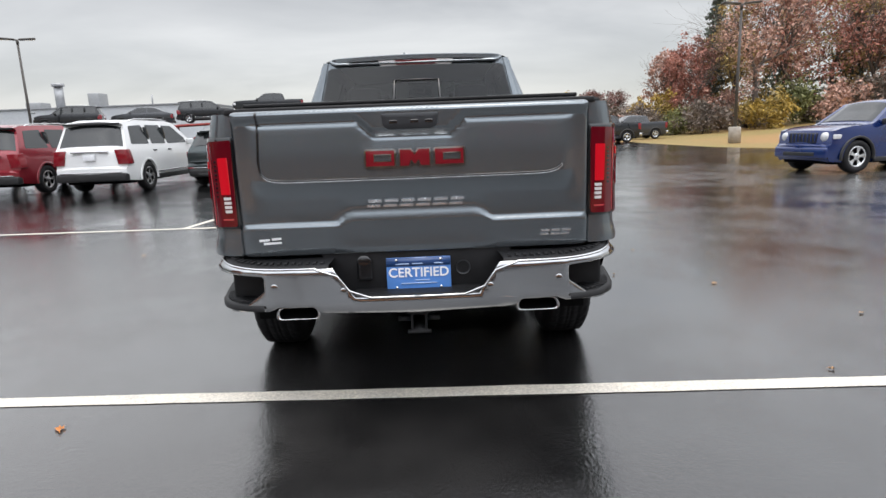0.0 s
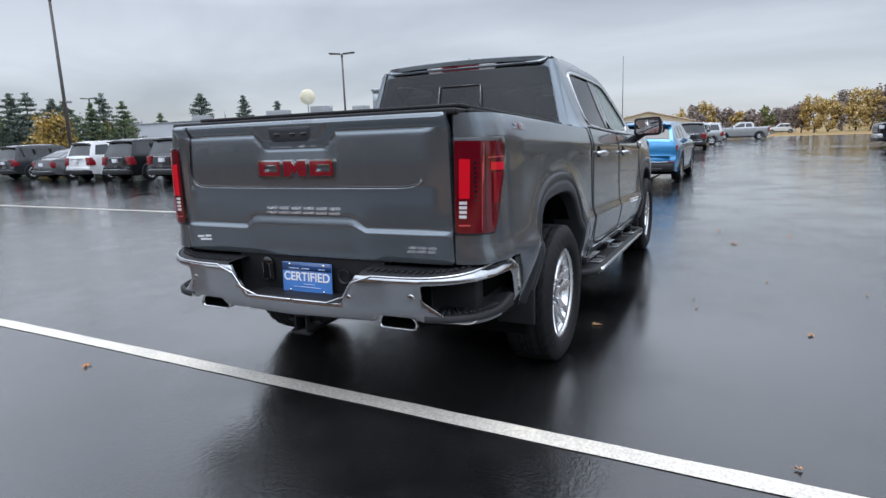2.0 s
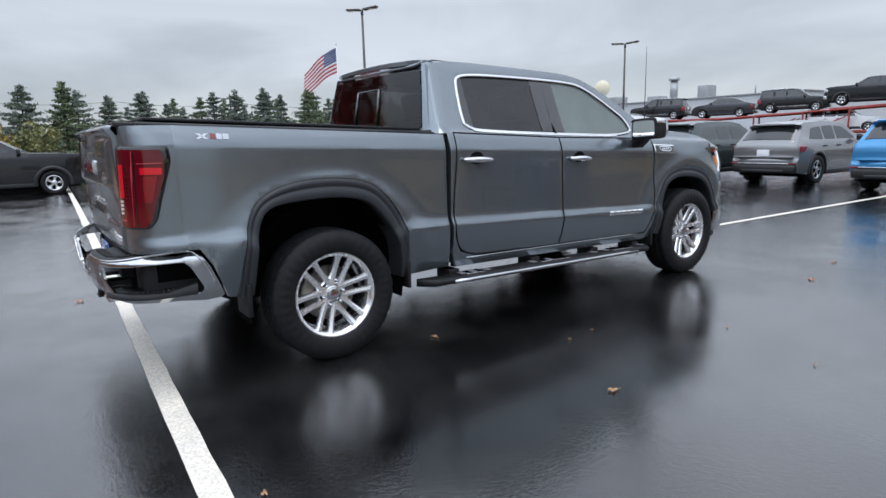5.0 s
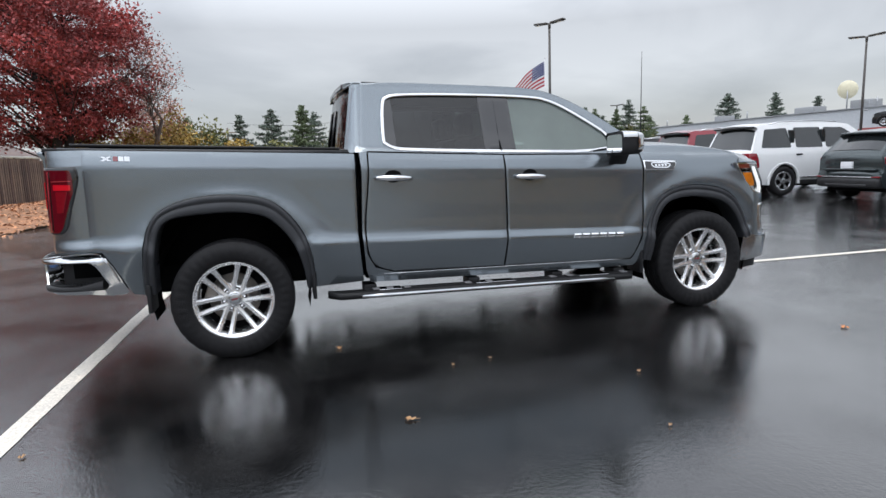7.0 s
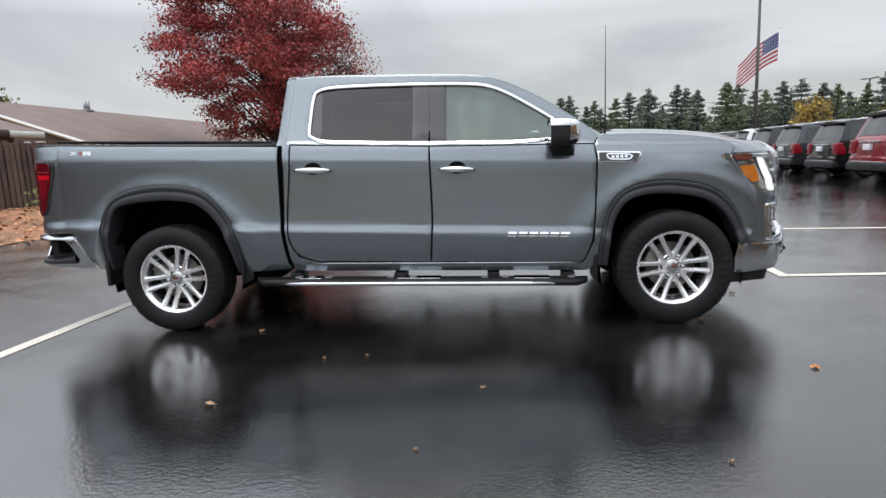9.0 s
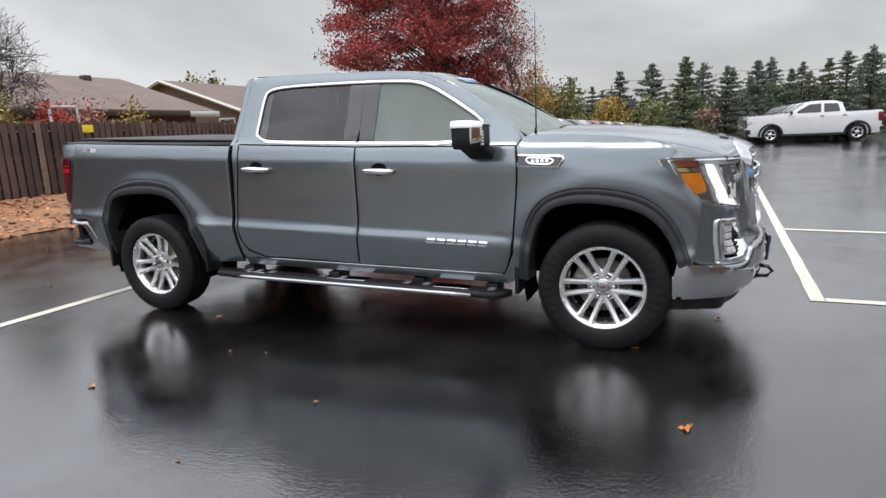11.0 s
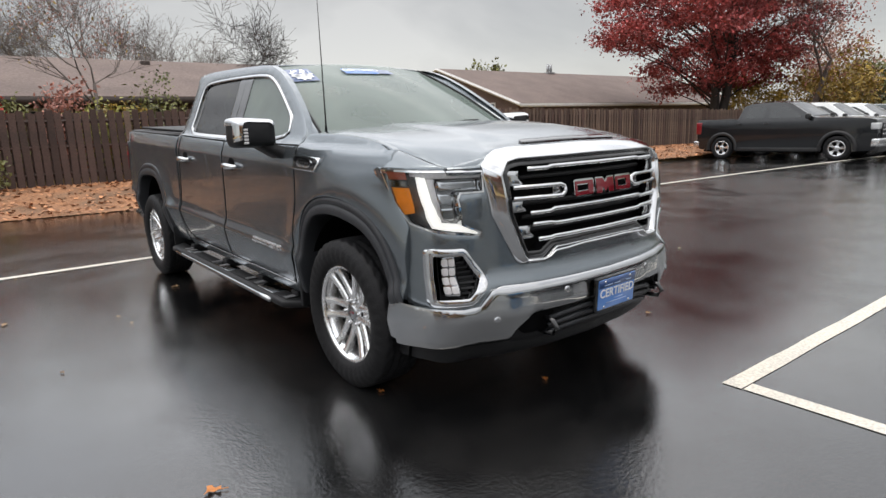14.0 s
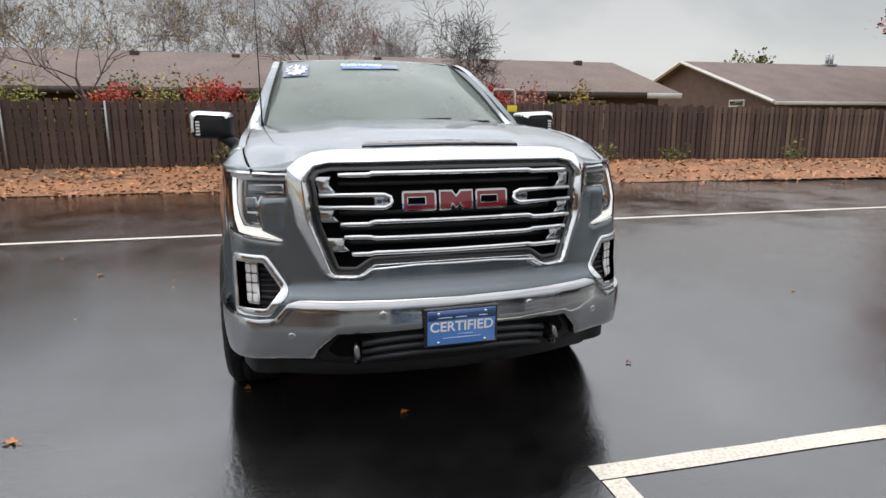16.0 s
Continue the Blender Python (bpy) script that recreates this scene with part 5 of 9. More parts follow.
for x0, x1, v in ((0.52, -0.10, 0.0), (-0.06, -0.66, 0.012)):
    pts = [Vector(screen_pt(x0 / 0.8 + (x1 - x0) / 0.8 * i / 10, 0.01 + (v + 0.03 * i / 10))) + Vector((0, 0.012, 0.016)) for i in range(11)]
    part("wiper_blade", tube(pts, 0.0075, 6), BLACK, truck)
    part("wiper_arm", tube([pts[0] + Vector((0.02, 0.05, -0.01)), pts[2] + Vector((0, 0.02, 0.012)), pts[5] + Vector((0, 0.005, 0.012))], 0.009, 6), BLACK, truck)


def screen_n(u, v):
    du = Vector(screen_pt(u + 0.01, v)) - Vector(screen_pt(u - 0.01, v))
    dv = Vector(screen_pt(u, v + 0.01)) - Vector(screen_pt(u, v - 0.01))
    n = du.cross(dv).normalized()
    return n if n.z > 0 else -n


def sticker(name, u0, u1, v0, v1, material, lift=0.003, label="", loop=None):
    loop = loop or [(u0, v0), (u1, v0), (u1, v1), (u0, v1)]
    return part(name, sheet(loop, lambda u, v: Vector(screen_pt(u, v)) + screen_n(u, v) * lift, 0.06, rim=0, edge=0), material, truck, label)


year = sticker("year_sticker", 0.685, 0.925, 0.665, 0.895, BLUE_D, 0.008, label="dark blue year sticker with a white starburst")
burst = [(0.805 + (0.112 if k % 2 else 0.092) * math.cos(math.pi * k / 11), 0.78 + (0.112 if k % 2 else 0.088) * math.sin(math.pi * k / 11)) for k in range(22)]
sticker("starburst", 0, 0, 0, 0, WHITE, 0.012, loop=burst)


def on_screen(u, v, lift):
    p = Vector(screen_pt(u, v)) + screen_n(u, v) * lift
    du = (Vector(screen_pt(u - 0.01, v)) - Vector(screen_pt(u + 0.01, v))).normalized()
    n = screen_n(u, v)
    w = n.cross(du).normalized()
    return Matrix.Translation(p) @ Matrix((du, w, du.cross(w))).transposed().to_4x4()


lettering("21", 0.132, 0.0006, BLUE_D, truck, on_screen(0.805, 0.78, 0.030), "sticker_text", bold=0.004)
sticker("certified_sticker", -0.06, 0.34, 0.775, 0.878, BLUE_L, 0.009, label="light blue windscreen sticker reading certified")
sticker("sticker_tail", -0.26, -0.06, 0.785, 0.868, BLUE_D, 0.009)
lettering("CERTIFIED", 0.064, 0.0006, WHITE, truck, on_screen(0.14, 0.828, 0.015), "sticker_text", bold=0.0008)

# hood
HX = (0.0, 0.50, 0.585, 0.64, 0.69, 0.70, 0.76, 0.832)
HOOD_Y = table(HX, (4.518, 4.484, 4.478, 4.490, 4.504, 4.508, 4.478, 4.432))
HOOD_Z = table(HX, (1.286, 1.280, 1.270, 1.247, 1.207, 1.199, 1.198, 1.198))


def hood_pt(x, y):
    a = abs(x)
    edge_z = float(np.interp(y, (3.2, 3.5, 3.8, 4.0, 4.15, 4.30, 4.42, 4.52), (1.376, 1.374, 1.350, 1.322, 1.292, 1.255, 1.235, 1.225)))
    mid_z = float(np.interp(y, (3.2, 3.4, 3.7, 4.0, 4.2, 4.35, 4.46, 4.55), (1.405, 1.408, 1.396, 1.372, 1.346, 1.318, 1.296, 1.280)))
    t = max(0.0, min(1.0, (0.88 - a) / 0.88))
    dome = max(0.0, min(1.0, (0.50 - a) / 0.10))
    dome = dome * dome * (3 - 2 * dome)
    z = edge_z + (mid_z - edge_z) * (1 - (1 - t) ** 2.4) + 0.012 * dome * min(1, max(0, (4.50 - y) / 0.3))
    z -= 0.018 * max(0, (a - 0.78) / 0.1) ** 2
    b = min(a, 0.832)
    w = max(0.0, min(1.0, 1 - (HOOD_Y(b) - y) / 0.26))
    return (x, y, z + (HOOD_Z(b) - z) * w * w)


SEAM = ((0.885, 3.60), (0.884, 3.80), (0.882, 3.95), (0.876, 4.10), (0.866, 4.24), (0.850, 4.35), (0.832, 4.432))
hood_half = [(0.0, 3.455), (0.30, 3.435), (0.60, 3.36), (0.80, 3.27), (0.878, 3.235)] + list(SEAM) + [(0.76, 4.478), (0.70, 4.506), (0.688, 4.502), (0.64, 4.488), (0.585, 4.476), (0.50, 4.482), (0.0, 4.516)]
hood = part("hood", sheet(mirror_loop(hood_half), hood_pt, 0.035, inward=(0, 0, -1), rim=0.03, flip=False), PAINT, truck)
# fender crown between the hood seam and the head lamp
inner_edge = [(0.886, 3.96), (0.881, 4.06), (0.877, 4.13), (0.874, 4.18), (0.871, 4.22), (0.866, 4.27), (0.860, 4.32), (0.854, 4.36), (0.846, 4.40), (0.837, 4.434)]
outer_edge = [side(3.96, 1.3215), side(4.06, 1.302), side(4.13, 1.280), side(4.155, 1.24), nose(V(4.155), 1.200), nose(V(4.235), 1.200), nose(V(4.31), 1.200), nose(V(4.37), 1.199), nose(U(0.905), 1.198), nose(U(0.845), 1.197)]
rows = []
for (hx, hy), o in zip(inner_edge, outer_edge):
    a, b = Vector(hood_pt(hx, hy)), Vector(o)
    a.x += 0.005
    mid = Vector((b.x, b.y, a.z))
    rows.append([a + Vector((0, 0, -0.02))] + [a * ((1 - t) ** 2) + (mid * 0.55 + (a + b) * 0.225) * (2 * t * (1 - t)) + b * t * t for t in [i / 8 for i in range(9)]])
for _ in range(4):
    old = [[p.copy() for p in r] for r in rows]
    for i in range(1, len(rows) - 1):
        for j in range(2, len(rows[i]) - 1):
            rows[i][j] = old[i][j] * 0.4 + (old[i - 1][j] + old[i + 1][j]) * 0.2 + (old[i][j - 1] + old[i][j + 1]) * 0.1
crown = grid_bm(rows)
bmesh.ops.recalc_face_normals(crown, faces=crown.faces[:])
both("fender_crown", crown, PAINT, truck)
both("hood_seam", tube([Vector(hood_pt(x + 0.003, y)) + Vector((0, 0, -0.006)) for x, y in SEAM], 0.005, 6), DARK, truck)
scoop = part("hood_vent", sheet(rounded(mirror_loop([(0.0, 4.395), (0.35, 4.385), (0.37, 4.44), (0.0, 4.452)]), 0.015), lambda x, y: Vector(hood_pt(x, y)) + Vector((0, 0.02, 0.010)), 0.04, inward=(0, 0, -1), rim=0.02), GLOSSBLACK, hood, "gloss black hood trim strip")

# nose: painted fascia with openings
GR_OUT = mirror_loop([(0.0, 1.284), (0.50, 1.278), (0.585, 1.268), (0.640, 1.245), (0.690, 1.205), (0.697, 1.16), (0.672, 0.98), (0.565, 0.752), (0.545, 0.733), (0.405, 0.728), (0.385, 0.738), (0.338, 0.772), (0.0, 0.780)])
GR_IN = mirror_loop([(0.0, 1.222), (0.52, 1.218), (0.575, 1.205), (0.605, 1.170), (0.606, 1.14), (0.600, 1.10), (0.592, 0.98), (0.522, 0.780), (0.507, 0.766), (0.425, 0.762), (0.405, 0.771), (0.352, 0.808), (0.0, 0.814)])


def to_u(loop):
    return [((1 if x >= 0 else -1) * U(abs(x)), z) for x, z in loop]


HL = [(U(0.692), 1.183), (U(0.85), 1.190), (V(4.30), 1.195), (V(4.135), 1.193), (V(4.21), 1.045), (V(4.31), 0.950), (U(0.928), 0.920), (U(0.728), 0.887), (U(0.716), 0.904), (U(0.800), 0.948), (U(0.812), 1.060), (U(0.80), 1.082), (U(0.697), 1.084)]
FOG = rounded([(1.010, 0.825), (0.828, 0.818), (0.744, 0.694), (0.750, 0.676), (0.829, 0.594), (1.007, 0.588)], 0.015)
neg = lambda loop: [(-u, z) for u, z in reversed(loop)]
F_END = V(4.275)
fascia = [(0.0, 1.272), (U(0.50), 1.262), (U(0.62), 1.245), (U(0.70), 1.225), (U(0.80), 1.207), (U(0.93), 1.206), (V(4.16), 1.205), (V(4.13), 1.195), (V(4.205), 1.05), (V(4.29), 0.94), (F_END, 0.60), (V(4.33), 0.55), (U(0.78), 0.53), (U(0.70), 0.63), (0.0, 0.63)]
fascia_loop = mirror_loop(fascia)
front = part("front_fascia", sheet(fascia_loop, nose_at(0.0), 0.04, holes=[to_u(GR_IN), HL, neg(HL), FOG, neg(FOG)], inward=(0, -1, 0), rim=0.04, flip=True), PAINT, truck)

# grille
def frame_section(loops):
    """A ring whose section runs through several loops, each a list of (x, z, out)."""
    rows = []
    for loop in loops:
        row = []
        k = len(loop)
        for i in range(k):
            a, b = loop[i], loop[(i + 1) % k]
            m = 6
            for j in range(m):
                t = j / m
                x, z, o = [a[q] + (b[q] - a[q]) * t for q in range(3)]
                row.append(nose(U(abs(x)) * (1 if x >= 0 else -1), z, o))
        rows.append(row)
    bm = grid_bm(rows, close_u=True)
    bmesh.ops.recalc_face_normals(bm, faces=bm.faces[:])
    return bm


def between(t, out):
    return [(a[0] + (b[0] - a[0]) * t, a[1] + (b[1] - a[1]) * t, out) for a, b in zip(GR_OUT, GR_IN)]


grille = part("grille_surround", frame_section([between(-0.02, -0.03), between(0.0, 0.003), between(0.03, 0.008), between(0.40, 0.020), between(0.74, 0.034), between(0.80, 0.036), between(0.86, 0.033), between(1.0, 0.004), between(1.02, -0.05)]), CHROME, truck, "chrome grille surround")
part("grille_backing", sheet(to_u(offset_poly(GR_IN, -0.02)), nose_at(-0.075), 0.05, inward=(0, -1, 0), rim=0, edge=0, flip=True), DARK, grille)
part("grille_inner_frame", sheet(to_u(offset_poly(GR_IN, -0.004)), nose_at(0.005), 0.03, holes=[to_u(offset_poly(GR_IN, 0.026))], inward=(0, -1, 0), rim=0.07, edge=0.004, flip=True), GLOSSBLACK, grille)
part("lower_lip", tube([nose(U(abs(x)) * (1 if x > 0 else -1), z, 0.036) for x, z in dense(smooth_line([(0.52, 0.754), (0.41, 0.748), (0.345, 0.794), (-0.345, 0.794), (-0.41, 0.748), (-0.52, 0.754)], rounds=1), 0.03)[:-33]], 0.006, 6), CHROME, grille)


def bar(pts, r=0.0115, out=0.012):
    own = [nose(U(abs(x)) * (1 if x >= 0 else -1), z, out) for x, z in pts]
    return tube(own, r, 8, squash=1.0)


def jog(z0, z1, hw):
    line = [(-hw, z0), (-0.37, z0), (-0.345, z1), (0.345, z1), (0.37, z0), (hw, z0)]
    return dense(line, 0.04)[:-int(2 * hw / 0.04) - 2]


for z0, z1, hw in ((1.176, 1.182, 0.565), (0.972, 0.982, 0.562), (0.918, 0.912, 0.540), (0.845, 0.850, 0.515)):
    part("grille_bar", bar(jog(z0, z1, hw)), CHROME, grille)
for s in (1, -1):
    loop = [(0.565, 1.094), (0.30, 1.094), (0.278, 1.082), (0.272, 1.066), (0.278, 1.050), (0.30, 1.040), (0.568, 1.044)]
    part("grille_bar", bar([(s * x, z) for x, z in loop]), CHROME, grille)
    part("bar_end", box(0.282, 0.345, -0.02, 0.006, 1.046, 1.088, 0.004, m=Matrix.Translation((0, 4.625, 0))) if s > 0 else mirrored(box(0.282, 0.345, -0.02, 0.006, 1.046, 1.088, 0.004, m=Matrix.Translation((0, 4.625, 0)))), SATIN, grille)
    for z1, z2, xa, xb in ((1.170, 1.100, 0.588, 0.500), (1.036, 0.978, 0.588, 0.490), (0.912, 0.852, 0.560, 0.450)):
        fin = sheet([(U(xa), z1), (U(xb + 0.02), z1 - 0.002), (U(xb + 0.028), (z1 + z2) / 2), (U(xb), z2 + 0.002), (U(xa - 0.02), z2)], nose_at(-0.002), 0.03, inward=(0, -1, 0), rim=0.03, flip=True)
        part("grille_fin", fin if s > 0 else mirrored(fin), SATIN, grille)
for z in (1.135, 1.01, 0.945, 0.882):
    part("grille_mesh_bar", bar([(x, z) for x in [-0.5 + 0.1 * i for i in range(11)]], 0.012, -0.055), BLACK, grille)


def nose_place(p, out=0.0):
    return nose(U(abs(p[0])) * (1 if p[0] >= 0 else -1), p[1], out + 0.022)


emblem(grille, nose_place, 1.066, 0.478, 0.086)

# head lamps
for s in (1, -1):
    def put(name, bm, material, parent, label="", s=s):
        return part(name, bm if s > 0 else mirrored(bm), material, parent, label)
    lamp = put("headlamp", sheet(offset_poly(HL, -0.004), nose_at(-0.055), 0.03, inward=(0, -1, 0), rim=0, edge=0, flip=True), LAMPDARK, truck, "clear headlamp with a lit white light guide")
    put("lamp_cover", sheet(HL, nose_at(-0.002), 0.03, inward=(0, -1, 0), rim=0, edge=0, flip=True), LENS, lamp)
    ring = sheet(HL, nose_at(-0.001), 0.03, holes=[offset_poly(HL, 0.010)], inward=(0, -1, 0), rim=0.06, edge=0.0, flip=True)
    put("lamp_rim", ring, CHROME, lamp)
    guide = [(0.985, 1.158), (1.018, 1.162), (1.030, 1.10), (1.030, 1.05), (1.014, 0.980), (0.986, 0.932), (0.752, 0.898), (0.742, 0.916), (0.832, 0.946), (0.944, 0.958), (0.972, 1.000), (0.988, 1.05), (0.988, 1.10)]
    put("light_guide", sheet(guide, nose_at(-0.012), 0.02, inward=(0, -1, 0), rim=0.02, edge=0.002, flip=True), LED, lamp, "lit white daytime light guide")
    top_bar = [(0.705, 1.179), (0.90, 1.184), (1.050, 1.181), (1.050, 1.164), (0.960, 1.154), (0.705, 1.152)]
    put("upper_guide", sheet(top_bar, nose_at(-0.012), 0.03, inward=(0, -1, 0), rim=0.02, edge=0.002, flip=True), CLEARLENS, lamp, "clear upper light guide")
    # the guide's wider white glow is put into this reflector's diffuse white
    inner = [(0.940, 1.150), (0.980, 1.154), (0.992, 1.10), (0.992, 1.05), (0.976, 1.004), (0.948, 0.966), (0.900, 0.956), (0.935, 0.976), (0.952, 1.005), (0.958, 1.06), (0.955, 1.12)]
    put("reflector", sheet(inner, nose_at(-0.020), 0.02, inward=(0, -1, 0), rim=0.02, edge=0.002, flip=True), CLEARLENS, lamp, "headlamp reflector whitened for the light guide's glow")
    for z0, z1, xa, xb in ((1.098, 1.138, 0.72, 0.88), (1.035, 1.085, 0.835, 0.895), (0.965, 1.020, 0.835, 0.895)):
        put("projector_shelf", sheet([(U(xa), z0), (U(xb), z0), (U(xb), z1), (U(xa), z1)], nose_at(-0.03), 0.03, inward=(0, -1, 0), rim=0.025, flip=True), SATIN, lamp)
        put("projector_lens", sheet([(U(xa + 0.008), z0 + 0.010), (U(xb - 0.008), z0 + 0.010), (U(xb - 0.008), z1 - 0.008), (U(xa + 0.008), z1 - 0.008)], nose_at(-0.026), 0.03, inward=(0, -1, 0), rim=0.002, edge=0, flip=True), LAMPDARK, lamp)
    for word, paint_of, marker in (("dull red-amber marker block", REDAMBER, [(1.098, 1.150), (1.098, 1.185), (V(4.150), 1.184), (V(4.165), 1.150)]), ("amber side marker", AMBER, [(1.096, 1.000), (1.100, 1.112), (V(4.168), 1.112), (V(4.195), 1.070), (V(4.28), 0.990)])):
        put("amber_marker", sheet(marker, nose_at(-0.012), 0.03, inward=(0, -1, 0), rim=0.01, edge=0, flip=False), paint_of, lamp, word)
    put("marker_bar", sheet([(1.090, 1.120), (1.090, 1.143), (V(4.160), 1.143), (V(4.168), 1.120)], nose_at(-0.010), 0.03, inward=(0, -1, 0), rim=0.01, edge=0, flip=False), CHROME, lamp)
    put("lamp_insert", sheet([(U(0.706), 1.080), (U(0.785), 1.076), (U(0.800), 1.055), (U(0.790), 0.952), (U(0.730), 0.922), (U(0.712), 0.96)], nose_at(0.003), 0.03, inward=(0, -1, 0), rim=0.02, edge=0.004, flip=True), PAINT, lamp)
    # fog lamp pocket
    pocket = put("fog_surround", sheet(offset_poly(FOG, -0.018), nose_at(0.008), 0.02, holes=[offset_poly(FOG, 0.016)], inward=(0, -1, 0), rim=0.05, edge=0.005, flip=True), CHROME, truck, "chrome fog-lamp surround")
    put("pocket_backing", sheet(offset_poly(FOG, 0.01), nose_at(-0.045), 0.03, inward=(0, -1, 0), rim=0, edge=0, flip=True), BLACK, pocket)
    for k in range(9):
        z = 0.604 + 0.023 * k
        ua = 0.768 + 0.70 * abs(z - 0.69)
        put("pocket_fin", sheet([(ua, z), (0.872, z), (0.872, z + 0.008), (ua, z + 0.008)], nose_at(-0.022), 0.03, inward=(0, -1, 0), rim=0.02, edge=0, flip=True), BLACK, pocket)
    put("fog_housing", sheet(rounded([(0.880, 0.622), (0.958, 0.622), (0.960, 0.798), (0.884, 0.802)], 0.012), nose_at(-0.016), 0.02, inward=(0, -1, 0), rim=0.03, edge=0.002, flip=True), SATIN, pocket, "clear fog lamp strip")
    for k in range(4):
        z = 0.630 + 0.042 * k
        for ua in (0.886, 0.922):
            put("fog_led", sheet(rounded([(ua, z), (ua + 0.031, z), (ua + 0.032, z + 0.034), (ua + 0.001, z + 0.035)], 0.008), nose_at(-0.012), 0.02, inward=(0, -1, 0), rim=0.01, edge=0.002, flip=True), CLEARLENS, pocket, "clear fog lamp segment")

# front bumper
fb_half = [(0.0, 0.650), (U(0.66), 0.655), (U(0.712), 0.640), (U(0.770), 0.572), (U(0.835), 0.562), (V(4.36), 0.572), (V(4.23), 0.580), (V(4.205), 0.47), (V(4.215), 0.36), (V(4.36), 0.37), (U(0.88), 0.372), (U(0.62), 0.375), (U(0.600), 0.430), (U(0.52), 0.512), (0.0, 0.524)]
def front_bumper_pt(u, z):
    bow = 0.006 + 0.014 * math.sin(math.pi * max(0, min(1, (z - 0.36) / 0.30))) + 0.010 * max(0, min(1, (z - 0.56) / 0.09))
    bow += 0.022 * max(0.0, min(1.0, (abs(u) - U(0.80)) / (V(4.27) - U(0.80))))
    return nose(u, z, bow)


front_bumper = part("front_bumper", sheet(mirror_loop(fb_half), front_bumper_pt, 0.03, inward=(0, -1, 0), rim=0.05, edge=0.006, flip=True), SATIN, truck, "wet chrome front bumper")
for x, z in ((0.70, 0.500), (0.33, 0.590), (-0.33, 0.590), (-0.70, 0.500)):
    p = Vector(front_bumper_pt(U(abs(x)) * (1 if x > 0 else -1), z))
    part("parking_sensor", lathe([(0.0, 0.005), (0.012, 0.005), (0.0165, 0.004), (0.019, -0.003)], 16, m=Matrix.Translation(p) @ Matrix.Rotation(radians(90 - 18 * x), 4, "Z")), SATIN, front_bumper)
low = mirror_loop([(0.0, 0.53), (U(0.52), 0.518), (U(0.605), 0.43), (U(0.63), 0.375), (U(0.55), 0.345), (0.0, 0.335)])
valance = part("lower_valance", sheet(low, nose_at(-0.03), 0.04, inward=(0, -1, 0), rim=0.03, flip=True), BLACK, truck, "black lower valance with tow hooks")
for z in (0.482, 0.442, 0.402):
    part("valance_bar", tube([nose(U(abs(x)) * (1 if x >= 0 else -1), z + 0.02 * (abs(x) / 0.4) ** 4 * (-1), 0.004) for x in [-0.42 + 0.07 * i for i in range(13)]], 0.013, 6), FLARE, valance)
for s in (1, -1):
    part("tow_hook", tube([(s * 0.45, 4.63, 0.395), (s * 0.45, 4.72, 0.40), (s * 0.452, 4.745, 0.43), (s * 0.452, 4.72, 0.462), (s * 0.45, 4.66, 0.468)], 0.013, 8), GLOSSBLACK, valance)
    part("hook_pocket", sheet(rounded([(U(0.37), 0.49), (U(0.52), 0.49), (U(0.57), 0.42), (U(0.53), 0.385), (U(0.37), 0.385)], 0.02), nose_at(-0.022), 0.03, inward=(0, -1, 0), rim=0.01, flip=True) if s > 0 else mirrored(sheet(rounded([(U(0.37), 0.49), (U(0.52), 0.49), (U(0.57), 0.42), (U(0.53), 0.385), (U(0.37), 0.385)], 0.02), nose_at(-0.022), 0.03, inward=(0, -1, 0), rim=0.01, flip=True)), DARK, valance)
chin = mirror_loop([(0.0, 0.345), (U(0.60), 0.352), (U(0.64), 0.378), (U(0.88), 0.376), (V(4.36), 0.372), (V(4.19), 0.36), (V(4.17), 0.275), (V(4.36), 0.285), (U(0.80), 0.275), (0.0, 0.270)])
part("chin_spoiler", sheet(chin, nose_at(-0.035), 0.04, inward=(0, -1, 0), rim=0.05, flip=True), BLACK, truck, "black chin spoiler")
sign_plate(front_bumper, Matrix.Translation((0.0, 4.742, 0.527)) @ Matrix.Rotation(radians(180), 4, "Z") @ Matrix.Rotation(radians(4), 4, "X"), True)


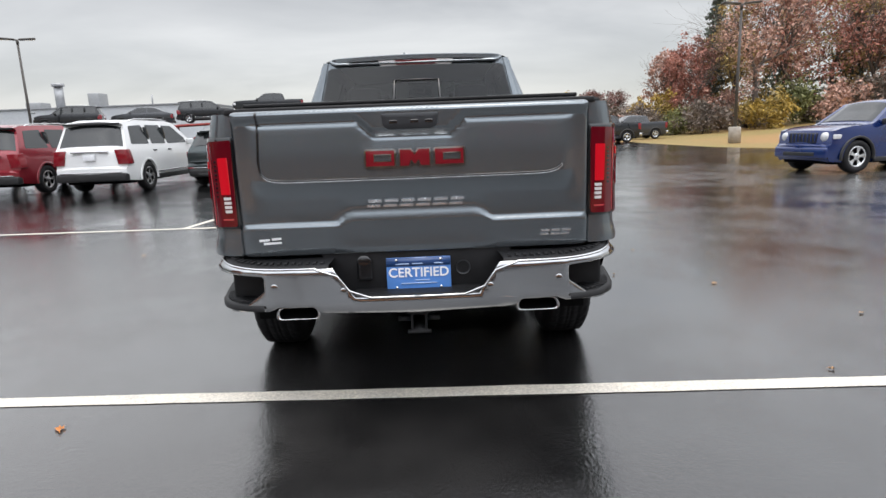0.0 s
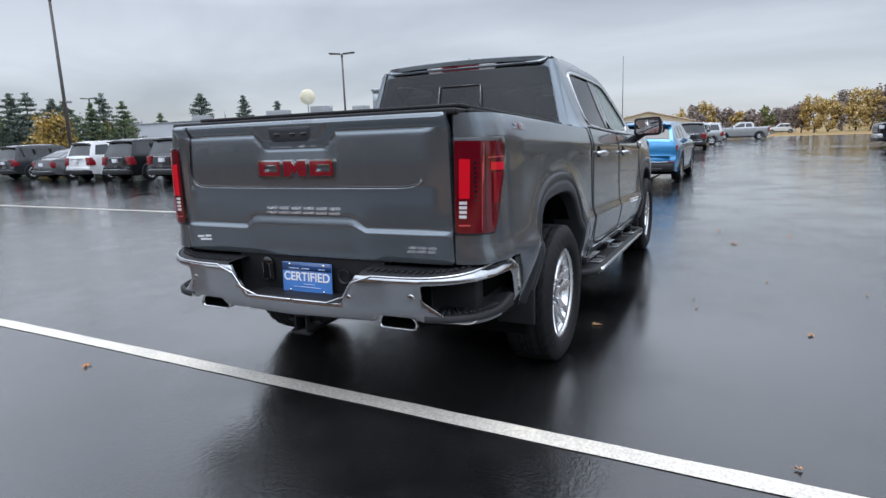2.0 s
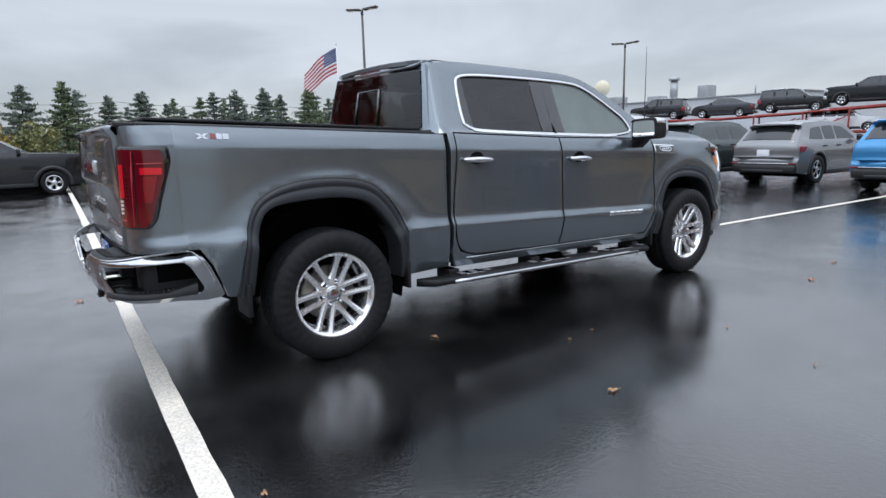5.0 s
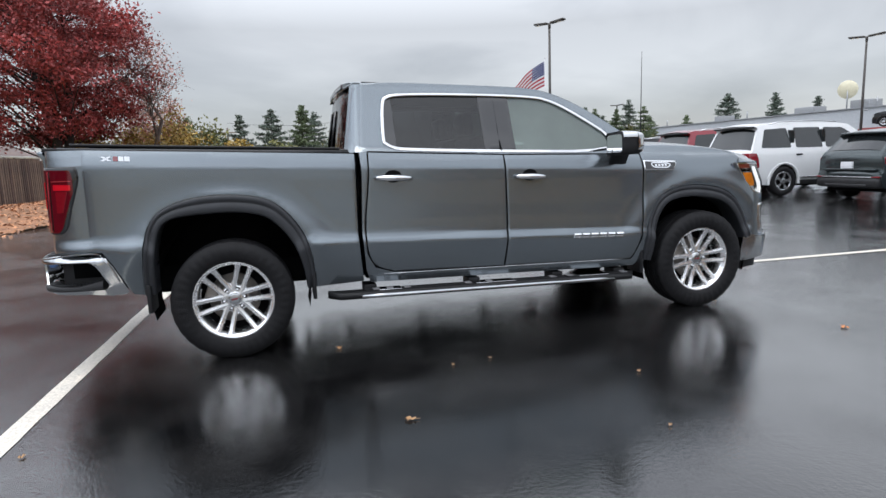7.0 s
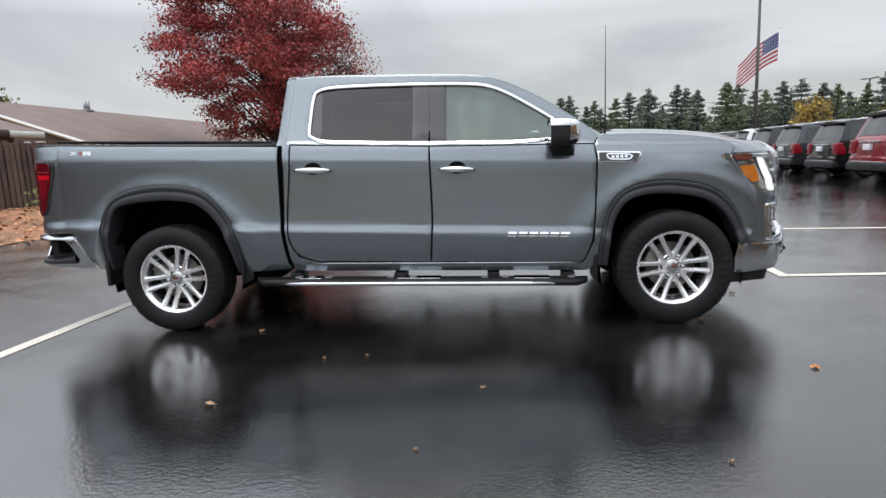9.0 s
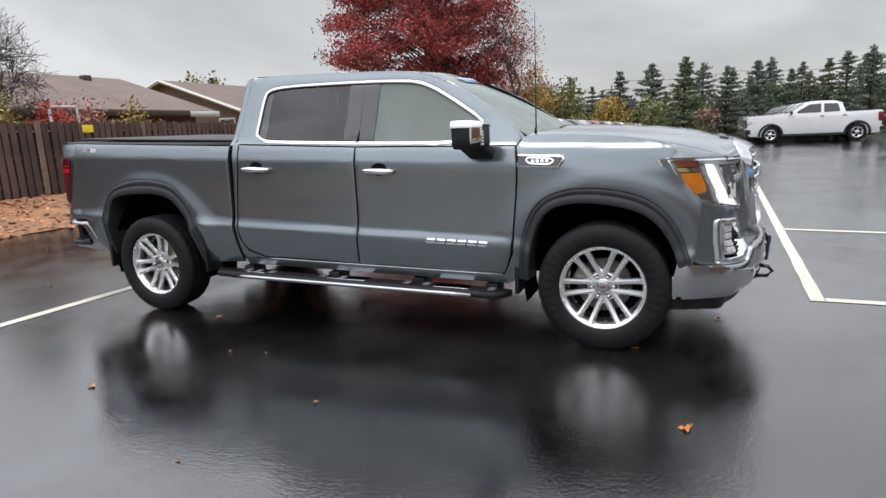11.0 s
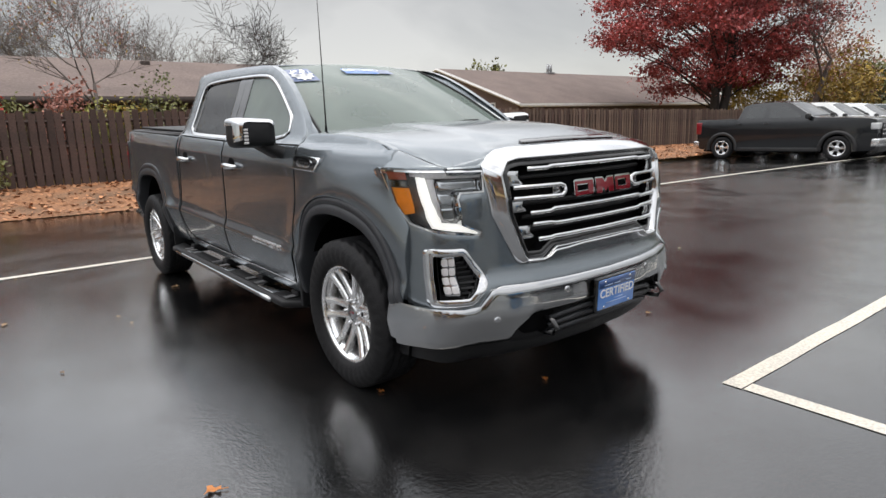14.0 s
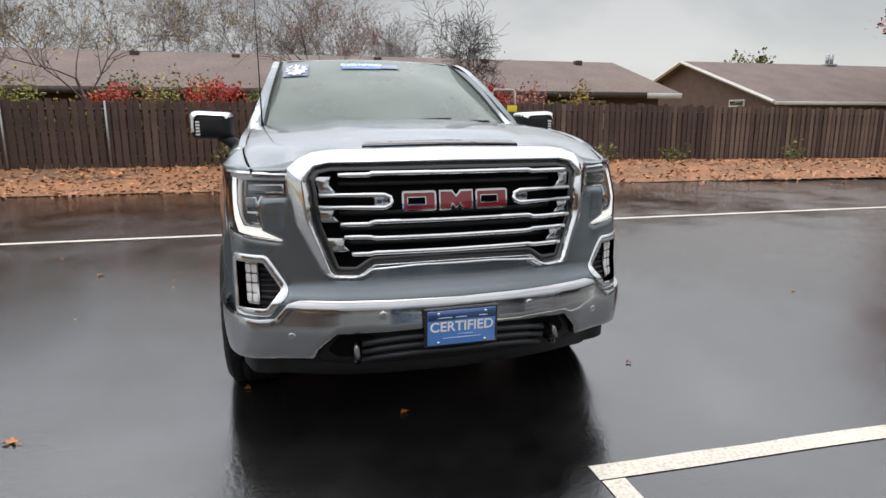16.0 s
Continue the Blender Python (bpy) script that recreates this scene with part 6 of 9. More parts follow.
# door mirrors
def door_mirror(s):
    shell_loop = dense(rounded([(0.0, 0.0), (0.245, 0.005), (0.262, 0.05), (0.255, 0.165), (0.225, 0.182), (0.02, 0.172), (0.0, 0.15)], 0.03), 0.02)

    def ring(y, k, loop=shell_loop, out=0.0):
        return [(s * (0.985 + 0.131 * (1 - k) + x * k), y + out, 1.296 + 0.088 * (1 - k) + z * k) for x, z in loop]
    bm = grid_bm([ring(y, k) for y, k in ((2.861, 0.02), (2.8605, 0.90), (2.868, 0.985), (2.90, 1.0), (2.965, 0.975), (3.01, 0.92), (3.036, 0.82), (3.046, 0.60), (3.050, 0.30), (3.051, 0.02))], close_u=True)
    bmesh.ops.recalc_face_normals(bm, faces=bm.faces[:])
    body = part("door_mirror", bm, BLACK, truck, "chrome-capped door mirror")
    caps = (([p for p in shell_loop if p[1] > 0.135], ((2.858, 1.03), (2.90, 1.035), (2.97, 1.01), (3.016, 0.95), (3.043, 0.85), (3.052, 0.72))),
            ([p for p in shell_loop if p[0] > 0.245 and p[1] > 0.03], ((2.985, 1.012), (3.016, 0.952), (3.043, 0.852), (3.052, 0.74))))
    for chosen, rings in caps:
        start = max(range(len(chosen)), key=lambda i: math.dist(chosen[i - 1], chosen[i]))
        chosen = chosen[start:] + chosen[:start]
        cap = grid_bm([ring(y, k, chosen) for y, k in rings])
        bmesh.ops.recalc_face_normals(cap, faces=cap.faces[:])
        part("mirror_cap", cap, CHROME, body, "chrome mirror cap")
    for k in range(5):
        part("mirror_lamp", box(min(s * 1.178, s * 1.204), max(s * 1.178, s * 1.204), 3.030, 3.054, 1.322 + 0.019 * k, 1.336 + 0.019 * k, 0.004), CLEARLENS, body, "clear mirror lamp segment")
    part("mirror_glass", sheet(rounded([(0.022, 0.022), (0.228, 0.026), (0.238, 0.06), (0.232, 0.15), (0.21, 0.16), (0.035, 0.155), (0.02, 0.14)], 0.02), lambda x, z: (s * (0.985 + x), 2.8585, 1.296 + z), 0.05, inward=(0, 1, 0), rim=0.003, edge=0, flip=s < 0), mirror_mat, body)
    arm = bmesh.new()
    rows = []
    for t in range(7):
        k = t / 6
        x = 0.915 + 0.17 * k
        rows.append([(s * x, 2.93 + a + 0.06 * (1 - k), 1.185 + 0.115 * k + b) for a, b in ((-0.075, 0.0), (0.075, 0.0), (0.075, 0.095 - 0.05 * k), (-0.075, 0.095 - 0.05 * k))])
    grid_bm(rows, arm, close_u=True)
    bmesh.ops.recalc_face_normals(arm, faces=arm.faces[:])
    part("mirror_arm", arm, BLACK, body)


mirror_mat = mat("mirror_glass", (0.9, 0.9, 0.9), 0.01, 1.0, var=0.01)
for s in (1, -1):
    door_mirror(s)

# rear window, brake lamp, antennas
def back_pt(u, v):
    hw = 0.795 - 0.105 * v
    return (u * hw, 0.80 + 0.075 * v + 0.03 * (1 - u * u) * -1 + 0.02, 1.40 + 0.455 * v - 0.006 * u * u)


part("cab_back", sheet(rounded([(-1.06, -0.05), (1.06, -0.05), (1.05, 1.06), (-1.05, 1.06)], 0.06), lambda u, v: Vector(back_pt(u, v)) + Vector((0, 0.022, 0)), 0.06, holes=[rounded([(-0.97, 0.08), (0.97, 0.08), (0.965, 0.97), (-0.965, 0.97)], 0.06)], inward=(0, 1, 0), rim=0.03, edge=0.0), PAINT, truck)
for s in (1, -1):
    rows = []
    for i in range(13):
        z = 1.385 + (1.885 - 1.385) * i / 12
        yb = float(np.interp(z, (1.387, 1.50, 1.70, 1.88), (0.93, 0.945, 0.965, 0.985)))
        v = (z - 1.40) / 0.455
        a, b = Vector(side(yb, z)), Vector(back_pt(0.985, v))
        a.x, b.x = s * a.x, s * b.x
        m1 = Vector((a.x, b.y + 0.05, z))
        rows.append([a + Vector((0, 0.0, 0)), a.lerp(m1, 0.6), (a * 0.25 + m1 * 0.45 + b * 0.3) + Vector((s * 0.01, -0.01, 0)), b + Vector((0, 0.01, 0))])
    bm = grid_bm(rows)
    bmesh.ops.recalc_face_normals(bm, faces=bm.faces[:])
    part("rear_pillar", bm, PAINT, truck)
part("rear_glass", sheet(rounded([(-0.975, 0.075), (0.975, 0.075), (0.97, 0.972), (-0.97, 0.972)], 0.05), lambda u, v: Vector(back_pt(u, v)) + Vector((0, 0.008, 0)), 0.08, rim=0, edge=0, inward=(0, 1, 0)), REARGLASS, truck, "dark tinted rear glass with a sliding pane")
for u in (-0.235, 0.235):
    part("slider_bar", tube([Vector(back_pt(u, v)) + Vector((0, 0.0, 0)) for v in (0.10, 0.4, 0.73)], 0.010, 6), GLOSSBLACK, truck)
part("slider_bar", tube([Vector(back_pt(u, 0.73)) for u in (-0.235, 0.0, 0.235)], 0.007, 6), GLOSSBLACK, truck)
part("cab_gap", box(-0.86, 0.86, 0.80, 0.92, 1.28, 1.41, 0.01), BLACK, truck)
spoiler = part("brake_lamp_housing", sheet(rounded(mirror_loop([(0.0, 0.045), (0.29, 0.042), (0.27, -0.002), (0.0, -0.002)]), 0.01), lambda x, v: (x, 0.868 + 0.03 * x * x - 0.02 * v, 1.842 + v), 0.03, inward=(0, 1, 0), rim=0.04), CLEARLENS, truck, "high-level brake lamp with clear ends")
part("brake_lens", sheet(mirror_loop([(0.0, 0.040), (0.155, 0.039), (0.15, 0.004), (0.0, 0.004)]), lambda x, v: (x, 0.863 + 0.03 * x * x - 0.02 * v, 1.842 + v), 0.03, inward=(0, 1, 0), rim=0.004, edge=0), REDLENS, spoiler)
part("roof_visor", sheet(rounded(mirror_loop([(0.0, 0.0), (0.62, 0.0), (0.67, 0.06), (0.64, 0.10), (0.0, 0.06)]), 0.02), lambda x, v: (x, 0.858 + v * 0.8 + 0.03 * x * x, 1.868 + 0.45 * v), 0.05, inward=(0, 0.3, -0.9), rim=0.012), PAINT, truck)
part("mast_antenna", tube([(0.80, 3.285, 1.37), (0.80, 3.29, 1.42), (0.80, 3.292, 2.13)], [0.010, 0.005, 0.0017], 8), BLACK, truck)
fin_rows = []
for z, k in ((0.0, 1.0), (0.025, 0.85), (0.055, 0.45), (0.068, 0.18)):
    fin_rows.append([(-0.10 + 0.028 * k * math.sin(2 * math.pi * i / 16), 1.32 - 0.05 * (1 - k) + 0.085 * k * math.cos(2 * math.pi * i / 16), roof_pt(0, 1.32)[2] - 0.004 + z) for i in range(16)])
part("roof_antenna", grid_bm(fin_rows, close_u=True), PAINT, truck)

# cab interior
inner = bmesh.new()
box(-0.86, 0.86, 0.95, 3.15, 0.60, 0.66, 0.0, inner)
box(-0.86, -0.80, 0.95, 3.10, 0.66, 1.28, 0.0, inner)
box(0.80, 0.86, 0.95, 3.10, 0.66, 1.28, 0.0, inner)
part("cab_floor", inner, SEATMAT, truck)
part("headliner", sheet(mirror_loop([(0.0, 0.93), (0.62, 0.95), (0.62, 2.25), (0.0, 2.36)]), lambda x, y: Vector(roof_pt(x, y)) + Vector((0, 0, -0.045)), 0.1, inward=(0, 0, 1), rim=0, edge=0), HEADLINER, truck)


def cab_seat(x, y, w, headrests, name):
    bm = bmesh.new()
    box(x - w / 2, x + w / 2, y, y + 0.50, 0.78, 0.94, 0.05, bm)
    box(-w / 2, w / 2, -0.08, 0.08, 0.0, 0.62, 0.055, bm, Matrix.Translation((x, y + 0.03, 0.88)) @ Matrix.Rotation(radians(12), 4, "X"))
    seat = part(name, bm, SEATMAT, truck, "dark leather seat")
    for hx in headrests:
        part("headrest", box(-0.13, 0.13, -0.05, 0.05, 0.0, 0.19, 0.045, m=Matrix.Translation((hx, y - 0.13, 1.50)) @ Matrix.Rotation(radians(8), 4, "X")), SEATMAT, seat)


cab_seat(0.40, 2.02, 0.54, (0.40,), "front_seat")
cab_seat(-0.40, 2.02, 0.54, (-0.40,), "front_seat")
cab_seat(0.0, 1.15, 1.36, (0.42, -0.42), "rear_bench")
dash_rows = []
for y, z in ((3.30, 1.34), (3.10, 1.335), (2.92, 1.30), (2.86, 1.22), (2.90, 1.05), (2.98, 0.80)):
    dash_rows.append([(x, y - 0.10 * (x / 0.8) ** 2, z - 0.01 * (x / 0.8) ** 2) for x in [-0.80 + 1.6 * i / 16 for i in range(17)]])
dash = grid_bm(dash_rows)
bmesh.ops.recalc_face_normals(dash, faces=dash.faces[:])
part("dashboard", dash, SEATMAT, truck, "dark dashboard")
part("steering_wheel", tube([Vector((-0.40, 2.66, 1.16)) + Vector((0.19 * math.cos(a), -0.19 * 0.42 * math.sin(a) * -1, 0.19 * 0.9 * math.sin(a))) for a in [2 * math.pi * k / 28 for k in range(28)]], 0.017, 8, closed=True), SEATMAT, truck)
part("wheel_boss", box(-0.46, -0.34, 2.66, 2.86, 1.11, 1.21, 0.03), SEATMAT, truck)
part("inner_mirror", box(-0.12, 0.12, 2.58, 2.61, 1.70, 1.77, 0.012), BLACK, truck)
part("sensor_pod", box(-0.05, 0.05, 2.44, 2.52, 1.73, 1.785, 0.015), BLACK, truck)


# ---- ground, asphalt, lines ----
def bank_z(x, y):
    """The planted bank behind the lot rises to the fence."""
    edge = -6.75 - 0.10 * x if x > -2 else -6.55 - 0.0 * x
    edge = float(np.interp(x, (-60, -25, -14, -7, 0, 3, 6, 20), (-3.6, -4.6, -5.1, -5.9, -6.45, -6.85, -6.95, -7.4)))
    top = float(np.interp(x, (-60, -32, -20, -8, 20), (0.0, 0.02, 0.18, 0.34, 0.40)))
    t = max(0.0, min(1.0, (edge - y) / 2.6))
    return top * t * t * (3 - 2 * t)


def ease(t):
    t = max(0.0, min(1.0, t))
    return t * t * (3 - 2 * t)


def verge_z(x, y):
    """The grass verge swells a little towards the wood."""
    return 1.0 * ease((x - 17.5) / 22) * ease((y - 8) / 14)


def lot_drop(x, y):
    """The lot falls away gently along the row of pickups by the fence."""
    d = max(0.0, -8.0 - x)
    return 0.0175 * d * d / (d + 6) * ease((6 + 0.12 * max(0.0, -20 - x) - y) / 7) * ease((y + 9) / 3.5)


def lot_edge(x):
    return float(np.interp(x, (-60, -25, -14, -7, 0, 3, 6, 20), (-3.6, -4.6, -5.1, -5.9, -6.45, -6.85, -6.95, -7.4)))


xs = [-900, -300, -120] + [-80 + 4 * i for i in range(15)] + [-20 + 1.0 * i for i in range(41)] + [22.5, 25, 28, 31, 34, 38, 43, 50, 60, 80, 120, 300, 900]
ys = [-900, -300, -120, -60, -40, -30, -24, -20] + [-16 + 0.5 * i for i in range(29)] + [-1, 3, 7, 10, 13, 16, 20, 25, 31, 38, 46, 54, 63, 75, 90, 120, 300, 900]
verts, faces = [], []
for y in ys:
    for x in xs:
        verts.append((x, y, bank_z(x, y) + verge_z(x, y) - lot_drop(x, y) - (0.03 if y > lot_edge(x) - 0.02 else 0.005)))
n = len(xs)
for j in range(len(ys) - 1):
    for i in range(n - 1):
        faces.append((j * n + i, j * n + i + 1, (j + 1) * n + i + 1, (j + 1) * n + i))
tagged(data_object("ground", verts, faces, GRASS, smooth=True), "rough autumn grass round the car lot", "ground", kind="structure")

lot_pts = [(x, lot_edge(x)) for x in (-130, -60, -25, -14, -7, 0, 3, 6, 20, 60)] + [(60, 12), (24, 16), (16.5, 20), (14.2, 26), (14.0, 42), (17, 62), (20, 84), (-10, 88), (-30, 100), (-130, 100)]
def asphalt_z(x, y):
    return (x, y, -lot_drop(x, y))


lot = sheet(lot_pts, asphalt_z, 3.0, inward=(0, 0, -1), rim=0.06, edge=0.0)
tagged(part("road", lot, ASPHALT), "wet black asphalt of a car lot, puddled and shining", "asphalt", kind="structure")


def paint_line(ax, ay, bx, by, w, jitter=0.004):
    n = max(2, int(math.hypot(bx - ax, by - ay) / 0.25))
    d = Vector((bx - ax, by - ay, 0)).normalized()
    q = Vector((-d.y, d.x, 0))
    vs, fs = [], []
    for i in range(n + 1):
        p = Vector((ax, ay, 0.004)).lerp(Vector((bx, by, 0.004)), i / n)
        a = w / 2 + random.uniform(-jitter, jitter)
        b = w / 2 + random.uniform(-jitter, jitter)
        fall = lot_drop(p.x, p.y)
        p.z -= fall - 0.02 * min(1.0, 12 * fall)
        vs += [tuple(p - q * a), tuple(p + q * b)]
    for i in range(n):
        fs.append((2 * i, 2 * i + 2, 2 * i + 3, 2 * i + 1))
    return tagged(data_object("parking_line", vs, fs, LINE), "worn white parking line on wet asphalt", "parking line", kind="structure")


paint_line(-70, 2.2, 9, -1.37, 0.115)
paint_line(-70, 7.95, -0.428, 5.177, 0.100)
paint_line(-0.478, 5.236, 0.12, 27.0, 0.100, 0.002)
paint_line(-3.75, 5.35, -3.35, 8.2, 0.10)


# ---- parked vehicles ----
CARGLASS = mat("car_glass", (0.016, 0.019, 0.02), 0.05, var=0.1, coat=0.3)
CARBLACK = mat("car_black_trim", (0.014, 0.014, 0.015), 0.45, var=0.2)
CARRED = mat("car_red_lamp", (0.20, 0.007, 0.014), 0.12, var=0.1, coat=0.7)
CARCLEAR = mat("car_clear_lamp", (0.55, 0.56, 0.57), 0.15, var=0.1, coat=0.8)
CARRIM = mat("car_alloy", (0.66, 0.67, 0.68), 0.25, 0.9, var=0.1)
CARPLATE = mat("white_paper_plate", (0.75, 0.76, 0.78), 0.5, var=0.04)


def car_paint(name, c, metal=0.3):
    dark = max(c) < 0.08
    return mat(name, c, 0.20, metal, var=0.04, scale=1.2, coat=0.55 if dark else 0.8, ior=1.4 if dark else 1.5)


C_WHITE = car_paint("white_car_paint", (0.72, 0.73, 0.73), 0.0)
C_RED = car_paint("red_car_paint", (0.23, 0.018, 0.028), 0.3)
C_BLACK = car_paint("black_car_paint", (0.012, 0.013, 0.015), 0.2)
C_DKGREY = car_paint("dark_grey_car_paint", (0.05, 0.053, 0.058), 0.5)
C_GREEN = car_paint("dark_green_grey_car_paint", (0.045, 0.058, 0.060), 0.5)
C_GREY = car_paint("grey_car_paint", (0.20, 0.205, 0.21), 0.5)
C_SILVER = car_paint("silver_car_paint", (0.40, 0.41, 0.41), 0.6)
C_BLUE = car_paint("bright_blue_car_paint", (0.040, 0.225, 0.46), 0.35)
C_NAVY = car_paint("deep_blue_car_paint", (0.007, 0.024, 0.12), 0.3)
C_BEIGE = car_paint("beige_car_paint", (0.33, 0.30, 0.25), 0.4)

SUV = [(-0.492, 0.20), (-0.5, 0.27), (-0.499, 0.345), (-0.488, 0.37), (-0.484, 0.52), (-0.480, 0.60), (-0.470, 0.635), (-0.428, 0.925), (-0.440, 0.955), (-0.40, 0.985), (-0.20, 1.0), (0.0, 0.995), (0.085, 0.965), (0.235, 0.665), (0.262, 0.645), (0.36, 0.625), (0.44, 0.59), (0.478, 0.545), (0.495, 0.43), (0.5, 0.30), (0.485, 0.18)]
CROSS = [(-0.485, 0.22), (-0.498, 0.30), (-0.5, 0.38), (-0.490, 0.42), (-0.492, 0.58), (-0.482, 0.655), (-0.468, 0.70), (-0.392, 0.915), (-0.412, 0.945), (-0.36, 0.975), (-0.16, 1.0), (0.02, 0.99), (0.09, 0.955), (0.262, 0.69), (0.285, 0.665), (0.38, 0.635), (0.452, 0.585), (0.482, 0.52), (0.498, 0.40), (0.5, 0.30), (0.482, 0.18)]
SEDAN = [(-0.485, 0.24), (-0.5, 0.34), (-0.495, 0.50), (-0.485, 0.66), (-0.40, 0.72), (-0.385, 0.725), (-0.235, 0.94), (-0.16, 0.985), (0.0, 1.0), (0.06, 0.975), (0.22, 0.715), (0.245, 0.69), (0.37, 0.645), (0.45, 0.58), (0.485, 0.49), (0.5, 0.36), (0.485, 0.18)]
PICKUP = [(-0.485, 0.25), (-0.5, 0.28), (-0.5, 0.345), (-0.488, 0.36), (-0.490, 0.50), (-0.488, 0.715), (-0.478, 0.725), (-0.30, 0.718), (-0.238, 0.712), (-0.230, 0.72), (-0.205, 0.945), (-0.17, 0.985), (-0.06, 1.0), (0.03, 0.985), (0.06, 0.965), (0.180, 0.735), (0.205, 0.715), (0.36, 0.70), (0.45, 0.68), (0.483, 0.655), (0.497, 0.56), (0.5, 0.30), (0.485, 0.17)]
BOXY = [(-0.48, 0.22), (-0.5, 0.30), (-0.495, 0.42), (-0.485, 0.60), (-0.47, 0.65), (-0.405, 0.925), (-0.405, 0.965), (-0.30, 0.99), (-0.10, 1.0), (0.03, 0.985), (0.07, 0.965), (0.215, 0.70), (0.24, 0.675), (0.36, 0.655), (0.43, 0.63), (0.468, 0.60), (0.480, 0.53), (0.484, 0.42), (0.499, 0.39), (0.5, 0.26), (0.482, 0.18)]
# Which stretches of each outline are glass (rear window, windscreen), and the side windows.
SHAPES = {
    "suv": (SUV, (6, 7), (12, 13), [[(-0.425, 0.665), (-0.395, 0.915), (-0.275, 0.93), (-0.262, 0.66)], [(-0.235, 0.66), (-0.235, 0.932), (-0.085, 0.932), (-0.085, 0.655)], [(-0.065, 0.655), (-0.065, 0.93), (0.045, 0.922), (0.155, 0.735), (0.165, 0.655)]], 0.63, (-0.30, 0.325)),
    "cross": (CROSS, (6, 7), (12, 13), [[(-0.36, 0.72), (-0.31, 0.89), (-0.205, 0.915), (-0.205, 0.70)], [(-0.185, 0.70), (-0.185, 0.92), (-0.06, 0.925), (-0.06, 0.69)], [(-0.04, 0.69), (-0.04, 0.925), (0.055, 0.905), (0.175, 0.735), (0.18, 0.685)]], 0.67, (-0.285, 0.305)),
    "sedan": (SEDAN, (5, 6), (9, 10), [[(-0.31, 0.755), (-0.20, 0.93), (-0.10, 0.945), (-0.10, 0.735)], [(-0.08, 0.735), (-0.08, 0.95), (0.03, 0.945), (0.15, 0.76), (0.16, 0.725)]], 0.70, (-0.29, 0.305)),
    "pickup": (PICKUP, (9, 10), (14, 15), [[(-0.192, 0.735), (-0.175, 0.93), (-0.075, 0.945), (-0.075, 0.725)], [(-0.055, 0.725), (-0.055, 0.945), (0.03, 0.932), (0.118, 0.778), (0.125, 0.722)]], 0.70, (-0.315, 0.31)),
}
SHAPES["boxy"] = (BOXY, (4, 5), (10, 11), [[(-0.40, 0.70), (-0.365, 0.90), (-0.235, 0.92), (-0.235, 0.69)], [(-0.215, 0.69), (-0.215, 0.92), (-0.075, 0.925), (-0.075, 0.685)], [(-0.055, 0.685), (-0.055, 0.925), (0.045, 0.91), (0.15, 0.74), (0.155, 0.685)]], 0.66, (-0.295, 0.315))
CAR_MESH = {}


def small_wheel(parent, x, y, r, w, s):
    key = ("wheel", round(r, 3), round(w, 3))
    if key not in CAR_MESH:
        tyre = lathe([(0.0, -w * 0.3), (r * 0.62, -w * 0.45), (r * 0.95, -w * 0.5), (r, -w * 0.3), (r, w * 0.3), (r * 0.95, w * 0.5), (r * 0.66, w * 0.47), (r * 0.64, w * 0.35)], 28)
        rim = lathe([(0.01, w * 0.45), (r * 0.14, w * 0.44), (r * 0.22, w * 0.38), (r * 0.55, w * 0.40), (r * 0.60, w * 0.48), (r * 0.65, w * 0.42)], 50)
        rim.faces.ensure_lookup_table()
        gone = []
        for fc in rim.faces:
            c = fc.calc_center_median()
            rad = math.hypot(c.y, c.z)
            ang = (math.atan2(c.z, c.y) / (2 * math.pi) * 5) % 1.0
            if r * 0.2 < rad < r * 0.56 and 0.32 < ang < 0.88:
                gone.append(fc)
        bmesh.ops.delete(rim, geom=gone, context="FACES")
        disc = lathe([(0.0, w * 0.2), (r * 0.62, w * 0.2)], 20)
        made = []
        for nm, b in (("t", tyre), ("r", rim), ("d", disc)):
            me = bpy.data.meshes.new(nm)
            b.to_mesh(me)
            b.free()
            made.append(me)
        made[0].materials.append(RUBBER)
        made[1].materials.append(CARRIM)
        made[2].materials.append(DARK)
        for me in made:
            me.polygons.foreach_set("use_smooth", [True] * len(me.polygons))
        CAR_MESH[key] = made
    t, rm, d = CAR_MESH[key]
    wh = new("wheel", t)
    wh.parent = parent
    wh.matrix_basis = Matrix.Translation((x, y, r)) @ Matrix.Rotation(0 if s > 0 else math.pi, 4, "Z")
    for nm, me in (("rim", rm), ("brake_shadow", d)):
        o = new(nm, me)
        o.parent = wh
    return wh


